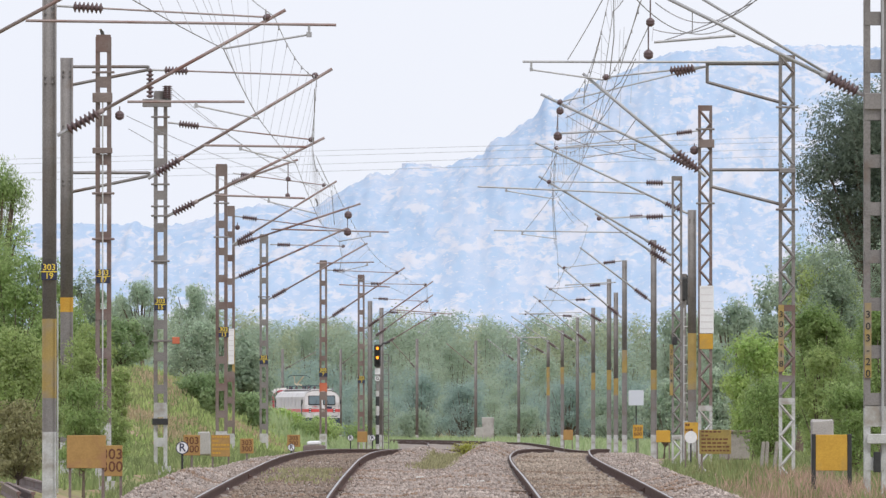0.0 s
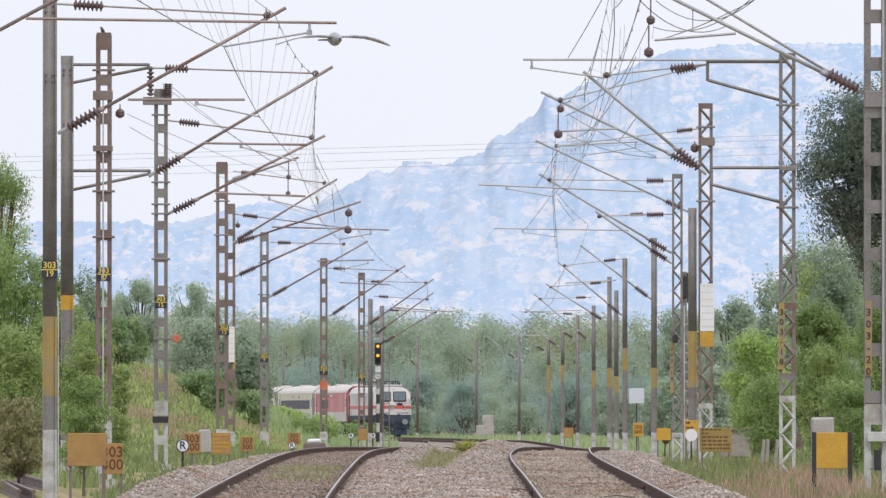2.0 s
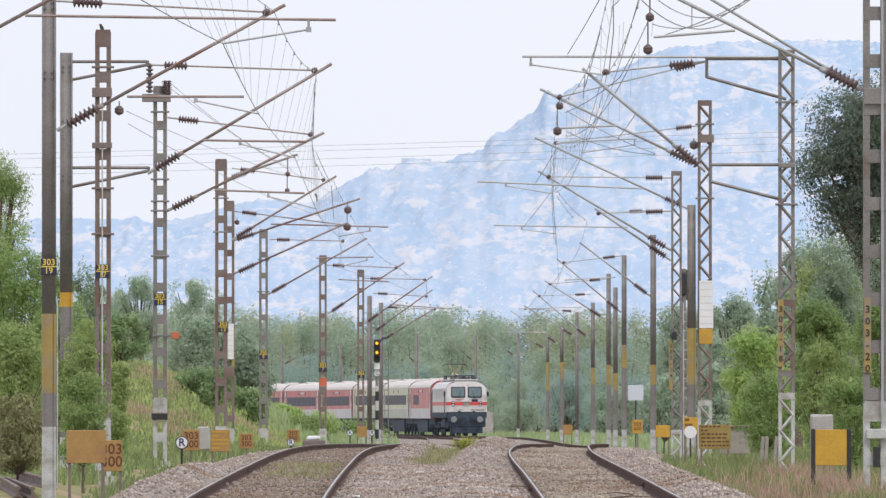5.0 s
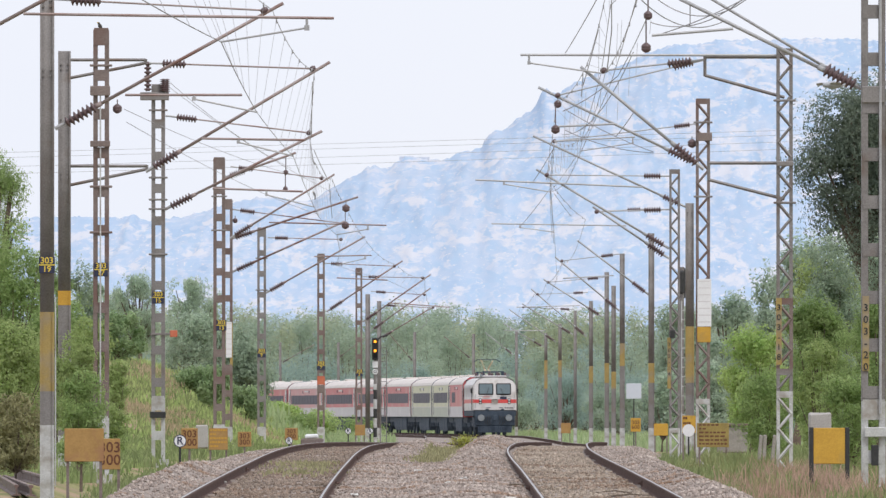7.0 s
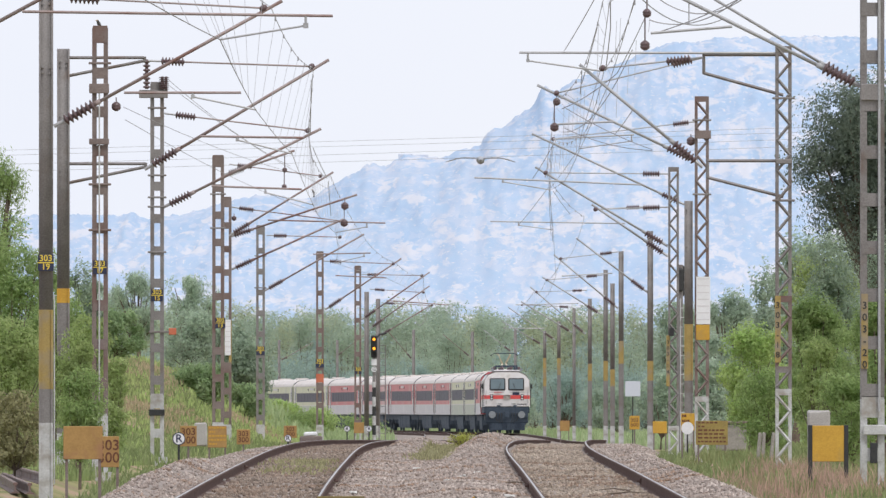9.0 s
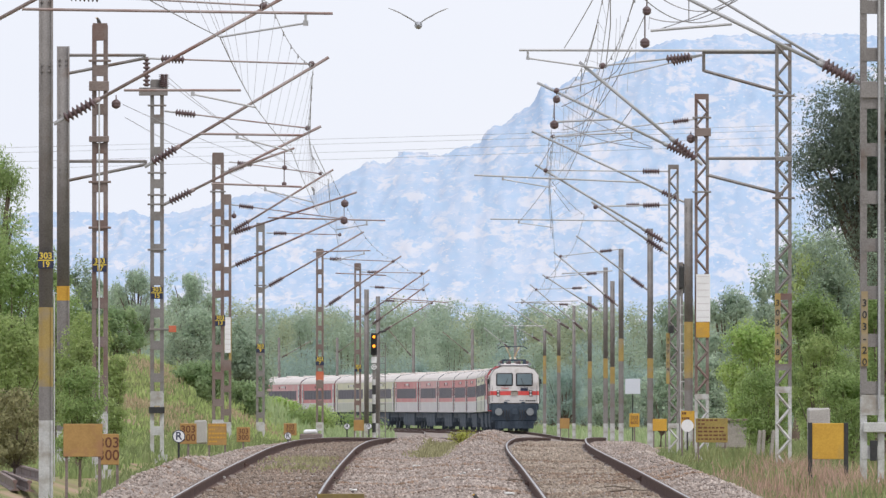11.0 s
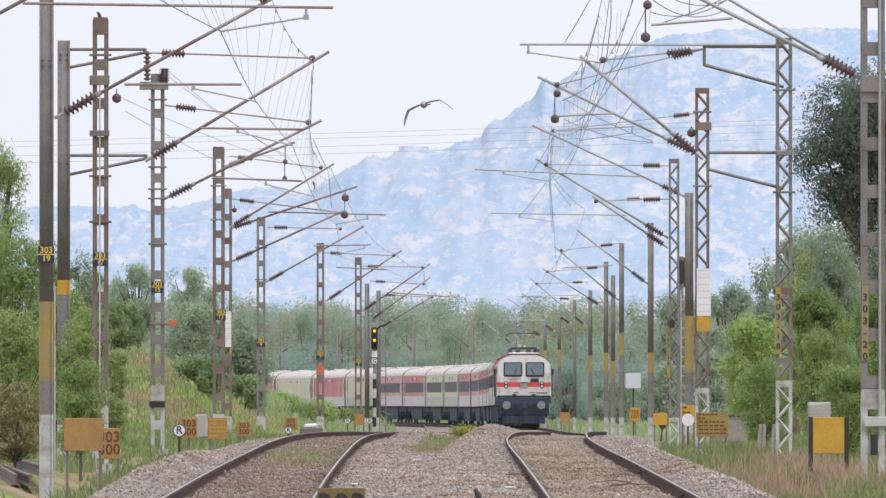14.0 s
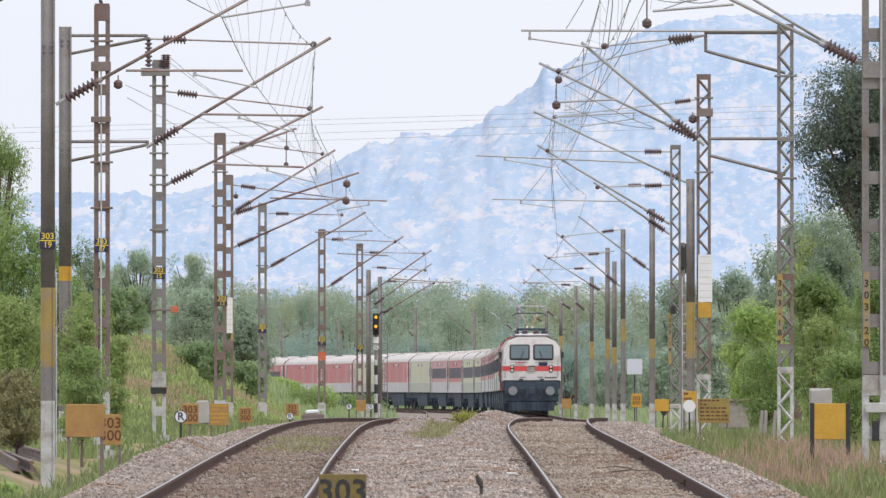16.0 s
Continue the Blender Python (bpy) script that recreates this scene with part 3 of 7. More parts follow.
def cantilever(m, y, foot, tip, stay=None, arm=None, steady=None, mat="tube", r=0.03, ins=(0.1, 0.24)):
    """A hinged bracket on mast m. foot, tip: (x, z) of the inclined tube's ends; stay, arm, steady: (x, z, x, z)."""
    o = m.location

    def at(x, z, dy=0.0):
        return Vector((x - o.x, y - o.y + dy, z - o.z))

    a, b = at(*foot), at(*tip)
    d = b - a
    L = d.length
    i0, i1 = 0.18, 0.18 + min(0.52, L * 0.2)
    part("hinge", tube(bmesh.new(), [a, a + d * (i0 / L)], r * 1.3, 6), M["grey_tube"], m)
    insulator(m, a + d * (i0 / L), a + d * (i1 / L), 0.095)
    bm = tube(bmesh.new(), [a + d * (i1 / L), b], r, 8)
    lathe(bm, a + d * ((i1 - 0.02) / L), a + d * ((i1 + 0.1) / L), [(0, r * 1.5), (1, r * 1.45)], 8)
    part("bracket_tube", bm, M[mat], m, "inclined tube with rust stains")
    if stay:
        p, q = at(*stay[:2]), at(*stay[2:])
        e = q - p
        k = e.length
        part("hinge", tube(bmesh.new(), [p, p + e * (0.25 / k)], r * 0.8, 6), M["grey_tube"], m)
        insulator(m, p + e * (0.25 / k), p + e * (0.7 / k), 0.085)
        part("stay_tube", tube(bmesh.new(), [p + e * (0.7 / k), q], r * 0.62, 6), M[mat], m)
        bm = lathe(bmesh.new(), q + Vector((-0.05, 0, -0.03)), q + Vector((0.06, 0, 0.03)), [(0, r), (0.3, r * 1.9), (0.7, r * 1.9), (1, r)], 8)
        part("clamp", bm, M["porcelain"], m)
    if arm:
        p, q = at(*arm[:2], -0.06), at(*arm[2:], -0.06)
        part("register_arm", tube(bmesh.new(), [p, q], r * 0.85, 6), M[mat], m)
        if steady:
            u, v = at(*steady[:2], -0.06), at(*steady[2:], -0.06)
            bm = tube(bmesh.new(), [(u.x, u.y, p.lerp(q, (u.x - p.x) / (q.x - p.x) if q.x != p.x else 0).z), u], r * 0.8, 6)
            tube(bm, [u, v], r * 0.6, 6)
            box(bm, u.x - 0.03, u.x + 0.03, u.y - 0.03, u.y + 0.03, u.z - 0.03, u.z + 0.03)
            part("steady_arm", bm, M["grey_tube"], m)


def out_bracket(m, y, x_end, z, z_low, z_join=None, mat="steel"):
    """A horizontal arm with a brace that carries a cantilever away from its mast."""
    o = m.location
    bm = bmesh.new()
    zj = z - 0.06 if z_join is None else z_join
    tube(bm, [(0, 0, z - o.z), (x_end - o.x, 0, z - o.z)], 0.03, 4)
    tube(bm, [(0, 0, z_low - o.z), (x_end - o.x, 0, zj - o.z)], 0.03, 4)
    tube(bm, [(x_end - o.x, 0, zj - o.z - 0.02), (x_end - o.x, 0, z - o.z + 0.02)], 0.03, 4)
    part("outrigger", bm, M[mat], m)


def sagging(p, q, sag, n=14):
    p, q = Vector(p), Vector(q)
    return [p.lerp(q, i / n) - Vector((0, 0, sag * 4 * (i / n) * (1 - i / n))) for i in range(n + 1)]


def wire(name, pts, r, label, mat="wire"):
    t = root(name, label, "wire", group="overhead wires")
    part("conductor", tube(bmesh.new(), pts, r, 5, cap=False), M[mat], t)
    return t


def catenary(messenger, contact, label):
    """Messenger and contact wire through (x, y, z) points, with droppers between them."""
    mp, cp = [], []
    for a, b in zip(messenger, messenger[1:]):
        mp += sagging(a, b, 0.0004 * abs(b[1] - a[1]) ** 1.7 * 0.55, 12)[:-1]
    mp.append(Vector(messenger[-1]))
    for a, b in zip(contact, contact[1:]):
        cp += sagging(a, b, 0.03, 12)[:-1]
    cp.append(Vector(contact[-1]))
    t = root("catenary", label, "wire", group="overhead wires")
    part("messenger_wire", tube(bmesh.new(), mp, 0.0055, 5, cap=False), M["wire"], t)
    part("contact_wire", tube(bmesh.new(), cp, 0.006, 5, cap=False), M["wire"], t)
    for i, (a, b) in enumerate(zip(mp, cp)):
        if i % 12 and a.z > b.z and i % 2:
            bm = tube(bmesh.new(), [a, b], 0.003, 4, cap=False)
            lathe(bm, a + Vector((0, 0, 0.02)), a - Vector((0, 0, 0.05)), [(0, 0.014), (1, 0.014)], 5)
            part("dropper", bm, M["fine_wire"], t)
    return t


# left-hand line
m = mast("i", -5.90, 155, 8.62, w=0.24)
cantilever(m, 155, (-5.83, 5.13), (-3.45, 6.42), arm=(-4.77, 5.67, -1.22, 5.62), steady=(-1.53, 5.51, -2.51, 5.35), r=0.022)
m19 = mast("i", -5.95, 205, 8.52, w=0.21, foot=0.79, bands=((1.30, 2.50, "mast_yellow"), ))
cantilever(m19, 205, (-5.83, 5.27), (-2.38, 7.17), stay=(-5.84, 7.23, -2.67, 7.06), arm=(-4.77, 5.78, -3.00, 5.78), steady=(-3.73, 5.72, -2.77, 5.52), r=0.026)
m119 = mast("i", -7.27, 262, 7.81, w=0.24, bands=((2.90, 3.18, "yellow"), ))
out_bracket(m119, 262, -5.70, 7.64, 7.27)
out_bracket(m119, 262, -5.68, 5.59, 5.20)
cantilever(m119, 262, (-5.70, 5.48), (-2.14, 7.60), stay=(-5.63, 7.58, -2.48, 7.47), arm=(-4.62, 6.12, -2.63, 6.09), steady=(-3.91, 6.05, -2.84, 5.78))
m17 = mast("batten", -6.31, 252, 7.96, w=0.29, foot=0.75, rust=True)
m15 = mast("batten", -6.29, 302, 7.99, w=0.3, foot=1.05)
cantilever(m15, 302, (-6.17, 5.23), (-2.64, 6.99), stay=(-6.13, 7.33, -2.94, 6.95), arm=(-5.08, 5.71, -3.07, 5.64), steady=(-3.88, 5.57, -2.82, 5.30))
m13 = mast("batten", -5.88, 360, 7.30, w=0.31, foot=0.21, rust=True)
cantilever(m13, 360, (-5.76, 6.79), (-3.85, 7.46))
m11 = mast("batten", -6.52, 415, 6.91, w=0.3, foot=-0.06, rust=True, bands=((1.84, 3.14, "mast_yellow"), ))
cantilever(m11, 414.6, (-6.44, 5.75), (-3.25, 7.70), stay=(-6.43, 7.94, -3.65, 7.58))
cantilever(m11, 415.4, (-6.46, 5.72), (-2.53, 7.02), stay=(-6.39, 6.64, -2.91, 6.20), arm=(-5.26, 6.24, -1.66, 6.15), steady=(-2.23, 6.03, -3.19, 5.86))
cantilever(m11, 416.2, (-6.42, 4.72), (-2.95, 6.28))
m9 = mast("batten", -6.18, 468, 6.62, w=0.3, foot=-0.26)
cantilever(m9, 468, (-6.04, 4.40), (-2.61, 6.35), stay=(-5.97, 6.31, -3.45, 6.25), arm=(-4.37, 5.66, -2.38, 5.70), steady=(-2.61, 5.59, -3.63, 5.35))
m7 = mast("batten", -4.59, 520, 6.19, w=0.29, foot=-0.46, rust=True, bands=((1.16, 1.49, "red_paint"), ))
cantilever(m7, 520, (-4.38, 4.00), (-1.47, 5.95), stay=(-4.46, 5.86, -1.78, 5.75), arm=(-3.99, 5.30, -2.04, 5.21))
m5 = mast("batten", -3.47, 575, 6.08, w=0.29, foot=-0.67, rust=True)
cantilever(m5, 575, (-3.31, 3.83), (-0.43, 5.84), stay=(-3.31, 5.75, -0.77, 5.70), arm=(-2.25, 4.64, 0.38, 4.45))
m3 = mast("i", -3.39, 630, 5.34, w=0.22, foot=-0.89)
cantilever(m3, 630, (-3.25, 3.63), (-0.47, 5.62), stay=(-3.25, 5.47, -0.76, 5.31))
m1 = mast("i", -3.13, 690, 5.35, w=0.22, foot=-1.11)
cantilever(m1, 690, (-3.10, 3.43), (-0.23, 5.15), stay=(-2.99, 5.15, -0.40, 5.01))
mf = mast("i", -2.28, 1190, 5.40, w=0.26, foot=-3.03)
cantilever(mf, 1190, (-2.38, 2.77), (-4.66, 5.40))
mf = mast("i", 2.84, 1175, 5.20, w=0.26, foot=-2.97)
cantilever(mf, 1175, (2.64, 3.00), (0.29, 4.96))
mf = mast("i", -9.73, 1290, 4.75, w=0.24, foot=-3.42)
cantilever(mf, 1290, (-9.89, 3.14), (-7.20, 5.18))
mf = mast("i", -15.27, 1290, 4.75, w=0.24, foot=-3.42)
cantilever(mf, 1290, (-15.16, 2.77), (-12.04, 4.54))
# right-hand line
r20 = mast("batten", 6.54, 205, 8.60, w=0.36, foot=1.15)
cantilever(r20, 205, (6.42, 5.85), (2.96, 7.56), stay=(6.42, 8.35, 3.13, 7.83), arm=(3.19, 6.68, 4.42, 6.78), mat="grey_tube", r=0.028)
cantilever(r20, 205.6, (6.44, 5.85), (3.39, 7.68), mat="grey_tube", r=0.022)
r18 = mast("lace", 6.39, 252, 7.62, w=0.3, foot=1.25, bands=((1.67, 2.98, "rusty"), ))
out_bracket(r18, 252, 4.91, 7.46, 6.71, 7.12)
out_bracket(r18, 252, 4.98, 5.49, 4.82, 5.18)
cantilever(r18, 252, (4.89, 5.37), (2.60, 7.28), stay=(4.91, 7.41, 3.02, 7.21), arm=(1.48, 7.50, 6.32, 7.49), steady=(1.64, 7.35, 2.98, 7.16), mat="grey_tube")
r16 = mast("lace", 5.80, 300, 7.67, w=0.31, foot=1.03, rust=True)
cantilever(r16, 300, (5.67, 6.23), (2.16, 7.92), stay=(5.83, 8.53, 2.58, 7.74), arm=(2.60, 7.05, 3.85, 7.11), mat="grey_tube")
r14 = mast("lace", 6.21, 360, 7.02, w=0.28, foot=0.15)
cantilever(r14, 360, (6.06, 4.92), (2.54, 7.02), stay=(6.09, 6.84, 2.81, 6.87), arm=(0.92, 6.74, 5.34, 6.55), steady=(1.68, 6.63, 2.91, 6.42), mat="grey_tube")
cantilever(r14, 361, (6.08, 4.66), (4.05, 6.04), stay=(6.11, 5.97, 4.15, 5.91), mat="grey_tube")
r14b = mast("i", 7.07, 385, 6.44, w=0.24, foot=0.05, bands=((1.34, 2.94, "mast_yellow"), ))
r12 = mast("i", 7.27, 468, 6.46, w=0.2, foot=-0.26, bands=((1.30, 1.98, "mast_yellow"), ))
cantilever(r14b, 385, (6.95, 6.34), (2.62, 8.35), stay=(7.32, 8.70, 3.22, 8.20), arm=(3.22, 8.20, 5.52, 8.32), steady=(5.45, 8.14, 3.95, 7.92), mat="grey_tube")
cantilever(r12, 468, (7.18, 4.34), (4.72, 6.21), stay=(7.14, 7.30, 5.38, 7.22), arm=(1.75, 6.79, 6.40, 6.72), steady=(2.73, 6.66, 3.92, 6.50), mat="grey_tube")
r10 = mast("i", 6.96, 520, 6.23, w=0.19, foot=-0.46, bands=((1.92, 2.79, "mast_yellow"), ))
cantilever(r10, 520, (6.85, 4.04), (4.38, 6.10), stay=(6.85, 6.21, 4.64, 5.95), arm=(4.68, 5.28, 6.63, 5.39), mat="grey_tube")
r8 = mast("i", 7.04, 575, 5.94, w=0.19, foot=-0.67, bands=((1.24, 2.08, "mast_yellow"), ))
cantilever(r8, 575, (6.85, 4.05), (4.36, 5.63), stay=(6.92, 5.72, 4.55, 5.51), mat="grey_tube")
r8b = mast("i", 7.65, 600, 5.53, w=0.2, foot=-0.77, bands=((0.98, 1.73, "mast_yellow"), ))
r6 = mast("i", 7.09, 640, 5.08, w=0.19, foot=-0.92, bands=((1.21, 2.01, "mast_yellow"), ))
cantilever(r6, 640, (6.88, 3.40), (4.27, 5.64), stay=(6.96, 5.48, 4.56, 5.40), mat="grey_tube")
r4 = mast("i", 6.84, 690, 4.87, w=0.16, foot=-1.11)
cantilever(r4, 690, (6.73, 3.63), (4.14, 5.21), stay=(6.79, 4.92, 4.20, 5.04), arm=(3.85, 5.04, 7.07, 5.12), mat="grey_tube")
r2 = mast("i", 6.86, 780, 4.55, w=0.2, foot=-1.46, bands=((1.47, 2.44, "mast_yellow"), ))
cantilever(r2, 780, (6.63, 3.48), (3.93, 5.37), mat="grey_tube")
r0 = mast("i", 6.59, 850, 4.22, w=0.2, foot=-1.73, bands=((0.75, 2.52, "mast_yellow"), ))
cantilever(r0, 850, (6.45, 3.34), (3.93, 4.82), arm=(3.97, 4.40, 6.52, 4.36), mat="grey_tube")
r0 = mast("i", 5.58, 1000, 4.91, w=0.21, foot=-2.2)
cantilever(r0, 1000, (5.33, 3.11), (3.25, 4.78), arm=(4.63, 4.9, 7.75, 4.9), mat="grey_tube")
catenary([(-3.87, 105, 7.12), (-3.45, 155, 7.39), (-2.55, 205, 7.07), (-2.44, 262, 7.45), (-2.92, 302, 6.97), (-3.33, 360, 7.20), (-3.35, 415, 7.62), (-3.15, 440, 7.14), (-2.65, 468, 6.29), (-1.71, 520, 5.82), (-0.69, 575, 5.75), (-0.71, 630, 5.52), (-0.52, 690, 5.04), (-1.47, 800, 4.80)],
         [(-3.01, 105, 4.87), (-2.51, 155, 5.35), (-2.78, 205, 5.52), (-2.85, 262, 5.78), (-2.82, 302, 5.30), (-3.21, 360, 5.73), (-3.18, 415, 5.85), (-3.28, 440, 5.62), (-3.59, 468, 5.35), (-2.04, 520, 5.21), (-1.05, 575, 5.08), (-0.89, 630, 4.73), (-0.69, 690, 4.23), (-1.63, 800, 3.96)], "thin dark messenger and contact wires with fine droppers")
wire("anchor_wire", sagging((-5.88, 252, 6.49), (-3.87, 415, 7.55), 0.15), 0.006, "thin grey anchoring wire strung between the masts")
wire("anchor_wire", sagging((-5.84, 252, 6.25), (-3.70, 415, 6.47), 0.15), 0.006, "thin grey anchoring wire strung between the masts")
wire("anchor_wire", sagging((-6.03, 302, 8.07), (-4.57, 415, 7.89), 0.15), 0.006, "thin grey anchoring wire strung between the masts")
wire("anchor_wire", sagging((-6.05, 302, 7.97), (-3.35, 415, 7.17), 0.15), 0.006, "thin grey anchoring wire strung between the masts")
wire("jumper_wire", sagging((2.80, 200, 7.25), (4.34, 206, 6.94), 0.3), 0.008, "dark jumper wire looping between overhead lines")
wire("jumper_wire", sagging((3.21, 205, 7.28), (4.79, 205, 7.37), 0.35), 0.008, "dark jumper wire looping between overhead lines")
wire("jumper_wire", sagging((3.17, 205, 6.88), (4.71, 205, 7.36), 0.25), 0.008, "dark jumper wire looping between overhead lines")
wire("jumper_wire", sagging((3.25, 205, 6.68), (4.75, 205, 7.32), 0.05), 0.008, "dark jumper wire looping between overhead lines")
wire("jumper_wire", sagging((3.77, 205, 7.13), (3.77, 205, 6.83), 0), 0.008, "dark jumper wire looping between overhead lines")
wire("jumper_wire", sagging((2.41, 205, 7.32), (2.32, 252, 7.54), 0.02), 0.008, "dark jumper wire looping between overhead lines")
wire("jumper_wire", sagging((2.73, 300, 6.88), (3.58, 252, 7.55), 0.4), 0.008, "dark jumper wire looping between overhead lines")
catenary([(2.04, 160, 7.78), (2.57, 205, 7.66), (2.69, 252, 7.26), (2.55, 300, 7.63), (2.91, 360, 7.68), (3.02, 385, 7.18), (4.59, 430, 6.51), (4.68, 520, 5.95), (4.50, 575, 5.51), (4.43, 640, 5.40), (4.05, 690, 5.04), (3.93, 780, 5.04), (3.35, 1000, 4.7)],
         [(2.17, 160, 6.12), (2.57, 205, 7.15), (2.98, 252, 7.16), (3.15, 300, 6.88), (3.69, 360, 7.50), (3.11, 385, 6.76), (3.92, 468, 6.50), (4.46, 520, 5.28), (4.58, 575, 4.84), (4.43, 640, 4.68), (4.05, 690, 4.20), (3.93, 780, 4.07), (3.5, 1000, 3.6)], "thin dark overhead wires with fine droppers")
catenary([(2.61, 160, 7.78), (3.00, 205, 7.32), (3.06, 252, 7.18), (3.28, 320, 7.10), (3.02, 360, 7.77), (3.10, 400, 7.33)],
         [(2.67, 160, 6.85), (2.96, 205, 7.24), (3.16, 252, 6.97), (3.01, 320, 6.17), (3.24, 360, 6.60), (3.23, 400, 6.96)], "second set of sagging overhead wires at the overlap")
wire("transmission_line", sagging((-174.00, 1500, 23.47), (113.50, 1500, 31.22), 0.60, 24), 0.017, "thin grey power line crossing high over the railway")
wire("transmission_line", sagging((-174.00, 1500, 23.03), (113.50, 1500, 30.78), 0.72, 24), 0.017, "thin grey power line crossing high over the railway")
wire("transmission_line", sagging((-174.00, 1500, 21.78), (113.50, 1500, 30.34), 0.84, 24), 0.017, "thin grey power line crossing high over the railway")
wire("transmission_line", sagging((-174.00, 1500, 21.16), (113.50, 1500, 29.59), 0.96, 24), 0.017, "thin grey power line crossing high over the railway")
wire("dropper_wire", sagging((2.57, 280, 7.07), (2.54, 280, 6.02), 0), 0.0045, "fine dropper wire between overhead lines", "fine_wire")
wire("dropper_wire", sagging((2.68, 280, 7.01), (2.64, 280, 6.35), 0), 0.0045, "fine dropper wire between overhead lines", "fine_wire")
wire("dropper_wire", sagging((2.90, 285, 7.35), (2.87, 285, 5.98), 0), 0.0045, "fine dropper wire between overhead lines", "fine_wire")
wire("dropper_wire", sagging((3.07, 270, 6.99), (3.03, 270, 6.45), 0), 0.0045, "fine dropper wire between overhead lines", "fine_wire")
wire("dropper_wire", sagging((3.13, 265, 7.05), (3.10, 265, 6.50), 0), 0.0045, "fine dropper wire between overhead lines", "fine_wire")
wire("dropper_wire", sagging((3.23, 262, 7.10), (3.19, 262, 6.44), 0), 0.0045, "fine dropper wire between overhead lines", "fine_wire")
wire("dropper_wire", sagging((3.44, 262, 7.26), (3.41, 262, 6.47), 0), 0.0045, "fine dropper wire between overhead lines", "fine_wire")
wire("dropper_wire", sagging((3.56, 255, 7.43), (3.53, 255, 6.79), 0), 0.0045, "fine dropper wire between overhead lines", "fine_wire")
wire("dropper_wire", sagging((2.83, 330, 6.93), (2.78, 330, 6.44), 0), 0.0045, "fine dropper wire between overhead lines", "fine_wire")
wire("dropper_wire", sagging((2.95, 330, 7.03), (2.91, 330, 6.52), 0), 0.0045, "fine dropper wire between overhead lines", "fine_wire")
wire("dropper_wire", sagging((3.03, 290, 7.69), (2.99, 290, 6.67), 0), 0.0045, "fine dropper wire between overhead lines", "fine_wire")
wire("dropper_wire", sagging((2.81, 240, 7.68), (2.79, 240, 6.78), 0), 0.0045, "fine dropper wire between overhead lines", "fine_wire")
wire("dropper_wire", sagging((3.07, 235, 7.65), (3.04, 235, 6.96), 0), 0.0045, "fine dropper wire between overhead lines", "fine_wire")
wire("dropper_wire", sagging((3.14, 235, 7.70), (3.11, 235, 7.06), 0), 0.0045, "fine dropper wire between overhead lines", "fine_wire")
wire("dropper_wire", sagging((3.41, 235, 7.31), (3.38, 235, 6.67), 0), 0.0045, "fine dropper wire between overhead lines", "fine_wire")
wire("dropper_wire", sagging((3.18, 205, 6.91), (3.16, 205, 6.70), 0), 0.0045, "fine dropper wire between overhead lines", "fine_wire")
wire("dropper_wire", sagging((2.87, 290, 7.39), (2.83, 290, 6.54), 0), 0.0045, "fine dropper wire between overhead lines", "fine_wire")
wire("dropper_wire", sagging((3.00, 280, 7.40), (2.97, 280, 6.61), 0), 0.0045, "fine dropper wire between overhead lines", "fine_wire")
wire("jumper_wire", sagging((2.58, 205, 7.38), (2.61, 207, 6.82), 0), 0.008, "dark jumper wire looping between overhead lines")
wire("jumper_wire", sagging((2.61, 207, 6.82), (2.57, 210, 6.23), 0.02), 0.008, "dark jumper wire looping between overhead lines")
wire("jumper_wire", sagging((2.57, 280, 7.04), (4.31, 275, 6.08), 0.06), 0.008, "dark jumper wire looping between overhead lines")
wire("jumper_wire", sagging((2.57, 280, 6.61), (4.31, 275, 6.06), 0.1), 0.008, "dark jumper wire looping between overhead lines")
wire("jumper_wire", sagging((2.73, 235, 7.53), (2.75, 262, 7.15), 0.02), 0.008, "dark jumper wire looping between overhead lines")
wire("jumper_wire", sagging((2.75, 262, 7.37), (2.85, 275, 7.20), 0.02), 0.008, "dark jumper wire looping between overhead lines")
wire("jumper_wire", sagging((3.58, 235, 7.75), (3.27, 250, 7.07), 0.03), 0.008, "dark jumper wire looping between overhead lines")
wire("jumper_wire", sagging((3.27, 250, 7.07), (2.36, 262, 6.65), 0.06), 0.008, "dark jumper wire looping between overhead lines")
wire("jumper_wire", sagging((2.76, 330, 7.10), (2.36, 345, 6.49), 0.03), 0.008, "dark jumper wire looping between overhead lines")
wire("jumper_wire", sagging((3.75, 262, 6.66), (3.56, 275, 6.40), 0.02), 0.008, "dark jumper wire looping between overhead lines")
wire("jumper_wire", sagging((3.35, 400, 8.31), (3.45, 420, 7.78), 0.0), 0.008, "dark jumper wire looping between overhead lines")
wire("jumper_wire", sagging((3.45, 420, 7.78), (3.58, 440, 7.45), 0.0), 0.008, "dark jumper wire looping between overhead lines")
wire("jumper_wire", sagging((3.59, 440, 7.45), (3.92, 470, 6.13), 0.0), 0.008, "dark jumper wire looping between overhead lines")
wire("jumper_wire", sagging((3.54, 440, 7.45), (3.86, 470, 6.33), 0.0), 0.008, "dark jumper wire looping between overhead lines")
wire("jumper_wire", sagging((3.30, 400, 8.20), (3.46, 430, 7.35), 0.02), 0.008, "dark jumper wire looping between overhead lines")
wire("jumper_wire", sagging((3.69, 440, 7.45), (4.50, 468, 7.05), 0.02), 0.008, "dark jumper wire looping between overhead lines")
wire("jumper_wire", sagging((3.20, 400, 7.03), (2.47, 420, 6.17), 0.03), 0.008, "dark jumper wire looping between overhead lines")
wire("jumper_wire", sagging((-2.82, 302, 6.56), (-2.74, 330, 6.30), 0.02), 0.008, "dark jumper wire looping between overhead lines")
wire("jumper_wire", sagging((-2.71, 330, 6.21), (-2.88, 360, 5.73), 0.01), 0.008, "dark jumper wire looping between overhead lines")
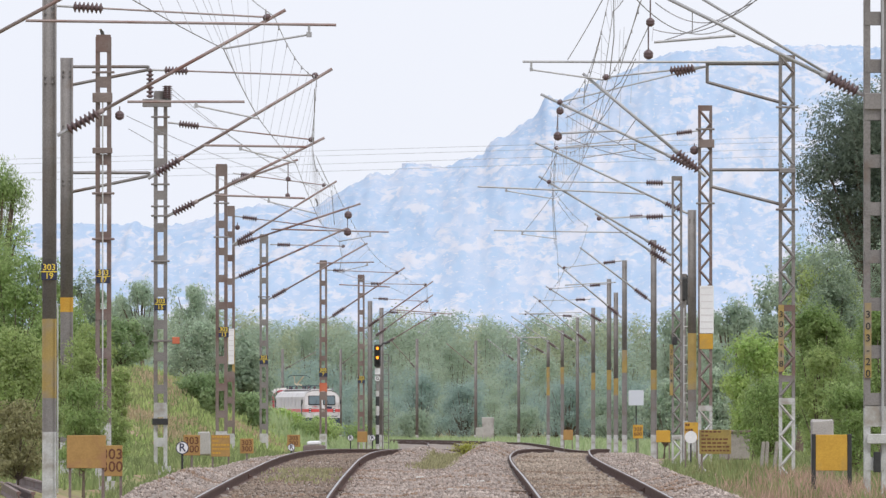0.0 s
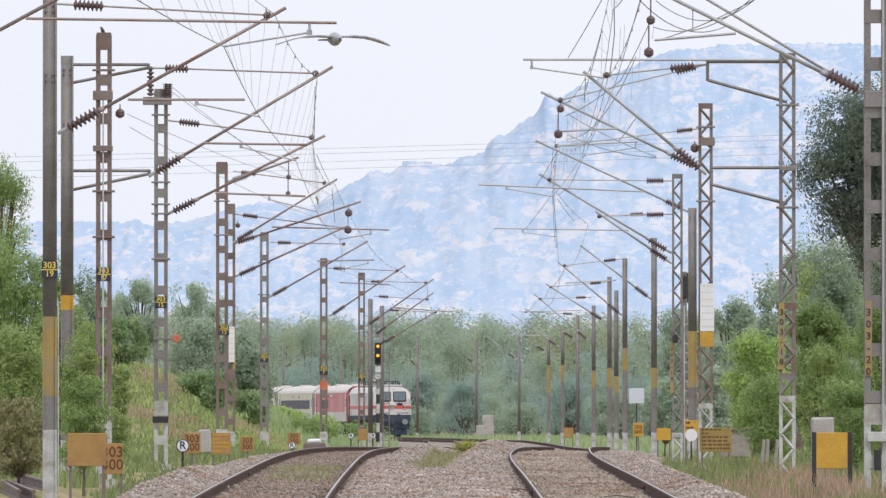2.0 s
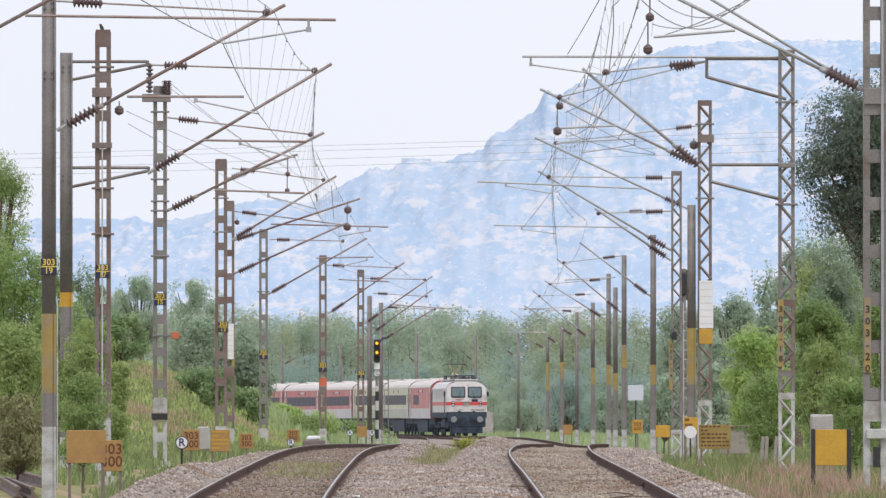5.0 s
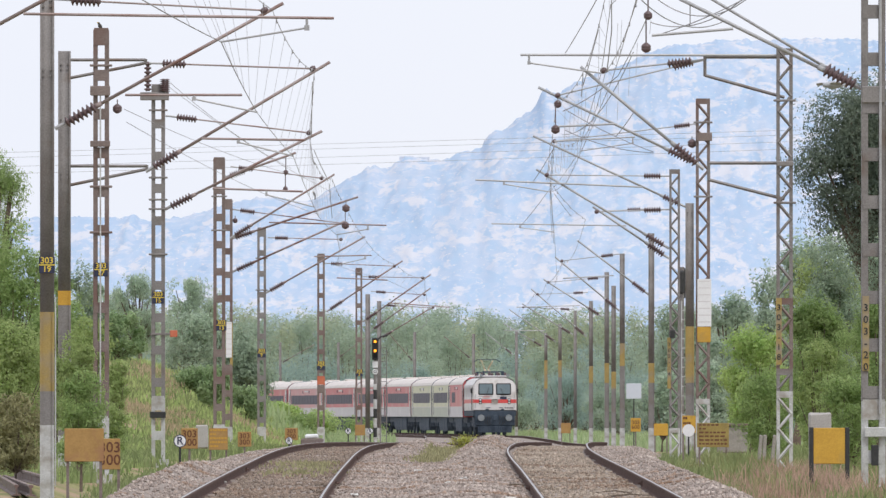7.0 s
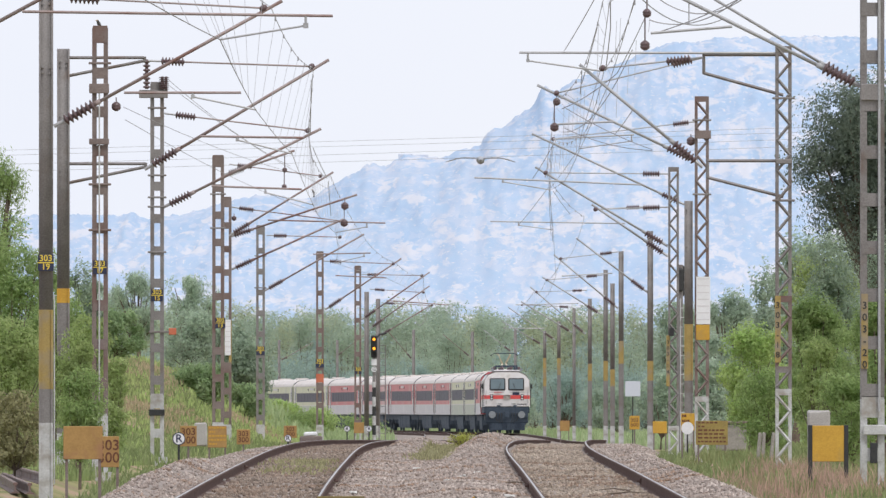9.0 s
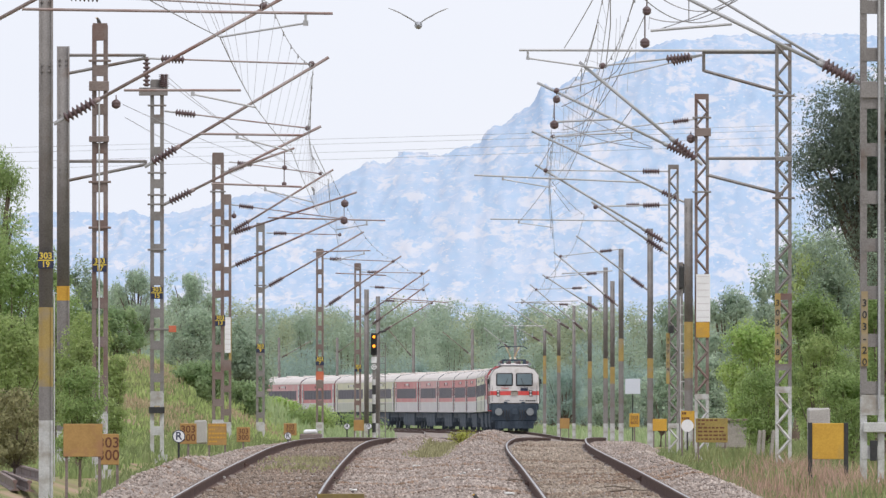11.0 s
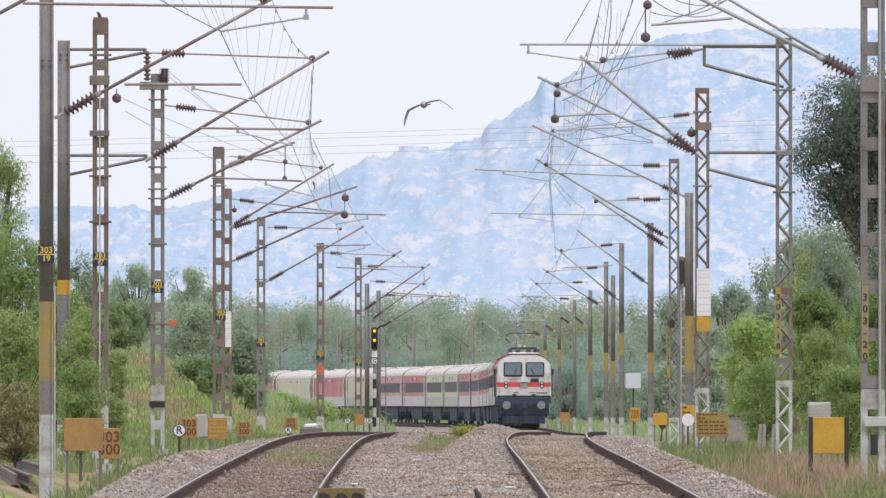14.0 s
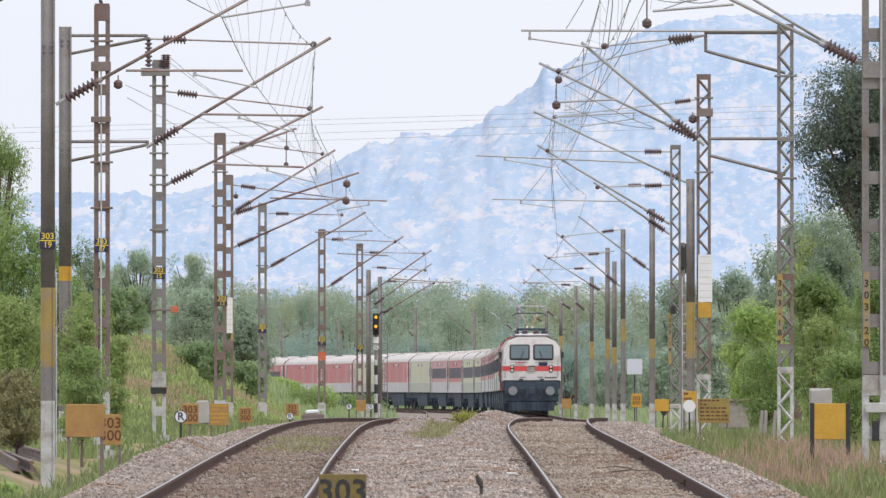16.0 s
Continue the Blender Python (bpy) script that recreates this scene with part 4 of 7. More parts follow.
wire("jumper_wire", sagging((-2.48, 262, 7.21), (-2.88, 302, 6.88), 0.0), 0.008, "dark jumper wire looping between overhead lines")

# ---- the train ----
BODY_W = 3.1
M["loco_white"] = material("loco_cream_white", (0.56, 0.54, 0.54), (0.72, 0.69, 0.69), scale=1.5, rough=0.4, bump=0, coat=((0.5, 0.46, 0.44), 0.3))
M["loco_red"] = material("loco_red_stripe", (0.62, 0.06, 0.06), (0.7, 0.1, 0.09), scale=2, rough=0.4, bump=0)
M["under"] = material("dark_underframe", (0.028, 0.042, 0.064), (0.058, 0.08, 0.11), scale=3, rough=0.8, bump=0.1)
M["buffer"] = material("greasy_steel", (0.16, 0.18, 0.19), (0.27, 0.29, 0.31), scale=6, rough=0.5, bump=0.05)
M["glass"] = material("dark_window_glass", (0.1, 0.14, 0.16), (0.16, 0.21, 0.235), scale=1, rough=0.12, bump=0)
M["tint"] = material("tinted_coach_glass", (0.055, 0.05, 0.08), (0.09, 0.08, 0.12), scale=1, rough=0.45, bump=0, spec=0.2)
M["coach_red"] = material("coach_red", (0.52, 0.1, 0.11), (0.62, 0.16, 0.17), scale=0.6, rough=0.4, bump=0, coat=((0.58, 0.26, 0.26), 0.3))
M["coach_pink"] = material("coach_faded_pink", (0.58, 0.26, 0.28), (0.68, 0.36, 0.37), scale=0.6, rough=0.45, bump=0, coat=((0.6, 0.42, 0.42), 0.3))
M["coach_yellow"] = material("coach_pale_yellow", (0.58, 0.58, 0.39), (0.68, 0.67, 0.47), scale=0.6, rough=0.4, bump=0, coat=((0.55, 0.55, 0.42), 0.3))
M["coach_grey"] = material("coach_grey_band", (0.56, 0.54, 0.56), (0.7, 0.675, 0.69), scale=0.8, rough=0.5, bump=0)
M["coach_grey_green"] = material("coach_grey_green_band", (0.44, 0.47, 0.4), (0.55, 0.57, 0.48), scale=0.8, rough=0.5, bump=0)
M["coach_door"] = material("pale_door_paint", (0.62, 0.58, 0.57), (0.74, 0.7, 0.69), scale=1, rough=0.45, bump=0)
M["panto"] = material("brassy_pantograph", (0.55, 0.45, 0.3), (0.68, 0.58, 0.42), scale=3, rough=0.5, bump=0)
# coach_under: dark underframe paled and blued to hold the distance haze
M["coach_under"] = material("hazed_blue_underframe", (0.055, 0.075, 0.1), (0.095, 0.12, 0.15), scale=3, rough=0.85, bump=0.1)
M["badge"] = material("grey_brown_crest", (0.24, 0.21, 0.19), (0.4, 0.36, 0.32), scale=5, rough=0.5, bump=0.1)
M["coach_roof"] = material("cream_roof", (0.55, 0.5, 0.48), (0.72, 0.66, 0.63), scale=0.7, rough=0.6, bump=0.02)


def shell(bm, section, y0, y1, mats, close=True):
    """A body of one cross-section (x, z) from y0 to y1; mats: a slot for each side of it."""
    a = [bm.verts.new((x, y0, z)) for x, z in section]
    b = [bm.verts.new((x, y1, z)) for x, z in section]
    n = len(section)
    for k in range(n):
        bm.faces.new((a[k], a[(k + 1) % n], b[(k + 1) % n], b[k])).material_index = mats[k]
    if close:
        bm.faces.new(a[::-1])
        bm.faces.new(b)
    return bm


def stretch(thing, from_z, f):
    """Raise everything above from_z by the factor f."""
    for me in {o.data for o in thing.children_recursive}:
        for v in me.vertices:
            if v.co.z > from_z:
                v.co.z = from_z + (v.co.z - from_z) * f


def lift(thing, by):
    """Set the body higher over its wheels."""
    for me in {o.data for o in thing.children_recursive}:
        for v in me.vertices:
            if v.co.z > 0.28:
                v.co.z += by


def bogie(parent, y, half=1.6, wheels=2):
    b = part("bogie", boxed(-1.15, 1.15, y - half - 0.75, y + half + 0.75, 0.32, 0.8, bevel=0.08), M["coach_under"], parent, "dark bogie frame")
    for k in range(wheels):
        wy = y - half + 2 * half * k / (wheels - 1)
        bm = bmesh.new()
        for x in (-0.838, 0.838):
            lathe(bm, (x - 0.07, wy, 0.47), (x + 0.07, wy, 0.47), [(0, 0.45), (0.2, 0.46), (0.9, 0.46), (1, 0.43)], 18)
        lathe(bm, (-0.8, wy, 0.47), (0.8, wy, 0.47), [(0, 0.08), (1, 0.08)], 8)
        part("wheelset", bm, M["coach_under"], b)
        for x in (-1.2, 1.2):
            part("axle_box", boxed(x - 0.12, x + 0.12, wy - 0.22, wy + 0.22, 0.3, 0.68, bevel=0.04), M["coach_under"], b)


def locomotive():
    """Cab face at y = 0, looking towards -y; rails at z = 0."""
    lo = root("electric_locomotive", "white electric locomotive with a red stripe hauling a train", "locomotive")
    w = BODY_W / 2
    sec = [(-w, 1.52), (w, 1.52), (w, 2.04), (w, 2.31), (w - 0.03, 3.3), (w - 0.26, 3.68), (w - 0.78, 3.91), (-w + 0.78, 3.91), (-w + 0.26, 3.68), (-w + 0.03, 3.3), (-w, 2.31), (-w, 2.04)]
    bm = bmesh.new()
    rings = []
    ys = [(0.0, 0.955, 0.05), (0.12, 0.985, 0.015), (0.3, 1.0, 0), (19.9, 1.0, 0), (20.3, 0.96, 0.05)]
    for y, s, drop in ys:
        ring = []
        for x, z in sec:
            rake = 0.0
            if y < 0.2 and z > 2.3:
                rake = 0.22 * (z - 2.3)
            if y > 20 and z > 2.3:
                rake = -0.22 * (z - 2.3)
            ring.append(bm.verts.new((x * s, y + rake, z - (drop if z > 3.3 else 0))))
        rings.append(ring)
    n = len(sec)
    for a, b in zip(rings, rings[1:]):
        for k in range(n):
            bm.faces.new((a[k], b[k], b[(k + 1) % n], a[(k + 1) % n])).material_index = 1 if k in (2, 10) else 0
    bm.faces.new(rings[0])
    bm.faces.new(rings[-1][::-1])
    body = part("body", bm, [M["loco_white"], M["loco_red"]], lo)
    part("skirt", boxed(-w * 0.98, w * 0.98, 0.05, 20.2, 1.12, 1.52, bevel=0.02), M["under"], lo, "dark blue solebar")
    bm = box(bmesh.new(), -1.42, 1.42, -0.04, 0.5, 0.42, 1.5, bevel=0.05)
    bm2 = box(bm, -1.2, 1.2, -0.16, 0.3, 0.2, 0.42, bevel=0.03)
    part("pilot", bm2, M["under"], lo, "dark buffer beam and cattle guard")
    for x in (-0.98, 0.98):
        bm = lathe(bmesh.new(), (x, -0.05, 1.0), (x, -0.62, 1.0), [(0, 0.13), (0.75, 0.13), (0.76, 0.235), (1, 0.23)], 20)
        part("buffer", bm, M["buffer"], lo, "round grey steel buffer")
    bm = tube(bmesh.new(), [(0, -0.05, 1.0), (0, -0.45, 1.0)], 0.09, 8)
    box(bm, -0.16, 0.16, -0.6, -0.4, 0.82, 1.2, bevel=0.03)
    part("coupler", bm, M["under"], lo)
    part("front_stripe", boxed(-w * 0.955, w * 0.955, -0.012, 0.0, 2.05, 2.3), M["loco_red"], lo, "red band across the cab front")
    for s in (-1, 1):
        x0, x1 = sorted((s * 0.12, s * 1.13))
        f = part("windscreen", boxed(x0 - 0.03, x1 + 0.03, 0.0, 0.3, 2.62, 3.45, bevel=0.07), M["black"], lo, "black rubber windscreen surround")
        for p in f.data.vertices:
            p.co.y += 0.22 * (p.co.z - 2.3) - 0.06
        g = part("pane", boxed(x0, x1, -0.02, 0.3, 2.65, 3.42, bevel=0.07), M["glass"], f, "dark glass pane")
        for p in g.data.vertices:
            p.co.y += 0.22 * (p.co.z - 2.3) - 0.06
        wp = tube(bmesh.new(), [(s * 0.62, 0.0, 2.58), (s * 0.42, 0.06, 3.1)], 0.018, 5)
        part("wiper", wp, M["black"], lo)
        bm = boxed(s * 1.02 - 0.1, s * 1.02 + 0.1, -0.05, 0.02, 1.97, 2.37, bevel=0.03)
        lamp = part("lamp_cluster", bm, M["black"], lo, "dark marker lamp cluster")
        for dz in (2.07, 2.27):
            part("lens", lathe(bmesh.new(), (s * 1.02, -0.05, dz), (s * 1.02, -0.07, dz), [(0, 0.07), (1, 0.06)], 12), M["coach_grey"], lamp)
        part("rung", tube(bmesh.new(), [(s * 0.3, -0.06, 1.72), (s * 0.6, -0.06, 1.72)], 0.02, 5), M["under"], lo)
        part("step_light", boxed(s * 0.55 - 0.11, s * 0.55 + 0.11, -0.05, 0.03, 1.5, 1.64, bevel=0.02), M["under"], lo)
    part("badge", boxed(-0.24, 0.24, -0.03, 0.0, 2.03, 2.33, bevel=0.08), M["badge"], lo, "grey-brown centre crest plate")
    part("edge_strip", boxed(-w * 0.96, w * 0.96, -0.02, 0.05, 1.5, 1.56), M["black"], lo, "black line under the white cab front")
    for s in (-1, 1):
        part("handrail", tube(bmesh.new(), [(s * 0.2, 0.02, 2.47), (s * 0.2, -0.07, 2.5), (s * 1.15, -0.07, 2.5), (s * 1.15, 0.02, 2.47)], 0.016, 5), M["buffer"], lo, "grey handrail below the windscreen")
        part("grab_rail", tube(bmesh.new(), [(s * 1.38, 0.0, 1.7), (s * 1.38, -0.07, 1.75), (s * 1.38, -0.07, 2.6), (s * 1.38, 0.0, 2.65)], 0.016, 5), M["buffer"], lo)
        part("horn", lathe(bmesh.new(), (s * 0.95, 0.95, 3.95), (s * 0.95, 0.45, 4.0), [(0, 0.035), (0.6, 0.045), (1, 0.11)], 10), M["buffer"], lo, "flared roof horn")
        part("mirror", boxed(s * (w + 0.09) - 0.06, s * (w + 0.09) + 0.06, 0.55, 0.6, 2.75, 3.05, bevel=0.01), M["black"], lo)
        part("gutter", boxed(*sorted((s * (w - 0.06), s * (w + 0.0))), 0.5, 19.8, 3.28, 3.33), M["coach_grey"], lo, "rain gutter along the roof edge")
        for hx, dip in ((0.34, 0.35), (0.5, 0.42), (0.68, 0.3)):
            part("brake_hose", tube(bmesh.new(), [(s * hx, -0.06, 1.12), (s * hx, -0.2, 1.0), (s * (hx + 0.03), -0.24, 1.0 - dip), (s * (hx - 0.06), -0.2, 0.88 - dip)], 0.026, 6), M["black"], lo, "black hanging brake hose")
        part("foot_step", boxed(s * 1.28 - 0.13, s * 1.28 + 0.13, -0.14, 0.1, 0.5, 0.54), M["under"], lo)
        part("foot_step", boxed(s * 1.28 - 0.13, s * 1.28 + 0.13, -0.14, 0.1, 0.82, 0.86), M["under"], lo)
        part("buffer_shank", lathe(bmesh.new(), (s * 0.98, 0.0, 1.0), (s * 0.98, -0.2, 1.0), [(0, 0.24), (0.3, 0.24), (0.32, 0.17), (1, 0.16)], 16), M["under"], lo)
    for k in range(9):
        part("guard_bar", tube(bmesh.new(), [(-1.08 + 0.27 * k, -0.17, 0.22), (-1.08 + 0.27 * k, -0.17, 0.46)], 0.02, 4), M["under"], lo)
    part("number_panel", boxed(0.38, 0.84, -0.026, 0.0, 2.32, 2.54), M["navy"], lo, "blue number panel")
    part("name_bar", boxed(-0.85, -0.35, -0.02, 0.0, 2.46, 2.53), M["loco_red"], lo, "red lettering bar")
    for k in range(5):
        part("lettering_bar", boxed(0.7 + 0.13 * k, 0.79 + 0.13 * k, -0.02, 0.0, 1.66, 1.74), M["black"], lo)
    for s in (-1, 1):
        for y, ww in ((1.35, 0.62), (19.0, 0.62)):
            part("cab_door", boxed(*((w - 0.01, w + 0.012) if s > 0 else (-w - 0.012, -w + 0.01)), y, y + ww, 1.5, 3.2), M["coach_door"], lo)
            part("door_gap", boxed(*((w - 0.01, w + 0.014) if s > 0 else (-w - 0.014, -w + 0.01)), y - 0.12, y - 0.01, 1.5, 3.2), M["black"], lo)
            part("door_recess", boxed(*( (w + 0.012, w + 0.02) if s > 0 else (-w - 0.02, -w - 0.012)), y + 0.14, y + ww - 0.14, 2.5, 3.1), M["glass"], lo)
            part("grab_rail", tube(bmesh.new(), [(s * (w + 0.05), y - 0.14, 1.5), (s * (w + 0.05), y - 0.14, 3.1)], 0.02, 5), M["black"], lo)
        for k in range(6):
            y = 3.2 + 2.4 * k
            g = part("side_grille", boxed(*( (w, w + 0.015) if s > 0 else (-w - 0.015, -w)), y, y + 1.3, 2.5, 3.2), M["coach_grey"], lo, "louvred side grille")
    for y in (4.1, 16.2):
        bogie(lo, y, 1.85, 3)
    part("transformer_tank", boxed(-1.2, 1.2, 7.4, 13, 0.35, 1.14, bevel=0.1), M["under"], lo)
    bm = bmesh.new()
    box(bm, -1.0, 1.0, 1.5, 19, 3.92, 4.0, bevel=0.02)
    part("roof_walk", bm, M["coach_grey"], lo)
    for y in (2.4, 14.6):
        bm = bmesh.new()
        for x in (-0.7, 0.7):
            tube(bm, [(x, y, 4.28), (x, y + 3.4, 4.28)], 0.035, 5)
            for k in range(3):
                tube(bm, [(x, y + 1.7 * k, 3.9), (x, y + 1.7 * k, 4.28)], 0.05, 6)
        for k in range(5):
            tube(bm, [(-0.7, y + 0.85 * k, 4.28), (0.7, y + 0.85 * k, 4.28)], 0.03, 5)
        base = part("pantograph_base", bm, M["under"], lo, "dark pantograph frame on insulators")
        for x in (-0.8, -0.3, 0.3, 0.8):
            part("roof_insulator", lathe(bmesh.new(), (x, y + 0.2, 3.9), (x, y + 0.2, 4.22), [(0, 0.09), (0.3, 0.14), (0.5, 0.09), (0.7, 0.14), (1, 0.09)], 8), M["porcelain"], base)
    bm = bmesh.new()
    for x in (-0.12, 0.12):
        tube(bm, [(x * 1.4, 15.0, 4.35), (x, 17.3, 4.5), (x * 3.3, 15.6, 5.1)], 0.065, 5)
    tube(bm, [(-0.4, 15.6, 5.1), (-0.5, 15.6, 5.17)], 0.03, 5)
    pg = part("pantograph", bm, M["panto"], lo, "raised V-shaped pantograph")
    part("collector_bow", tube(bmesh.new(), [(-0.95, 15.6, 5.02), (-0.7, 15.6, 5.18), (0.7, 15.6, 5.18), (0.95, 15.6, 5.02)], 0.03, 5), M["under"], pg)
    lift(lo, 0.25)
    return lo


def coach(paint, low, label, plain=False, power=False):
    co = root("passenger_coach", label, "railway coach", group="coaches of the train")
    w, L = 1.57, 24.8
    sec = [(-w, 1.05), (w, 1.05), (w, 1.75), (w, 2.02), (w, 2.78), (w, 3.3), (w - 0.12, 3.5), (w - 0.5, 3.76), (0, 3.9), (-w + 0.5, 3.76), (-w + 0.12, 3.5), (-w, 3.3), (-w, 2.78), (-w, 2.02), (-w, 1.75)]
    mats = [1, 1, 0, 0, 0, 2, 2, 2, 2, 2, 2, 0, 0, 0, 1]
    part("body", shell(bmesh.new(), sec, 0.25, L, mats), [M[paint], M[low], M["coach_roof"]], co)
    bm = box(bmesh.new(), -1.35, 1.35, 0.02, 0.25, 1.1, 3.6)
    box(bm, -1.35, 1.35, L, L + 0.2, 1.1, 3.6)
    part("gangway", bm, M["black"], co, "black gangway bellows")
    for y in (0.28, L - 0.1):
        part("end_frame", shell(bmesh.new(), [(x * 1.006, z * 1.004) for x, z in sec], y, y + 0.1, [0] * len(sec)), M["under"], co, "dark seam at the coach end")
    for s in (-1, 1):
        xa, xb = (w, w + 0.012) if s > 0 else (-w - 0.012, -w)
        if not plain:
            a, b = (2.7, L - 2.5) if not power else (14.0, 20.0)
            win = part("window_band", boxed(xa, xb, a, b, 2.05, 2.76), M["tint"], co, "dark tinted window band")
            k = a + 1.9
            while k < b - 0.5:
                part("mullion", boxed(*((w + 0.012, w + 0.018) if s > 0 else (-w - 0.018, -w - 0.012)), k, k + 0.1, 2.05, 2.76), M["under"], win)
                k += 2.0
        else:
            for k in range(7):
                part("louvre_window", boxed(xa, xb, 3.5 + 2.6 * k, 4.4 + 2.6 * k, 2.1, 2.7), M[paint], co)
        for y in (0.9, L - 1.7):
            d = part("door", boxed(xa, xb, y, y + 0.85, 1.2, 3.2), M["coach_door"], co, "pale grey vestibule door")
            part("door_window", boxed(*((w + 0.012, w + 0.02) if s > 0 else (-w - 0.02, -w - 0.012)), y + 0.22, y + 0.62, 2.2, 2.85), M["glass"], d)
            part("door_shadow_gap", boxed(xa, xb, y - 0.2, y - 0.01, 1.2, 3.22), M["under"], co)
        part("lettering_bar", boxed(xa, xb, 10.5, 13.0, 3.0, 3.14), M["coach_grey"], co)
        part("gutter", boxed(*((w, w + 0.03) if s > 0 else (-w - 0.03, -w)), 0.4, L - 0.1, 3.27, 3.33), M["coach_door"], co, "pale gutter under the roof")
        part("waist_line", boxed(*((w, w + 0.008) if s > 0 else (-w - 0.008, -w)), 0.4, L - 0.1, 1.73, 1.78), M["coach_door"], co, "thin pale waist line")
        for k in range(2):
            part("vent", boxed(*((w, w + 0.02) if s > 0 else (-w - 0.02, -w)), 9.6 + 4.3 * k, 9.95 + 4.3 * k, 2.92, 3.12), M["under"], co, "small dark vent above the windows")
    for y in (4.2, L - 4.2):
        bogie(co, y, 1.28, 2)
    part("underframe", boxed(-1.25, 1.25, 0.4, L - 0.1, 0.62, 1.05), M["coach_under"], co)
    for y, l in ((6.9, 3.4), (10.5, 3.2), (13.9, 1.8), (15.9, 2.0)):
        part("underfloor_box", boxed(-1.38, 1.38, y, y + l, 0.26, 1.0, bevel=0.05), M["coach_under"], co)
    for y in (5.5, 17.0):
        part("roof_vent", boxed(-0.5, 0.5, y, y + 1.1, 3.8, 3.98, bevel=0.04), M["coach_roof"], co)
    stretch(co, 1.0, 1.06)
    lift(co, 0.25)
    return co


RED = "red passenger coach with grey lower panels and dark windows"
YEL = "pale yellow passenger coach with dark windows and grey roof"
order = ["power", "Y", "Y", "R", "R", "R", "P", "R", "Y", "Y", "R", "P", "pantry", "F", "pantry", "F", "F", "R", "F", "R"]
made = {"power": coach("coach_red", "coach_grey", "red generator coach with few windows behind the locomotive", power=True),
        "Y": coach("coach_yellow", "coach_grey_green", YEL), "R": coach("coach_red", "coach_grey", RED), "P": coach("coach_pink", "coach_grey", RED),
        "F": coach("coach_red", "coach_grey", "red coach with pale shuttered windows and grey lower panels", plain=True),
        "pantry": coach("coach_yellow", "coach_grey_green", "pale yellow pantry coach with louvred windows", plain=True)}
loco = locomotive()
train, used = [loco], set()
for kind in order:
    train.append(copy_thing(made[kind], Matrix()) if kind in used else made[kind])
    used.add(kind)

# arc length along the right-hand track
ARC = [0.0]
for k in range(600, 2400):
    ARC.append(ARC[-1] + math.hypot(1, right_x(k + 1) - right_x(k)))


def on_track(s):
    k = int(np.searchsorted(ARC, s)) - 1
    y = 600 + k + (s - ARC[k]) / (ARC[k + 1] - ARC[k])
    return Vector((right_x(y), y, level(y)))


def front_at(t):
    """Arc length of the cab front at time t."""
    return spline(FRONT, t)


FRONT = [(0, 547.3), (1, 521.5), (2, 494.8), (3, 468.2), (4, 441.8), (7, 361.0), (9, 306.5), (12.5, 210.0), (16, 114.0)]


def train_motion():
    step = 0.5
    ahead = 0.0
    for v in train:
        length = 20.3 if v is loco else 25.0
        rows = []
        for i in range(33):
            s = front_at(i * step) + ahead
            a, b = on_track(s + length * 0.18), on_track(s + length * 0.82)
            d = (b - a).normalized()
            yaw, pitch = math.degrees(math.atan2(-d.x, d.y)), math.degrees(math.asin(d.z))
            p = a - d * (length * 0.18)
            rows.append((i * step, pose(p.x, p.y, p.z + 0.004, pitch, 0, yaw)))
        walk(v, rows)
        ahead += length + (0.5 if v is loco else 0.0)

# ---- boards, plates, signals and lineside clutter ----


def board(name, label, x, y, z0, z1, w, mat, text="", ink="ink_brown", size=0.0, legs=2, edge=None, lines=0, leg_mat="rusty", tilt=0.0, spacing=0.85):
    g = ground_z(x, y)
    b = root(name, label, "sign", (x, y, g), rz=radians(tilt))
    a, c = z0 - g, z1 - g
    plate = part("plate", boxed(-w / 2, w / 2, -0.012, 0.012, a, c, bevel=0.006), M[mat], b)
    for k in range(legs):
        lx = 0 if legs == 1 else (-w * 0.42 + w * 0.84 * k)
        part("leg", boxed(lx - 0.02, lx + 0.02, 0.013, 0.05, -0.3, c - 0.05 if legs == 2 else a + 0.12), M[leg_mat], b)
    if edge:
        for s in (-1, 1):
            part("side_post", boxed(s * w / 2 - 0.035, s * w / 2 + 0.035, -0.03, 0.03, -0.3, c + 0.01, bevel=0.008), M[edge], b, "dark side post")
    if text:
        lettering("lettering", text, size, (0, -0.014, (a + c) / 2), M[ink], plate, spacing=spacing)
    rnd_l = random.Random(int(1000 * w) + lines)
    for k in range(lines):
        zz = c - (c - a) * (k + 0.7) / (lines + 0.4)
        xx = -w * 0.43
        while xx < w * 0.4:
            l = rnd_l.uniform(0.06, 0.16) * w
            part("lettering_bar", boxed(xx, min(xx + l, w * 0.44), -0.016, -0.012, zz, zz + (c - a) * 0.4 / lines), M[ink], plate)
            xx += l + 0.035 * w
            if rnd_l.random() < 0.12:
                break
    return b


def disc_sign(x, y, z, r, letter, label, rim=True):
    g = ground_z(x, y)
    s = root("whistle_board", label, "sign", (x, y, g))
    zc = z - g
    if rim:
        part("rim", lathe(bmesh.new(), (0, 0.012, zc), (0, -0.006, zc), [(0, r), (1, r)], 28), M["navy"], s, "dark blue rim")
    d = part("disc", lathe(bmesh.new(), (0, 0.0, zc), (0, -0.014, zc), [(0, r * (0.86 if rim else 1)), (1, r * (0.86 if rim else 1))], 28), M["white"], s, "white round plate")
    if letter:
        lettering("lettering", letter, r * 1.75, (0, -0.016, zc), M["navy"], d)
    part("post", tube(bmesh.new(), [(0, 0.03, -0.3), (0, 0.03, zc)], 0.022, 6), M["black"], s)
    return s


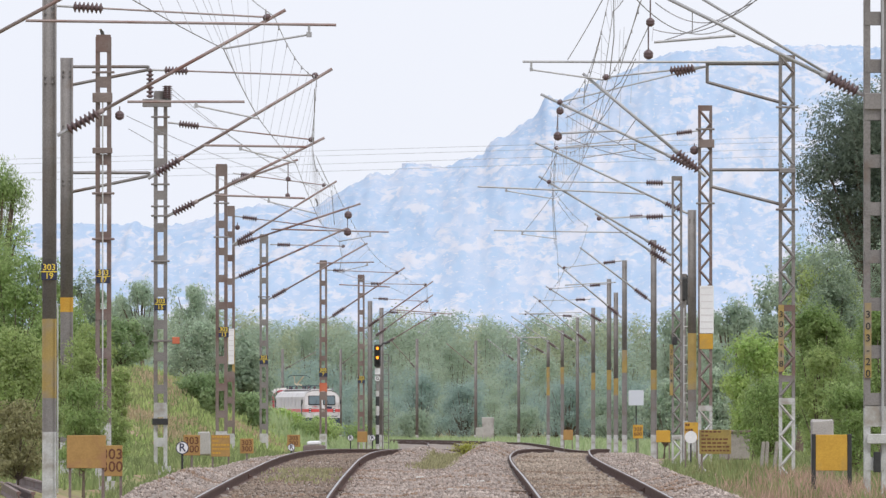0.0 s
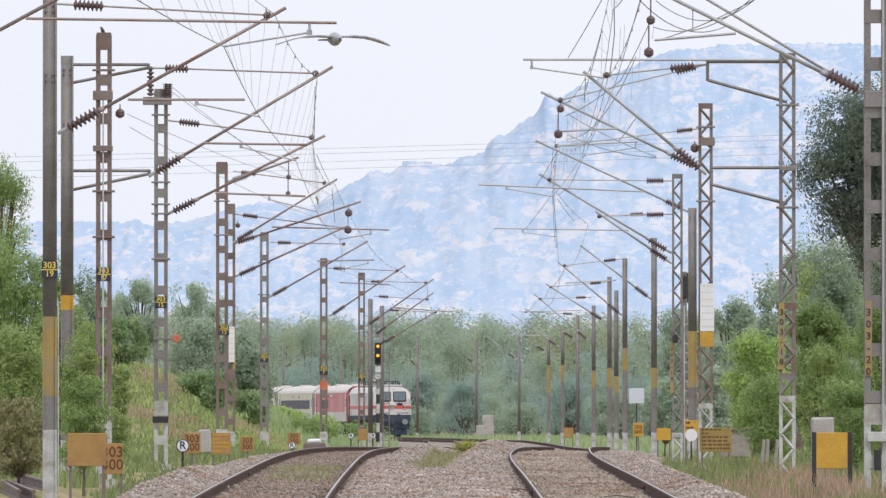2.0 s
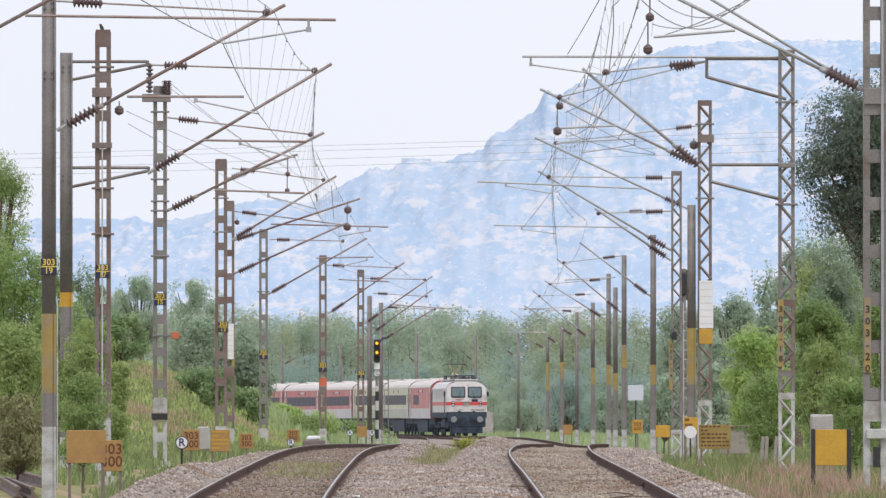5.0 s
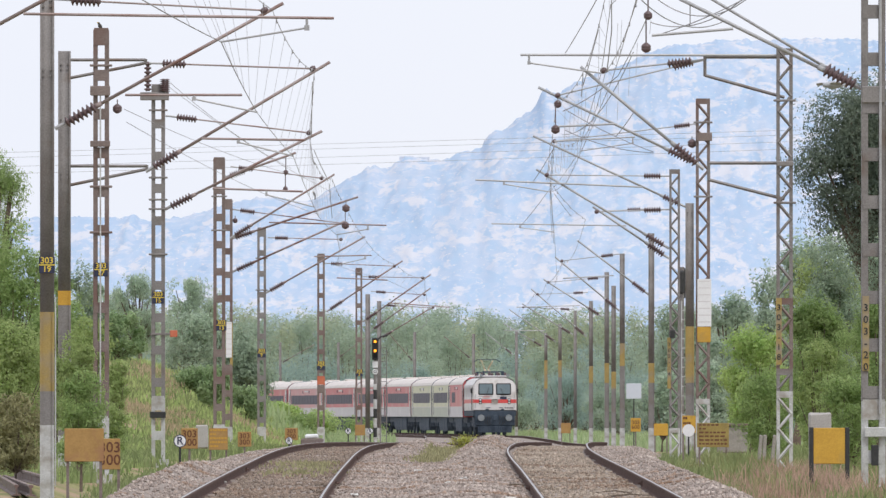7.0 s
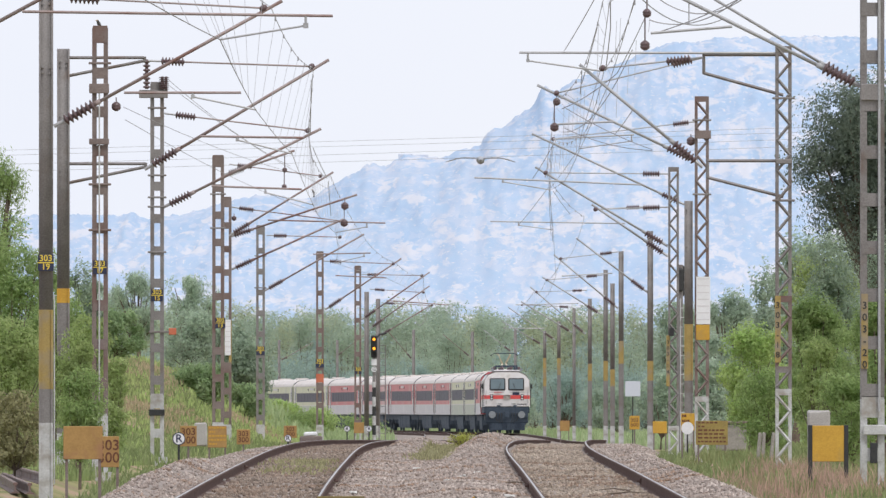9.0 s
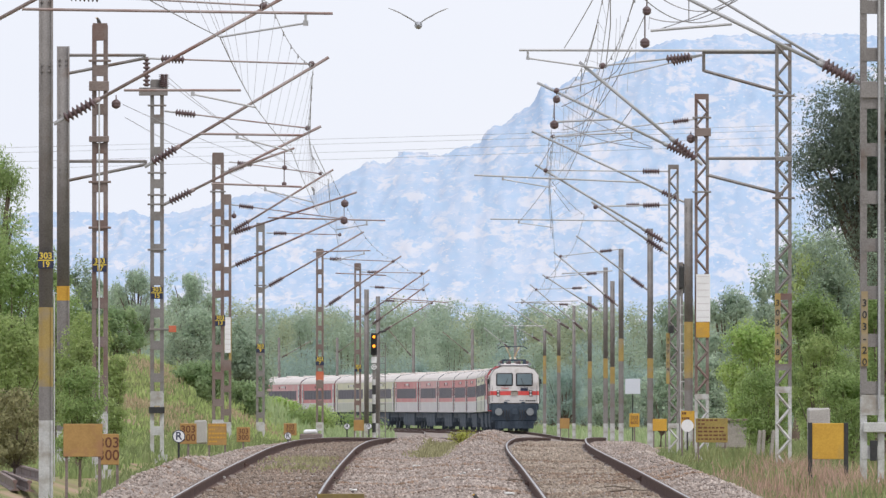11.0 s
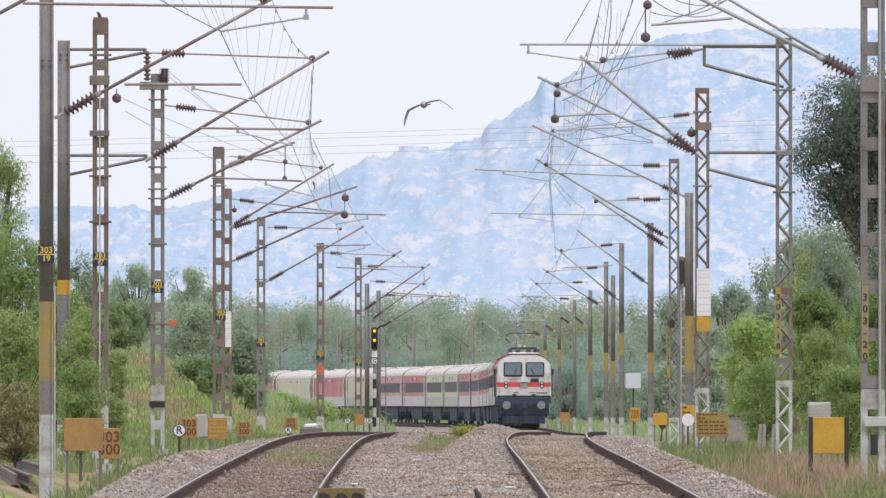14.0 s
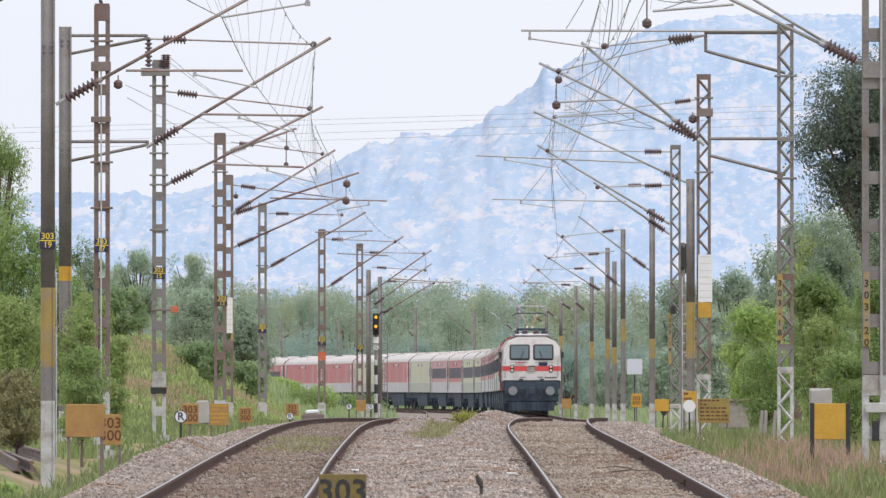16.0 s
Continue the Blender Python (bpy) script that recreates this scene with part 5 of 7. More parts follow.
def number_plate(m, x, z, w, top_text, low_text, front):
    """A mast's plate: kilometre above, mast number below."""
    o = m.location
    a = part("number_plate", boxed(x - o.x - w / 2, x - o.x + w / 2, -front - 0.01, -front, z - o.z - w * 0.52, z - o.z + w * 0.52, bevel=0.003), M["navy"], m, "navy plate with yellow numerals")
    lettering("kilometre", top_text, w * 0.56, (x - o.x, -front - 0.012, z - o.z + w * 0.27), M["ink_yellow"], a)
    part("rule", boxed(x - o.x - w / 2, x - o.x + w / 2, -front - 0.014, -front - 0.01, z - o.z - 0.008, z - o.z + 0.008), M["ink_yellow"], a)
    lettering("mast_number", low_text, w * 0.54, (x - o.x, -front - 0.012, z - o.z - w * 0.27), M["ink_yellow"], a)


def number_strip(m, x, z0, z1, w, text, front):
    o = m.location
    s = part("number_strip", boxed(x - o.x - w / 2, x - o.x + w / 2, -front - 0.012, -front, z0 - o.z, z1 - o.z), M["mast_yellow"], m, "worn yellow strip with black numerals one above another")
    step = w * 1.75
    for k, ch in enumerate(text):
        lettering("numeral", ch, w * 1.5, (x - o.x, -front - 0.015, z1 - o.z - 0.18 - step * k), M["black"], s)


def placard(m, x, z0, z1, w, front, lines=7):
    o = m.location
    p = part("placard", boxed(x - o.x - w / 2, x - o.x + w / 2, -front - 0.01, -front, z0 - o.z, z1 - o.z), M["white"], m, "white painted notice with faint lines")
    for k in range(lines):
        zz = z0 - o.z + (z1 - z0) * (k + 0.6) / lines
        part("lettering_bar", boxed(x - o.x - w * 0.42, x - o.x + w * 0.42, -front - 0.013, -front - 0.01, zz, zz + 0.02), M["coach_grey"], p)


def ball(m, x, y, z, r, drop):
    """A round weight insulator hung on a short wire."""
    o = m.location
    c = Vector((x - o.x, y - o.y, z - o.z))
    bm = lathe(bmesh.new(), c + Vector((0, 0, r)), c - Vector((0, 0, r)), [(0, 0.02), (0.08, r * 0.5), (0.25, r * 0.88), (0.45, r), (0.52, r * 0.86), (0.6, r), (0.8, r * 0.85), (0.94, r * 0.45), (1, 0.02)], 18)
    tube(bm, [c + Vector((0, 0, r * 0.9)), c + Vector((0, 0, r + drop))], 0.012, 5)
    part("hanging_insulator", bm, M["porcelain"], m, "dark round hanging insulator")


def post_insulator(m, x, y, z0, z1, r):
    o = m.location
    a, b = Vector((x - o.x, y - o.y, z0 - o.z)), Vector((x - o.x, y - o.y, z1 - o.z))
    insulator(m, a, b, r, "post_insulator")


def plate_on(m, x0, x1, z0, z1, front, mat="steel", deep=0.08, name="crossarm", label=""):
    o = m.location
    part(name, boxed(x0 - o.x, x1 - o.x, -front - deep, -front, z0 - o.z, z1 - o.z, bevel=0.01), M[mat], m, label)


def rod_on(m, x, z0, z1, front, r, mat, name="cable_pipe"):
    o = m.location
    part(name, tube(bmesh.new(), [(x - o.x, -front, z0 - o.z), (x - o.x, -front, z1 - o.z)], r, 6), M[mat], m)


M["amber"] = glow("amber_signal_light", (1.0, 0.36, 0.03), 1.6)


def colour_signal(x, y, z_top):
    g = ground_z(x, y)
    s = root("colour_light_signal", "railway colour-light signal showing two amber lights on striped post", "signal", (x, y, g))
    h = z_top - g
    z, k = 0.0, 0
    while z < h - 2.05:
        part("post_band", tube(bmesh.new(), [(0, 0, z), (0, 0, min(z + 0.42, h - 2.05))], 0.085, 10), M["whitewash" if k % 2 else "black"], s)
        z += 0.42
        k += 1
    part("post", tube(bmesh.new(), [(0, 0.02, h - 2.05), (0, 0.02, h - 0.2)], 0.07, 8), M["steel"], s)
    pl = part("route_plate", lathe(bmesh.new(), (0, -0.08, h - 1.5), (0, -0.11, h - 1.5), [(0, 0.12), (1, 0.12)], 20), M["white"], s, "white round plate")
    lettering("lettering", "G", 0.21, (0, -0.113, h - 1.5), M["black"], pl)
    part("number_tablet", boxed(-0.12, 0.12, -0.11, -0.08, h - 1.32, h - 1.05), M["white"], s)
    hd = part("head", boxed(-0.145, 0.145, -0.14, 0.14, h - 0.98, h, bevel=0.04), M["black"], s, "black signal head with hoods")
    for dz, lit in ((0.17, True), (0.58, True), (0.82, False)):
        bm = lathe(bmesh.new(), (0, -0.14, h - dz), (0, -0.32, h - dz), [(0, 0.105), (1, 0.115), (1.0, 0.1), (0.1, 0.09)], 16)
        part("hood", bm, M["black"], hd)
        if lit:
            part("lens", lathe(bmesh.new(), (0, -0.3, h - dz), (0, -0.33, h - dz), [(0, 0.065), (1, 0.05)], 16), M["amber"], hd, "glowing amber lens")
    bm = tube(bmesh.new(), [(0.12, 0, h - 0.1), (0.25, 0, h + 0.05), (0.55, 0, h + 0.1)], 0.04, 5)
    part("bracket", bm, M["black"], s)
    bm = bmesh.new()
    for dx in (0.22, 0.5):
        tube(bm, [(dx, 0.1, 0), (dx, 0.1, h - 0.5)], 0.02, 4)
    for q in range(int(h / 0.3)):
        tube(bm, [(0.22, 0.1, 0.3 * q), (0.5, 0.1, 0.3 * q)], 0.014, 4)
    part("ladder", bm, M["steel"], s)
    return s


def back_signal(x, y, z_top):
    g = ground_z(x, y)
    h = z_top - g
    s = root("signal_seen_from_behind", "black railway signal head seen from behind on a ladder post", "signal", (x, y, g))
    part("post", tube(bmesh.new(), [(0, 0, 0), (0, 0, h)], 0.06, 8), M["steel"], s)
    part("head", boxed(-0.1, 0.1, 0.05, 0.3, h - 0.95, h, bevel=0.05), M["black"], s)
    part("lamp_case", boxed(-0.13, 0.07, -0.16, 0.05, h - 0.8, h - 0.1, bevel=0.05), M["black"], s)
    bm = bmesh.new()
    for dx in (-0.02, 0.17):
        tube(bm, [(dx, -0.15, 0), (dx, -0.15, h - 1)], 0.017, 4)
    for q in range(int(h / 0.28) - 3):
        tube(bm, [(-0.02, -0.15, 0.28 * q), (0.17, -0.15, 0.28 * q)], 0.013, 4)
    part("ladder", bm, M["whitewash"], s)


def rail_stack(x, y):
    for k, (dx, dy, turn) in enumerate(((0, 0, 0), (0.22, 0.5, 1.2), (-0.2, 1.0, -1.0))):
        b = root("old_rail", "spare rusty rail lying on the verge", "rail", (x + dx, y + dy, ground_z(x, y) + 0.08 + 0.12 * (k == 1)), group="spare rails", rz=radians(2.9 + turn * 0.3))
        bm = bmesh.new()
        a = [bm.verts.new((px, -11, pz + 0.1)) for px, pz in RAIL]
        c = [bm.verts.new((px, 11, pz + 0.1)) for px, pz in RAIL]
        for q in range(len(RAIL)):
            bm.faces.new((a[q], a[(q + 1) % len(RAIL)], c[(q + 1) % len(RAIL)], c[q]))
        bm.faces.new(a[::-1])
        bm.faces.new(c)
        part("rail_bar", bm, M["rusty"], b)


def block(name, label, category, x0, x1, y, deep, z0, z1, mat, bevel=0.03):
    t = root(name, label, category, ((x0 + x1) / 2, y, z0))
    w = (x1 - x0) / 2
    bm = box(bmesh.new(), -w, w, 0, deep, 0, z1 - z0, bevel=bevel)
    for v in bm.verts:
        v.co += Vector((noise.noise(v.co * 3), 0, noise.noise(v.co * 3 + Vector((5, 0, 0))))) * 0.03
    part("body", bm, M[mat], t)
    return t


board("blank_board", "faded orange board seen from behind on two legs", -5.18, 197, 0.29, 0.77, 0.57, "ochre")
board("kilometre_board", "orange kilometre board with brown numerals on two legs", -4.93, 202, 0.14, 0.60, 0.31, "ochre", text="303\n300", size=0.22)
board("kilometre_board", "orange kilometre board with brown numerals on two legs", -4.78, 258, 0.15, 0.54, 0.32, "ochre", text="303\n300", size=0.19, legs=1)
board("notice_board", "orange notice board with lines of small lettering", -4.92, 300, -0.10, 0.38, 0.42, "ochre", lines=5, ink="yellow")
board("kilometre_board", "orange kilometre board with brown numerals on two legs", -4.34, 300, -0.03, 0.30, 0.30, "ochre", text="303\n300", size=0.16, legs=1)
board("kilometre_board", "orange kilometre board with brown numerals on two legs", -3.69, 335, -0.05, 0.25, 0.32, "ochre", text="303\n200", size=0.15, legs=1)
board("small_board", "small faded orange board beside the track", -2.56, 430, -0.35, -0.01, 0.32, "ochre")
board("kilometre_board", "orange kilometre board with brown numerals on two legs", 6.18, 430, -0.23, 0.20, 0.32, "yellow", text="303\n600", size=0.17, legs=1)
board("warning_board", "square white board on a striped post", 7.12, 500, 0.70, 1.26, 0.56, "far_wall", legs=1, leg_mat="black")
board("yellow_board", "plain yellow lineside board on legs", 6.82, 420, -0.31, 0.06, 0.44, "yellow")
board("yellow_board", "yellow lineside board with brown lettering lines", 6.04, 330, 0.15, 0.57, 0.33, "yellow", lines=3)
board("curve_board", "yellow board with rows of dark lettering on two legs", 5.86, 292, -0.00, 0.52, 0.69, "board_ochre", lines=6)
board("yellow_board", "plain yellow board held between two black posts", 6.16, 215, 0.14, 0.71, 0.57, "yellow", legs=0, edge="black")
board("kilometre_board", "weathered yellow board with large dark numerals", -0.89, 122, 0.10, 0.43, 0.43, "old_yellow", text="303", size=0.3, legs=1, ink="black", tilt=6)
board("orange_board", "small orange lineside board", 5.72, 620, -1.08, -0.61, 0.44, "ochre")
disc_sign(-4.46, 232, 0.42, 0.111, "R", "round white sign with a dark blue letter on a post")
disc_sign(-3.69, 330, -0.04, 0.089, "R", "round white sign with a dark blue letter on a post")
disc_sign(-2.90, 425, -0.19, 0.097, "R", "round white sign with a dark blue letter on a post")
disc_sign(-2.29, 440, -0.25, 0.101, "R", "round white sign with a dark blue letter on a post")
disc_sign(5.94, 325, 0.23, 0.149, "", "plain white round sign on a short post", rim=False)
number_plate(m19, -5.95, 3.21, 0.239, "303", "19", 0.115)
number_plate(m17, -6.31, 3.51, 0.247, "303", "17", 0.15)
number_plate(m15, -6.29, 3.28, 0.258, "303", "15", 0.15)
number_plate(m13, -5.82, 2.88, 0.270, "303", "13", 0.155)
number_plate(m9, -6.18, 2.33, 0.292, "303", "9", 0.15)
number_plate(m7, -4.59, 1.94, 0.325, "303", "7", 0.15)
number_plate(m5, -3.45, 1.67, 0.287, "303", "5", 0.15)
number_strip(r20, 6.42, 1.61, 2.74, 0.102, "303-20", 0.175)
number_strip(r18, 6.28, 1.74, 2.98, 0.105, "303-18", 0.15)
number_strip(r14, 6.06, 1.20, 2.55, 0.090, "303-14", 0.14)
placard(r16, 5.83, 2.63, 3.68, .31, .16)
plate_on(r16, 5.67, 5.97, 2.28, 2.62, .16, mat="yellow", deep=.01, name="notice_plate", label="yellow plate below the notice")
placard(m11, -6.48, 2.10, 3.19, .18, .16)
plate_on(m15, -6.69, -6.05, 7.67, 7.85, .12, deep=.1)
post_insulator(m15, -6.52, 301.8, 7.87, 8.53, 0.085)
post_insulator(m15, -6.17, 301.8, 7.87, 8.15, 0.085)
post_insulator(m15, -6.09, 301.8, 7.85, 8.15, 0.07)
plate_on(m17, -6.51, -6.14, 6.74, 6.92, .13, mat="rusty")
plate_on(m17, -6.51, -6.14, 5.79, 5.90, .13, mat="rusty")
rod_on(m17, -6.32, 0.69, 6.84, .17, .016, "whitewash")
rod_on(m19, -5.82, -0.13, 2.73, .1, .011, "whitewash")
rod_on(r20, 6.64, 0.96, 8.52, .22, .022, "grey_tube")
plate_on(r20, 6.36, 6.70, 5.66, 5.91, .16, deep=.06)
plate_on(r20, 6.40, 6.76, 0.61, 0.76, .2, mat="whitewash", deep=.05, name="crossbar", label="whitewashed crossbar at the foot")
plate_on(r20, 6.50, 6.61, 0.18, 0.49, .2, mat="black", deep=.06, name="tension_hook", label="dark iron tension hook")
for m, x, zs in ((m15, -6.29, (7.45, 5.95, 5.46, 5.25, 4.24)), (m17, -6.31, (7.3, 5.05, 4.2)), (r18, 6.39, (6.65, 4.75)), (r16, 5.8, (7.14, 5.5)), (m13, -5.88, (6.3, 5.4)), (m9, -6.18, (5.6, 4.5))):
    for z in zs:
        plate_on(m, x - 0.21, x + 0.21, z - 0.022, z + 0.022, .15, mat="rusty" if m is m17 else "steel", deep=.02, name="clamp_band", label="thin steel clamp band")
plate_on(r16, 5.65, 6.00, 6.73, 6.91, .15, mat="rusty")
plate_on(r18, 6.24, 6.55, 5.43, 5.52, .14)
plate_on(r14, 6.09, 6.22, 2.54, 2.75, .14, mat="black", name="junction_box")
plate_on(m15, -6.03, -5.86, 2.40, 2.55, .16, mat="red_paint", deep=.02, name="flag_plate", label="small orange-red flag plate")
plate_on(m15, -6.47, -6.01, 2.44, 2.49, .16, deep=.02, name="flag_rod")
plate_on(m15, -6.47, -6.12, 0.60, 0.74, .15, mat="black", deep=.05, name="switch_box")
ball(r20, 3.15, 206, 7.01, 0.069, 0.27)
ball(r20, 3.12, 206, 6.52, 0.077, 0.41)
ball(r16, 2.59, 300, 7.55, 0.087, 0.17)
ball(r16, 2.54, 300, 6.99, 0.100, 0.45)
ball(r16, 5.56, 300, 6.68, 0.100, 0.05)
ball(m17, -6.01, 252, 6.50, 0.089, 0.08)
ball(m11, -2.90, 415, 6.67, 0.121, 0.14)
ball(m11, -2.92, 415, 6.15, 0.121, 0.41)
ball(m15, -3.45, 302, 6.07, 0.057, 0.28)
ball(m15, -3.46, 302, 5.70, 0.057, 0.28)
ball(m11, -6.29, 415, 6.29, 0.078, 0.07)
colour_signal(-2.90, 600, 3.23)
back_signal(7.12, 400, 4.75)
rail_stack(-6.93, 222)
block("relay_hut", "small pale concrete relay hut beyond the crest", "hut", 3.35, 4.37, 1165, 1.6, -3.91, -1.43, "concrete")
block("concrete_block", "low concrete block beside the relay hut", "block", 2.81, 3.44, 1163, 0.9, -3.90, -2.30, "concrete")
block("boundary_wall", "pale weathered boundary wall behind the bushes", "wall", 6.79, 7.19, 250, 0.3, -0.1, 0.85, "concrete")
for px, lean in ((6.42, 5.0), (6.53, 3.0), (6.68, 6.0)):
    sp = root("stone_post", "pale leaning stone fence post in the grass", "post", (px, 275, ground_z(px, 275) - 0.2), group="old fence posts")
    sp.rotation_euler = (0, radians(lean), 0)
    part("shaft", boxed(-0.035, 0.04, -0.04, 0.04, 0, 0.9, bevel=0.015), M["wall_stone"], sp)
block("low_wall", "low grey stone wall with a brown top", "wall", 6.22, 6.9, 305, 0.4, -0.2, 0.4, "wall_stone")
low_wall = bpy.data.objects["low_wall"]
part("coping", boxed(-0.37, 0.37, -0.06, 0.46, 0.61, 0.67, bevel=0.015), M["rusty"], low_wall, "brown coping slab")
block("concrete_block", "old concrete block on the bank", "block", -6.15, -5.84, 340, 0.6, -0.28, 0.31, "concrete")
block("cable_box", "small white box on a brown stand", "box", -3.45, -3.13, 345, 0.3, -0.05, 0.05, "white")
block("box_stand", "brown stand of the cable box", "stand", -3.56, -2.99, 345, 0.5, -0.27, -0.05, "rusty")
# the buildings on the hill get their haze from far_wall's bluish tone
block("hilltop_building", "pale ruined building on the hilltop", "building", -12.46, -8.19, 4095, 12, 63.98, 67.90, "far_wall")
block("hilltop_building", "pale ruined building on the hilltop", "building", -7.17, -3.41, 4095, 12, 63.98, 67.73, "far_wall")
block("hillside_building", "pale yellow building low on the hillside", "building", 35.59, 42.58, 3900, 10, 48.01, 52.23, "far_wall")


# ---- birds ----
M["feather"] = material("grey_feathers", (0.32, 0.33, 0.36), (0.46, 0.47, 0.51), scale=12, rough=0.8, bump=0.1)
M["feather_tip"] = material("brownish_flight_feathers", (0.33, 0.32, 0.33), (0.48, 0.47, 0.48), scale=12, rough=0.8, bump=0.1)
M["feather_dark"] = material("dark_feathers", (0.06, 0.055, 0.05), (0.11, 0.1, 0.09), scale=12, rough=0.8, bump=0.1)


def flying_bird(span, label):
    b = root("flying_bird", label, "bird")
    f = span / 1.2
    part("body", lathe(bmesh.new(), (0, -0.22 * f, 0), (0, 0.26 * f, 0), [(0, 0.01), (0.06, 0.03 * f), (0.18, 0.045 * f), (0.45, 0.07 * f), (0.75, 0.04 * f), (0.9, 0.02 * f), (1, 0.01)], 12), M["feather"], b)
    part("tail", boxed(-0.06 * f, 0.06 * f, 0.22 * f, 0.44 * f, -0.006, 0.006), M["feather_dark"], b)
    part("beak", lathe(bmesh.new(), (0, -0.21 * f, 0), (0, -0.27 * f, -0.01), [(0, 0.014), (1, 0.002)], 6), M["feather_dark"], b)
    wings = []
    for s in (-1, 1):
        w = part("wing", wing_panel(s, f, [(0.02, -0.1, 0.012), (0.18, -0.13, 0.026), (0.32, -0.1, 0.022)], [(0.02, 0.12, 0.008), (0.16, 0.13, 0.018), (0.32, 0.12, 0.014)]), M["feather"], b, "long grey wing")
        tip = part("wing_tip", wing_panel(s, f, [(-0.01, -0.1, 0.004), (0.12, -0.07, 0.0), (0.21, -0.02, -0.012), (0.3, 0.06, -0.03)], [(-0.01, 0.12, 0.0), (0.1, 0.11, -0.004), (0.2, 0.1, -0.016), (0.27, 0.085, -0.026)]), M["feather_tip"], w, "darker flight feathers")
        wings.append((w, tip, s, 0.31 * f, 0.018 * f))
    return b, wings


def wing_panel(s, f, lead, trail):
    """A thin cambered panel between a leading and a trailing edge, on side s."""
    bm = bmesh.new()
    top = [[bm.verts.new((s * x * f, y * f, z * f + 0.008)) for x, y, z in e] for e in (lead, trail)]
    low = [[bm.verts.new((s * x * f, y * f, z * f - 0.004)) for x, y, z in e] for e in (lead, trail)]
    n = len(lead)
    for q in (top, low):
        for i in range(n - 1):
            bm.faces.new((q[0][i], q[0][i + 1], q[1][i + 1], q[1][i]))
    for e in (0, 1):
        for i in range(n - 1):
            bm.faces.new((top[e][i], top[e][i + 1], low[e][i + 1], low[e][i]))
    for i in (0, n - 1):
        bm.faces.new((top[0][i], top[1][i], low[1][i], low[0][i]))
    bmesh.ops.recalc_face_normals(bm, faces=bm.faces)
    return bm


def fly(bird, wings, rows):
    """rows: seconds, x, y, z, heading, wing lift, bend of the wing tips, roll, in degrees."""
    walk(bird, [(t, pose(x, y, z, 0, -r, h)) for t, x, y, z, h, w, b, r in rows])
    for wing, tip, s, reach, rise in wings:
        walk(wing, [(t, pose(0, 0, 0.01, 0, -s * w, 0)) for t, x, y, z, h, w, b, r in rows])
        walk(tip, [(t, pose(s * reach, 0, rise, 0, -s * b, 0)) for t, x, y, z, h, w, b, r in rows])


def perched_bird(x, y, z):
    b = root("perched_bird", "small dark bird perched upright", "bird", (x, y, z))
    part("body", lathe(bmesh.new(), (0.04, 0, 0), (-0.025, -0.02, 0.15), [(0, 0.01), (0.25, 0.03), (0.55, 0.036), (0.78, 0.022), (0.88, 0.024), (1, 0.008)], 10), M["feather_dark"], b)
    part("tail", boxed(0.01, 0.05, 0.0, 0.02, -0.09, 0.04), M["feather_dark"], b)
    part("beak", lathe(bmesh.new(), (-0.025, -0.03, 0.14), (-0.06, -0.04, 0.135), [(0, 0.01), (1, 0.002)], 6), M["yellow"], b)


perched_bird(-6.34, 252, 7.96)
perched_bird(0.41, 150, ballast_z(0.41, 150) + 0.09)
perched_bird(-3.87, 414.6, 7.02)
kite, kite_wings = flying_bird(1.2, "large grey bird flapping low across the sky")
crow, crow_wings = flying_bird(1.28, "grey bird circling down over the tracks")

# ---- plants ----


def leaf_cloud(name, lobes, n, size, mat, seed, droop=0.3, slim=0.45):
    """Leaves scattered over uneven lobes (x, y, z, rx, ry, rz), as one crown."""
    rnd = np.random.RandomState(seed)
    weight = np.array([l[3] * l[5] for l in lobes])
    pick = rnd.choice(len(lobes), n, p=weight / weight.sum())
    lob = np.array(lobes)[pick]
    v = rnd.normal(size=(n, 3))
    v /= np.linalg.norm(v, axis=1)[:, None]
    rad = 0.5 + 0.58 * rnd.random_sample((n, 1)) ** 0.8
    wob = np.array([0.98 + 0.5 * noise.noise((a * 1.7 + seed, b * 1.7, c * 1.7)) for a, b, c in (v * 1.4 + lob[:, :3])])[:, None]
    p = lob[:, :3] + v * lob[:, 3:] * rad * wob
    grain = 0.085 / size
    keep = np.array([noise.noise((a * grain, b * grain, c * grain + seed)) for a, b, c in p]) > -0.2 - 0.5 * (1 - rad[:, 0])
    p, v, n = p[keep], v[keep], int(keep.sum())
    out = v + np.array((0, 0, 0.3))
    out /= np.linalg.norm(out, axis=1)[:, None]
    t = rnd.normal(size=(n, 3))
    t -= 0.75 * (t * out).sum(axis=1)[:, None] * out
    t[:, 2] -= droop
    t /= np.linalg.norm(t, axis=1)[:, None]
    nn = rnd.normal(size=(n, 3)) * 0.35 + out
    b = np.cross(t, nn)
    b /= np.linalg.norm(b, axis=1)[:, None] + 1e-6
    s = size * (0.6 + 0.8 * rnd.random_sample((n, 1)))
    verts = np.empty((n, 4, 3))
    verts[:, 0], verts[:, 1], verts[:, 2], verts[:, 3] = p - t * s, p + b * s * slim, p + t * s, p - b * s * slim
    me = bpy.data.meshes.new(name)
    me.from_pydata(verts.reshape(-1, 3).tolist(), [], (np.arange(n * 4).reshape(n, 4)).tolist())
    me.materials.append(mat)
    return me


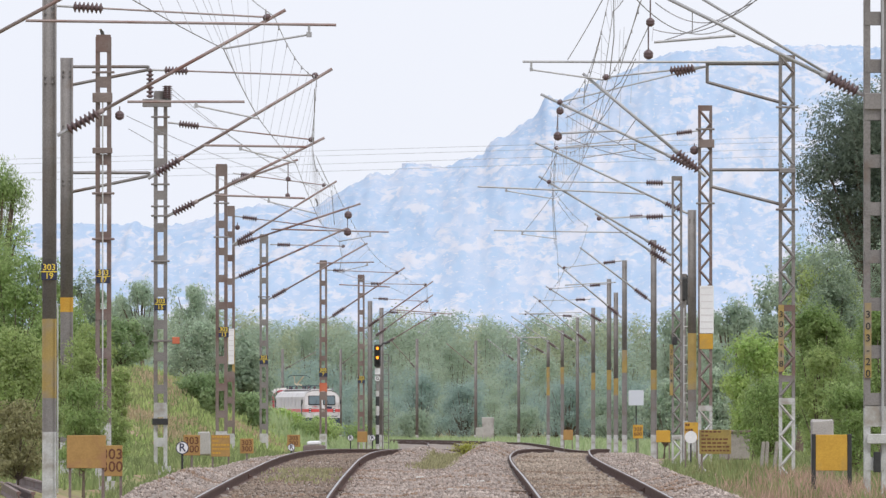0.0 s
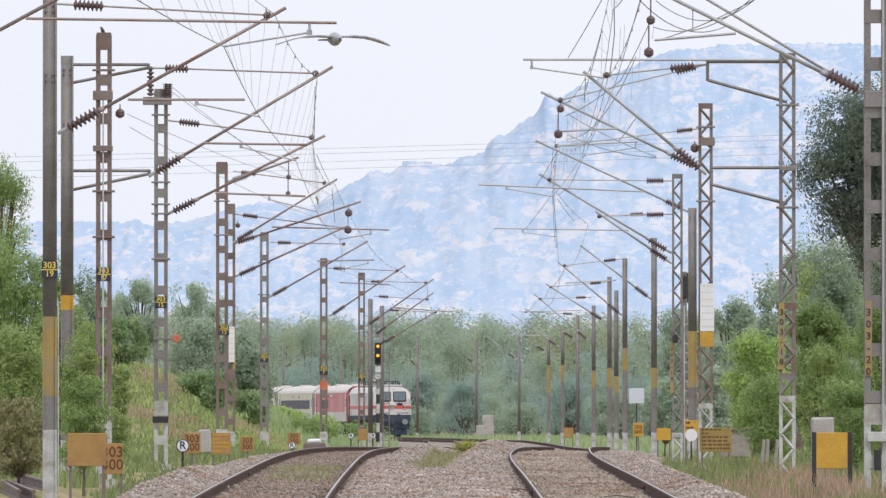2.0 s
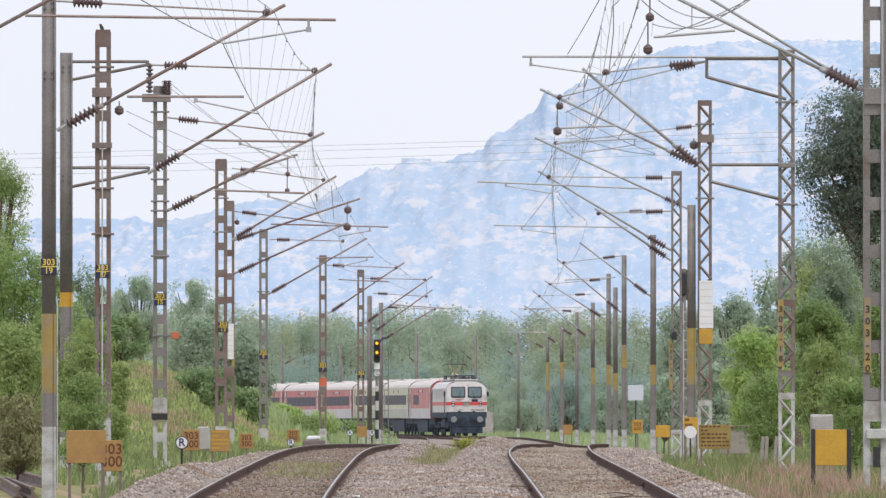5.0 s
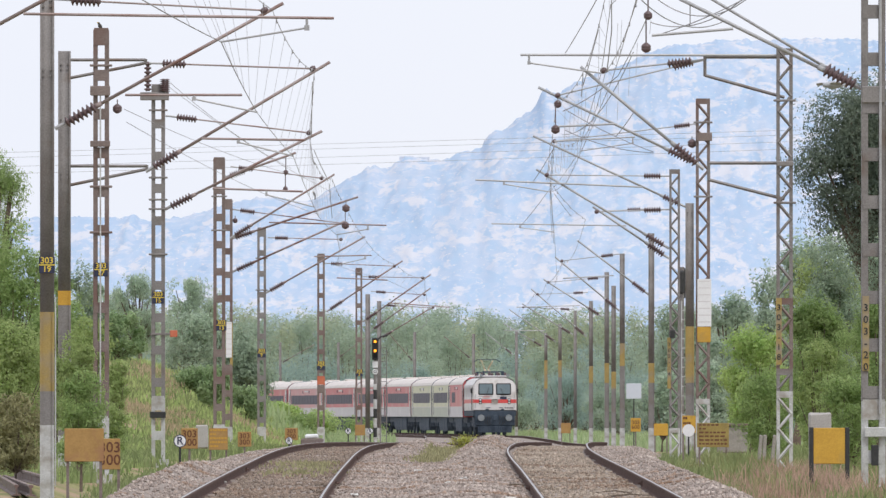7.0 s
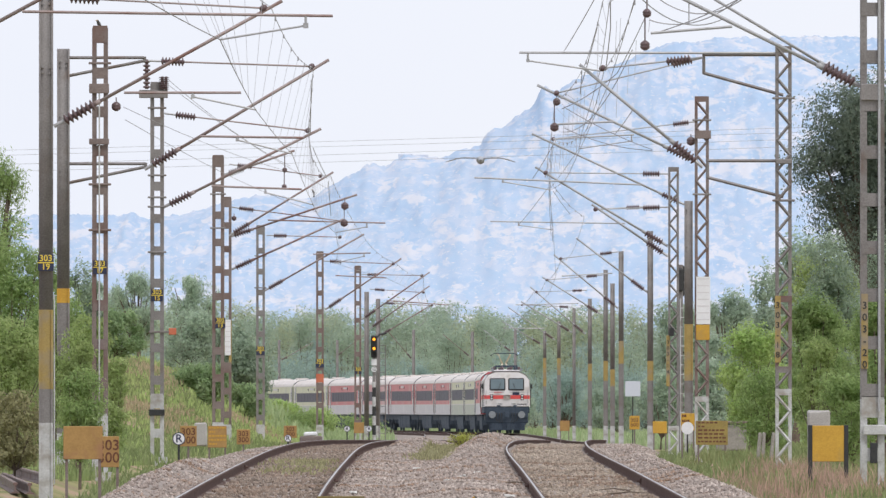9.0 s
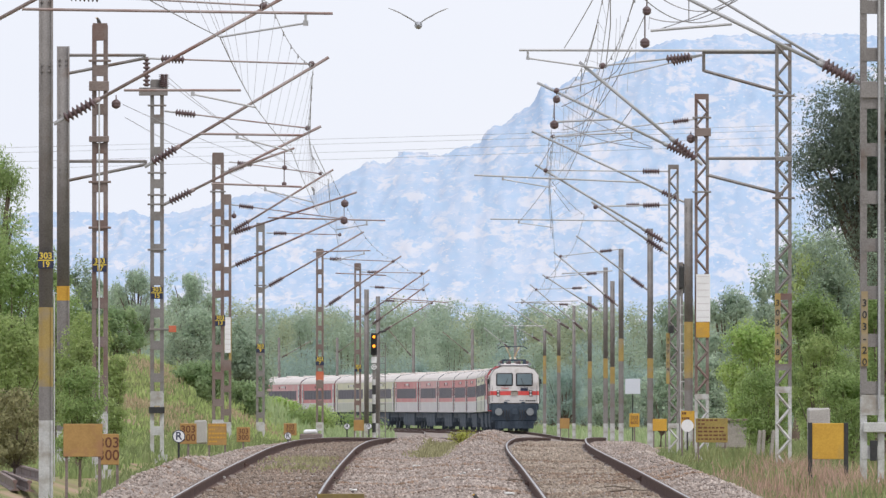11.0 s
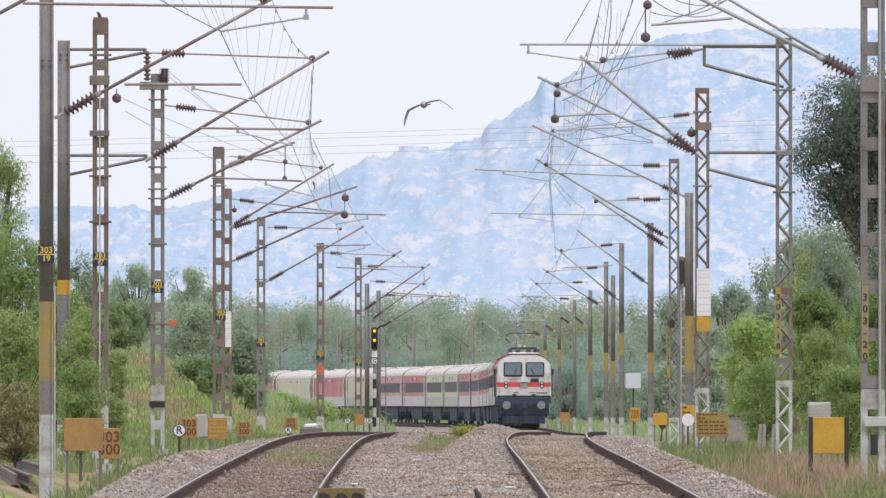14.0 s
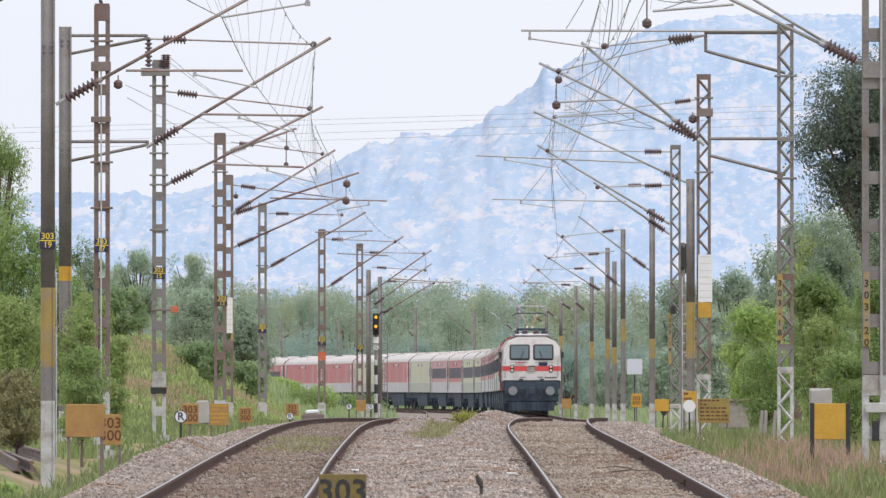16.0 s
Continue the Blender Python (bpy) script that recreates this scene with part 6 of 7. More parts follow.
def woody(name, category, label, x, y, z_top, width, mat, n, size, seed, clear=0.15, deep=0.7, lobes=22, group="", droop=0.3, slim=0.45, fat=1.0):
    """A bush or tree: trunk and limbs, and a crown of leaves in lobes."""
    rnd = random.Random(seed)
    g = ground_z(x, y)
    h = z_top - g
    t = root(name, label, category, (x, y, g - 0.05), group=group)
    z0 = h * clear
    spots, bm = [], bmesh.new()
    rt = min(0.17, 0.025 * h + 0.015) * (0.45 if category == "bush" else 1.0)
    lean = rnd.uniform(-0.1, 0.1) * width
    tube(bm, [(0, 0, -0.1), (lean * 0.4, 0, z0 * 0.7 + 0.2), (lean, 0, h * 0.55)], rt, 7, rt * 0.4)
    rz = (h - z0) / 2
    for k in range(lobes):
        a = 2.4 * k + rnd.uniform(-0.4, 0.4)
        q = rnd.random() ** 0.5
        lz = z0 + rz + rz * rnd.uniform(-0.8, 0.72)
        shrink = math.sqrt(max(0.08, 1 - ((lz - z0 - rz) / rz) ** 2))
        r = width * (rnd.uniform(0.1, 0.27) if category == "bush" else rnd.uniform(0.15, 0.29)) * fat
        px, py = math.cos(a) * (width * 0.56 - r) * q * shrink + lean, math.sin(a) * (width * 0.56 - r) * deep * q * shrink
        spots.append((px, py, lz, r, r * deep, min(r * rnd.uniform(0.7, 1.0) / fat, rz * 0.6)))
        tube(bm, [(lean * 0.5, 0, z0 * 0.8 + 0.1), (px * 0.5 + lean * 0.3, py * 0.5, (lz + z0) * 0.5), (px, py, lz)], rt * 0.5, 5, rt * 0.12)
    spots.append((lean, 0, h - rz * 0.4, width * 0.3, width * 0.3 * deep, rz * 0.38))
    spots.append((lean * 0.5, 0, z0 + rz * 0.9, width * 0.36, width * 0.36 * deep, rz * 0.75))
    part("trunk", bm, M["bark"], t)
    add_part("crown", leaf_cloud("crown", spots, n, size, M[mat], seed, droop, slim), t)
    return t


def tufts(name, spots, blades, tall, mat, seed, label, width=0.012, spread=0.12, floor=None):
    """Grass: tapering bent blades in tufts at (x, y)."""
    rnd = np.random.RandomState(seed)
    verts, faces = [], []
    for x, y in spots:
        g = (floor or ground_z)(x, y)
        top = tall * rnd.uniform(0.5, 1.25)
        for _ in range(blades):
            bx, by = x + rnd.normal() * spread, y + rnd.normal() * spread
            h = top * rnd.uniform(0.5, 1.1)
            a, bend = rnd.uniform(0, 6.28), rnd.uniform(0.1, 0.6) * h
            w = width * rnd.uniform(0.7, 1.5)
            k = len(verts)
            dx, dy = math.cos(a), math.sin(a)
            verts += [(bx - w, by, g - 0.03), (bx + w, by, g - 0.03), (bx + w * 0.7 + dx * bend * 0.35, by + dy * bend * 0.35, g + h * 0.6),
                      (bx - w * 0.7 + dx * bend * 0.35, by + dy * bend * 0.35, g + h * 0.6), (bx + dx * bend, by + dy * bend, g + h)]
            faces += [(k, k + 1, k + 2, k + 3), (k + 3, k + 2, k + 4)]
    me = bpy.data.meshes.new(name)
    me.from_pydata(verts, [], faces)
    me.materials.append(M[mat])
    return tagged(new(name, me), label, "grass", kind="stuff")


rnd = random.Random(11)


def strip(n, y0, y1, a, b, side, keep=lambda x, y: True):
    out = []
    while len(out) < n:
        y = y0 + (y1 - y0) * rnd.random() ** 1.15
        o = a + (b - a) * rnd.random() ** 1.3
        x = left_x(y) - o if side < 0 else right_x(y) + o
        if keep(x, y):
            out.append((x, y))
    return out


tufts("verge_grass", strip(5600, 150, 470, 2.5, 11, -1, lambda x, y: x > -5.7 or not 188 < y < 238), 7, 0.27, "grass", 1, "green and straw verge grass beside the bushes", 0.014)
tufts("verge_grass", strip(5000, 150, 470, 2.7, 10, 1), 7, 0.27, "grass", 2, "green and straw verge grass beside the boards", 0.014)
tufts("olive_grass", strip(900, 170, 300, 2.9, 7.5, 1), 11, 0.3, "olive_grass", 13, "olive and straw-coloured grass on the verge", 0.008, 0.2)
tufts("flowering_grass", strip(170, 195, 250, 2.9, 4.4, 1) + strip(90, 180, 262, 3.3, 7.5, 1), 15, 0.4, "dry_grass", 3, "dry pinkish flowering grass", 0.0065, 0.2)
def bare(x, y):
    """Dry, brown stretches of the bank."""
    return noise.noise((x * 0.55, y * 0.035, 2)) + 0.4 * noise.noise((x * 1.7, y * 0.1, 5)) > 0.2


tufts("bank_grass", strip(5200, 330, 640, 4.2, 15, -1, lambda x, y: not bare(x, y)), 9, 0.16, "bank_green", 4, "long green grass on the cutting bank", 0.018, 0.25)
tufts("bank_weeds", strip(1900, 330, 520, 4.2, 13, -1, bare), 9, 0.13, "bank_brown", 14, "dry brown weeds and bare soil on the cutting bank", 0.014, 0.22)
tufts("slope_grass", strip(3400, 205, 330, 4.2, 10, -1, lambda x, y: y > 242), 10, 0.17, "bank_green", 8, "tall green and yellow grass below the bushes", 0.011, 0.22)
tufts("meadow_grass", strip(5200, 560, 1240, 3.6, 45, 1) + strip(4200, 560, 1060, 3.6, 30, -1), 9, 0.62, "meadow", 5, "bright green meadow beyond the crest", 0.03, 0.45)
mid = []
while len(mid) < 330:
    y = rnd.uniform(272, 335)
    mid.append(((left_x(y) + right_x(y)) / 2 + rnd.gauss(-0.02, 0.17), y))
tufts("weeds", [(x, y) for x, y in mid], 9, 0.12, "weed", 6, "weeds growing in the ballast between the tracks", 0.012, 0.1, ballast_z)
tufts("weeds", [(left_x(y) + rnd.gauss(0.1, 0.3), y) for y in (rnd.uniform(225, 262) for _ in range(110))], 7, 0.1, "weed", 7, "low weeds between the rails", 0.012, 0.1, ballast_z)

# left side of the line
woody("slender_tree", "tree", "slender tree with fine drooping leaves above the bushes", -10.90, 330, 7.17, 1.83, "leaf", 14647, 0.0451, 101, clear=0.45, droop=0.9, slim=0.28)
woody("bush", "bush", "dense green bush beside the line", -9.36, 300, 5.07, 2.38, "leaf", 21262, 0.0398, 102)
woody("bush", "bush", "green leafy bush behind the masts", -8.15, 285, 3.41, 1.84, "leaf", 17718, 0.0371, 103)
woody("bush", "bush", "dusty olive bush behind the masts", -7.11, 268, 3.02, 1.28, "leaf_dull", 14175, 0.0318, 104, deep=0.5)
woody("bush", "bush", "dusty green bush at the edge of the verge", -7.93, 245, 2.73, 1.58, "leaf_dull", 16537, 0.0345, 105)
woody("bush", "bush", "low dusty shrub at the edge of the verge", -7.16, 228, 1.32, 1.33, "weed", 9922, 0.0318, 106)
woody("bush", "bush", "low dry shrub by the rail stack", -6.83, 200, 0.76, 0.92, "weed", 6142, 0.0265, 107)
woody("bush", "bush", "dark green bush behind the masts", -9.14, 350, 4.56, 1.39, "leaf_dark", 10631, 0.0477, 108)
# the leaf_mid trees are paled by haze in their leaf colour
woody("tree", "tree", "grey-green feathery tree behind the bank", -12.40, 560, 5.96, 2.22, "leaf_mid", 11566, 0.0674, 109, clear=0.25, lobes=34, fat=0.62, slim=0.28, droop=0.8)
woody("tree", "tree", "grey-green feathery tree behind the bank", -10.73, 580, 5.88, 2.66, "leaf_mid", 13494, 0.0674, 110, clear=0.25, lobes=34, fat=0.62, slim=0.28, droop=0.8)
woody("tree", "tree", "grey-green tree behind the bank", -14.60, 600, 5.48, 2.50, "leaf_mid", 11566, 0.0674, 111, clear=0.2, lobes=34, fat=0.62, slim=0.28, droop=0.8)
woody("tree", "tree", "grey-green tree on the bank", -9.57, 520, 4.09, 2.49, "leaf_mid", 15422, 0.0537, 112)
woody("tree", "tree", "dark green tree where the train appears", -8.49, 560, 3.70, 2.80, "leaf_dark", 9826, 0.0811, 113)
woody("tree", "tree", "dark green bushy tree where the train appears", -8.35, 600, 2.85, 2.50, "leaf_dark", 7938, 0.0749, 114)
woody("bush", "bush", "green bush on the bank", -8.30, 470, 1.88, 2.35, "leaf_bank", 7938, 0.0624, 115)
woody("bush", "bush", "green bush on the bank", -7.51, 520, 1.27, 1.84, "leaf_bank", 6048, 0.0624, 116)
woody("bush", "bush", "bright green scrub in front of the curve", -7.77, 640, 0.36, 2.80, "leaf_lime", 6048, 0.0686, 117)
woody("bush", "bush", "bright green scrub in front of the curve", -6.39, 700, -0.22, 2.62, "leaf_lime", 4912, 0.0686, 118)
woody("bush", "bush", "low green scrub in front of the curve", -6.22, 600, -0.07, 3.25, "leaf", 4912, 0.0624, 119)
woody("bush", "bush", "low green scrub in front of the curve", -4.56, 760, -0.81, 3.17, "leaf", 3402, 0.0624, 120)
woody("bush", "bush", "bright green bush beside the line", -10.13, 310, 4.86, 1.55, "leaf", 14175, 0.0398, 121)
woody("bush", "bush", "green bush on the slope", -8.96, 312, 4.43, 1.43, "leaf", 15356, 0.0371, 122)
woody("bush", "bush", "dusty olive bush behind the masts", -6.66, 250, 2.45, 0.94, "leaf_dull", 10631, 0.0292, 123, deep=0.5)
woody("bush", "bush", "dusty olive bush on the slope", -7.43, 255, 2.15, 1.17, "leaf_dull", 12993, 0.0292, 124, deep=0.5)
woody("bush", "bush", "green bush on the bank", -10.37, 430, 3.64, 1.97, "leaf_bank", 9450, 0.0562, 125)
woody("bush", "bush", "dry olive bush at the foot of the bank", -7.96, 330, 2.05, 0.96, "leaf_dull", 8268, 0.0318, 126)
woody("tree", "tree", "grey-green tree behind the bank", -16.24, 640, 6.28, 2.93, "leaf_mid", 13494, 0.0674, 127, clear=0.1, lobes=34, fat=0.62, slim=0.28, droop=0.8)
woody("tree", "tree", "dark green tree where the train appears", -8.08, 540, 3.06, 2.02, "leaf_dark", 8694, 0.0749, 128)
woody("bush", "bush", "low green bush behind the boards", -6.26, 236, 1.76, 1.13, "leaf", 9922, 0.0292, 129, deep=0.5)
woody("bush", "bush", "low olive bush at the foot of the bank", -7.36, 300, 1.00, 1.12, "leaf_dull", 7087, 0.0292, 130, deep=0.5)
woody("weed_plant", "plant", "broad-leaved green weed on the verge", -5.92, 186, -0.23, 0.39, "leaf_lime", 260, 0.08, 131, clear=0.02)
woody("yellow_weed", "plant", "low yellow-green weed on the ballast heap", 0.55, 322, 0.17, 0.8, "leaf_gold", 1485, 0.0234, 132, clear=0.6)
# right side of the line
woody("bush", "bush", "dusty green bush behind the masts", 7.55, 272, 3.26, 1.59, "leaf", 21262, 0.0318, 133, deep=0.4)
woody("bush", "bush", "dusty green bush behind the masts", 8.47, 262, 3.25, 1.75, "leaf", 22443, 0.0318, 134, deep=0.4)
woody("bush", "bush", "dusty green bush behind the masts", 7.27, 262, 2.38, 1.09, "leaf_dull", 11812, 0.0318, 135, deep=0.5)
woody("bush", "bush", "green bush behind the wall", 9.89, 300, 3.00, 1.62, "leaf", 16537, 0.0371, 136)
woody("tree", "tree", "grey-green tree behind the bushes", 11.60, 400, 5.66, 2.67, "leaf_dull", 11340, 0.0624, 137, clear=0.1)
# leaf_far here: distance haze comes from the leaf colour
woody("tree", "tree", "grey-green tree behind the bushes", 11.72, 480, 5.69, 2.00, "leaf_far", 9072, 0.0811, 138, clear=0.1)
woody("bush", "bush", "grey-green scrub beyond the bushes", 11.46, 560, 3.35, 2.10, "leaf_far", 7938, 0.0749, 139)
woody("large_tree", "tree", "tall dense dark green tree behind the wall", 10.83, 345, 9.12, 4.38, "leaf_deep", 78000, 0.044, 140, clear=0.48, lobes=44, fat=1.05)
woody("tree", "tree", "dark grey-green tree in front of the tall tree", 9.29, 325, 5.23, 1.90, "leaf_dark", 21262, 0.0398, 141, clear=0.1)
woody("tree", "tree", "dark grey-green tree in front of the tall tree", 11.08, 330, 5.42, 2.48, "leaf_dark", 21262, 0.0398, 142, clear=0.1)
woody("tree", "tree", "grey-green tree behind the bushes", 11.52, 440, 6.44, 2.48, "leaf_mid", 9826, 0.0749, 143, clear=0.15)
woody("tree", "tree", "grey-green tree behind the bushes", 13.37, 430, 6.78, 3.23, "leaf_mid", 12096, 0.0749, 144, clear=0.15)
woody("bush", "bush", "dense bright green bush beside the line", 7.29, 320, 2.86, 1.84, "leaf_lime", 20081, 0.0398, 145)
woody("bush", "bush", "dense green bush behind the masts", 8.00, 285, 3.11, 1.72, "leaf", 22443, 0.0371, 146)
woody("bush", "bush", "dense green bush behind the masts", 8.84, 270, 3.14, 1.80, "leaf", 18900, 0.0371, 147)
woody("bush", "bush", "green bush behind the masts", 7.20, 300, 1.82, 1.50, "leaf", 11812, 0.0318, 148)
woody("bush", "bush", "green bush hanging over the wall", 7.82, 255, 1.72, 1.70, "leaf", 11812, 0.0318, 149, deep=0.5)
woody("bush", "bush", "grey-green bush beside the line", 8.29, 420, 2.19, 1.49, "leaf_mid", 6804, 0.0562, 150)
woody("bush", "bush", "green bush beside the line", 9.12, 560, 1.83, 2.57, "leaf_mid", 6804, 0.0686, 151)
# from here back the leaf_far tones carry the haze as colour
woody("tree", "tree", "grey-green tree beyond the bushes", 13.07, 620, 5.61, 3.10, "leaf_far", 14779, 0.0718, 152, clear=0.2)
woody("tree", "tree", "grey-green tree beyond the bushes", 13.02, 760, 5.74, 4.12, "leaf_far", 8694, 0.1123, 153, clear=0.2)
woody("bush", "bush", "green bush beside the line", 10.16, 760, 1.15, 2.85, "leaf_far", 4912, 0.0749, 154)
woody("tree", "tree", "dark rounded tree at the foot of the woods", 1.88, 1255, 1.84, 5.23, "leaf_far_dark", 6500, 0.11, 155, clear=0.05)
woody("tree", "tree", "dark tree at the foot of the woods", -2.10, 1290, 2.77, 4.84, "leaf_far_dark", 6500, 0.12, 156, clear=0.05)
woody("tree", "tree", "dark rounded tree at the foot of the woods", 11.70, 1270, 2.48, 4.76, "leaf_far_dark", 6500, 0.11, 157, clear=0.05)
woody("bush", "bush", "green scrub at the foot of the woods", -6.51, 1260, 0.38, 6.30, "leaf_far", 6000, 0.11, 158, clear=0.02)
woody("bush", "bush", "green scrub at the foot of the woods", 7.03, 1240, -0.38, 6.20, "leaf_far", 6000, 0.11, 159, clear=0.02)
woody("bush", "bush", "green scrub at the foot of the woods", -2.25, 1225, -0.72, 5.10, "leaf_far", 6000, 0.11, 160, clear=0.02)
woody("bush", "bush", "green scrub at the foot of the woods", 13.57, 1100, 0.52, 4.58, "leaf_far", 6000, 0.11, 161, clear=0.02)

# litter and twigs on the ballast
for k, (x, y, s) in enumerate(((0.35, 205, 0.06), (0.1, 198, 0.04), (0.62, 222, 0.05), (-0.4, 240, 0.06), (-3.4, 210, 0.07), (0.9, 176, 0.06), (-1.2, 188, 0.05))):
    b = root("litter", "crumpled pale plastic scrap on the ballast", "litter", (x, y, ballast_z(x, y) + 0.03), group="scraps on the ballast")
    bm = box(bmesh.new(), -s, s, -s * 0.5, s * 0.5, 0, s * 0.3)
    bmesh.ops.subdivide_edges(bm, edges=bm.edges[:], cuts=2)
    for v in bm.verts:
        v.co += Vector((noise.noise(v.co * 20 + Vector((k, 0, 0))), noise.noise(v.co * 20), noise.noise(v.co * 25 + Vector((0, k, 3))))) * s * 0.5
    part("scrap", bm, M["litter"], b)
for k, (x, y, l, a) in enumerate(((2.6, 186, 0.3, 0.2), (2.45, 190, 0.22, 2.9), (1.1, 200, 0.2, 0.4), (-1.6, 200, 0.22, 1.0))):
    b = root("twig", "dry brown twig lying on the ballast", "twig", (x, y, ballast_z(x, y) + 0.04), group="scraps on the ballast")
    part("stick", tube(bmesh.new(), [(-l * math.cos(a), -l * math.sin(a), 0), (0, 0, 0.03), (l * math.cos(a), l * math.sin(a), 0.01)], 0.014, 5, 0.006), M["bark"], b)

# far woods: a few grown shapes, repeated; distance haze is painted into their leaves
shapes = []
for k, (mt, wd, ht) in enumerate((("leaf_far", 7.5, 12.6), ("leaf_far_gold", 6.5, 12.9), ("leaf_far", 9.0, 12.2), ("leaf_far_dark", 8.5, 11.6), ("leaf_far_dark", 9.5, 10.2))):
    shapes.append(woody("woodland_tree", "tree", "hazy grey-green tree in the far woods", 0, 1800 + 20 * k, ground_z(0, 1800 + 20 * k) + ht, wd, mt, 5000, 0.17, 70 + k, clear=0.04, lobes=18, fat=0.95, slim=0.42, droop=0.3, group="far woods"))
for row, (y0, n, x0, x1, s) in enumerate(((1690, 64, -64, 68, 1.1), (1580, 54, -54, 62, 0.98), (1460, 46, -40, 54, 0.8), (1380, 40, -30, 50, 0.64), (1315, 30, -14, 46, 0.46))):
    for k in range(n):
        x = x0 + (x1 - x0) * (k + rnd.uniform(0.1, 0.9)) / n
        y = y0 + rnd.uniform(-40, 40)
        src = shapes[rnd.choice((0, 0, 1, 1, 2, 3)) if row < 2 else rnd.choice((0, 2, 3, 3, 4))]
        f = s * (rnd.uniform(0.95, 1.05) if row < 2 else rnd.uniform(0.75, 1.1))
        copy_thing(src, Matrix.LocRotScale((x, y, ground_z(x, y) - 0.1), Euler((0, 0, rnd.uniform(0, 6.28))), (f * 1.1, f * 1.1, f)))


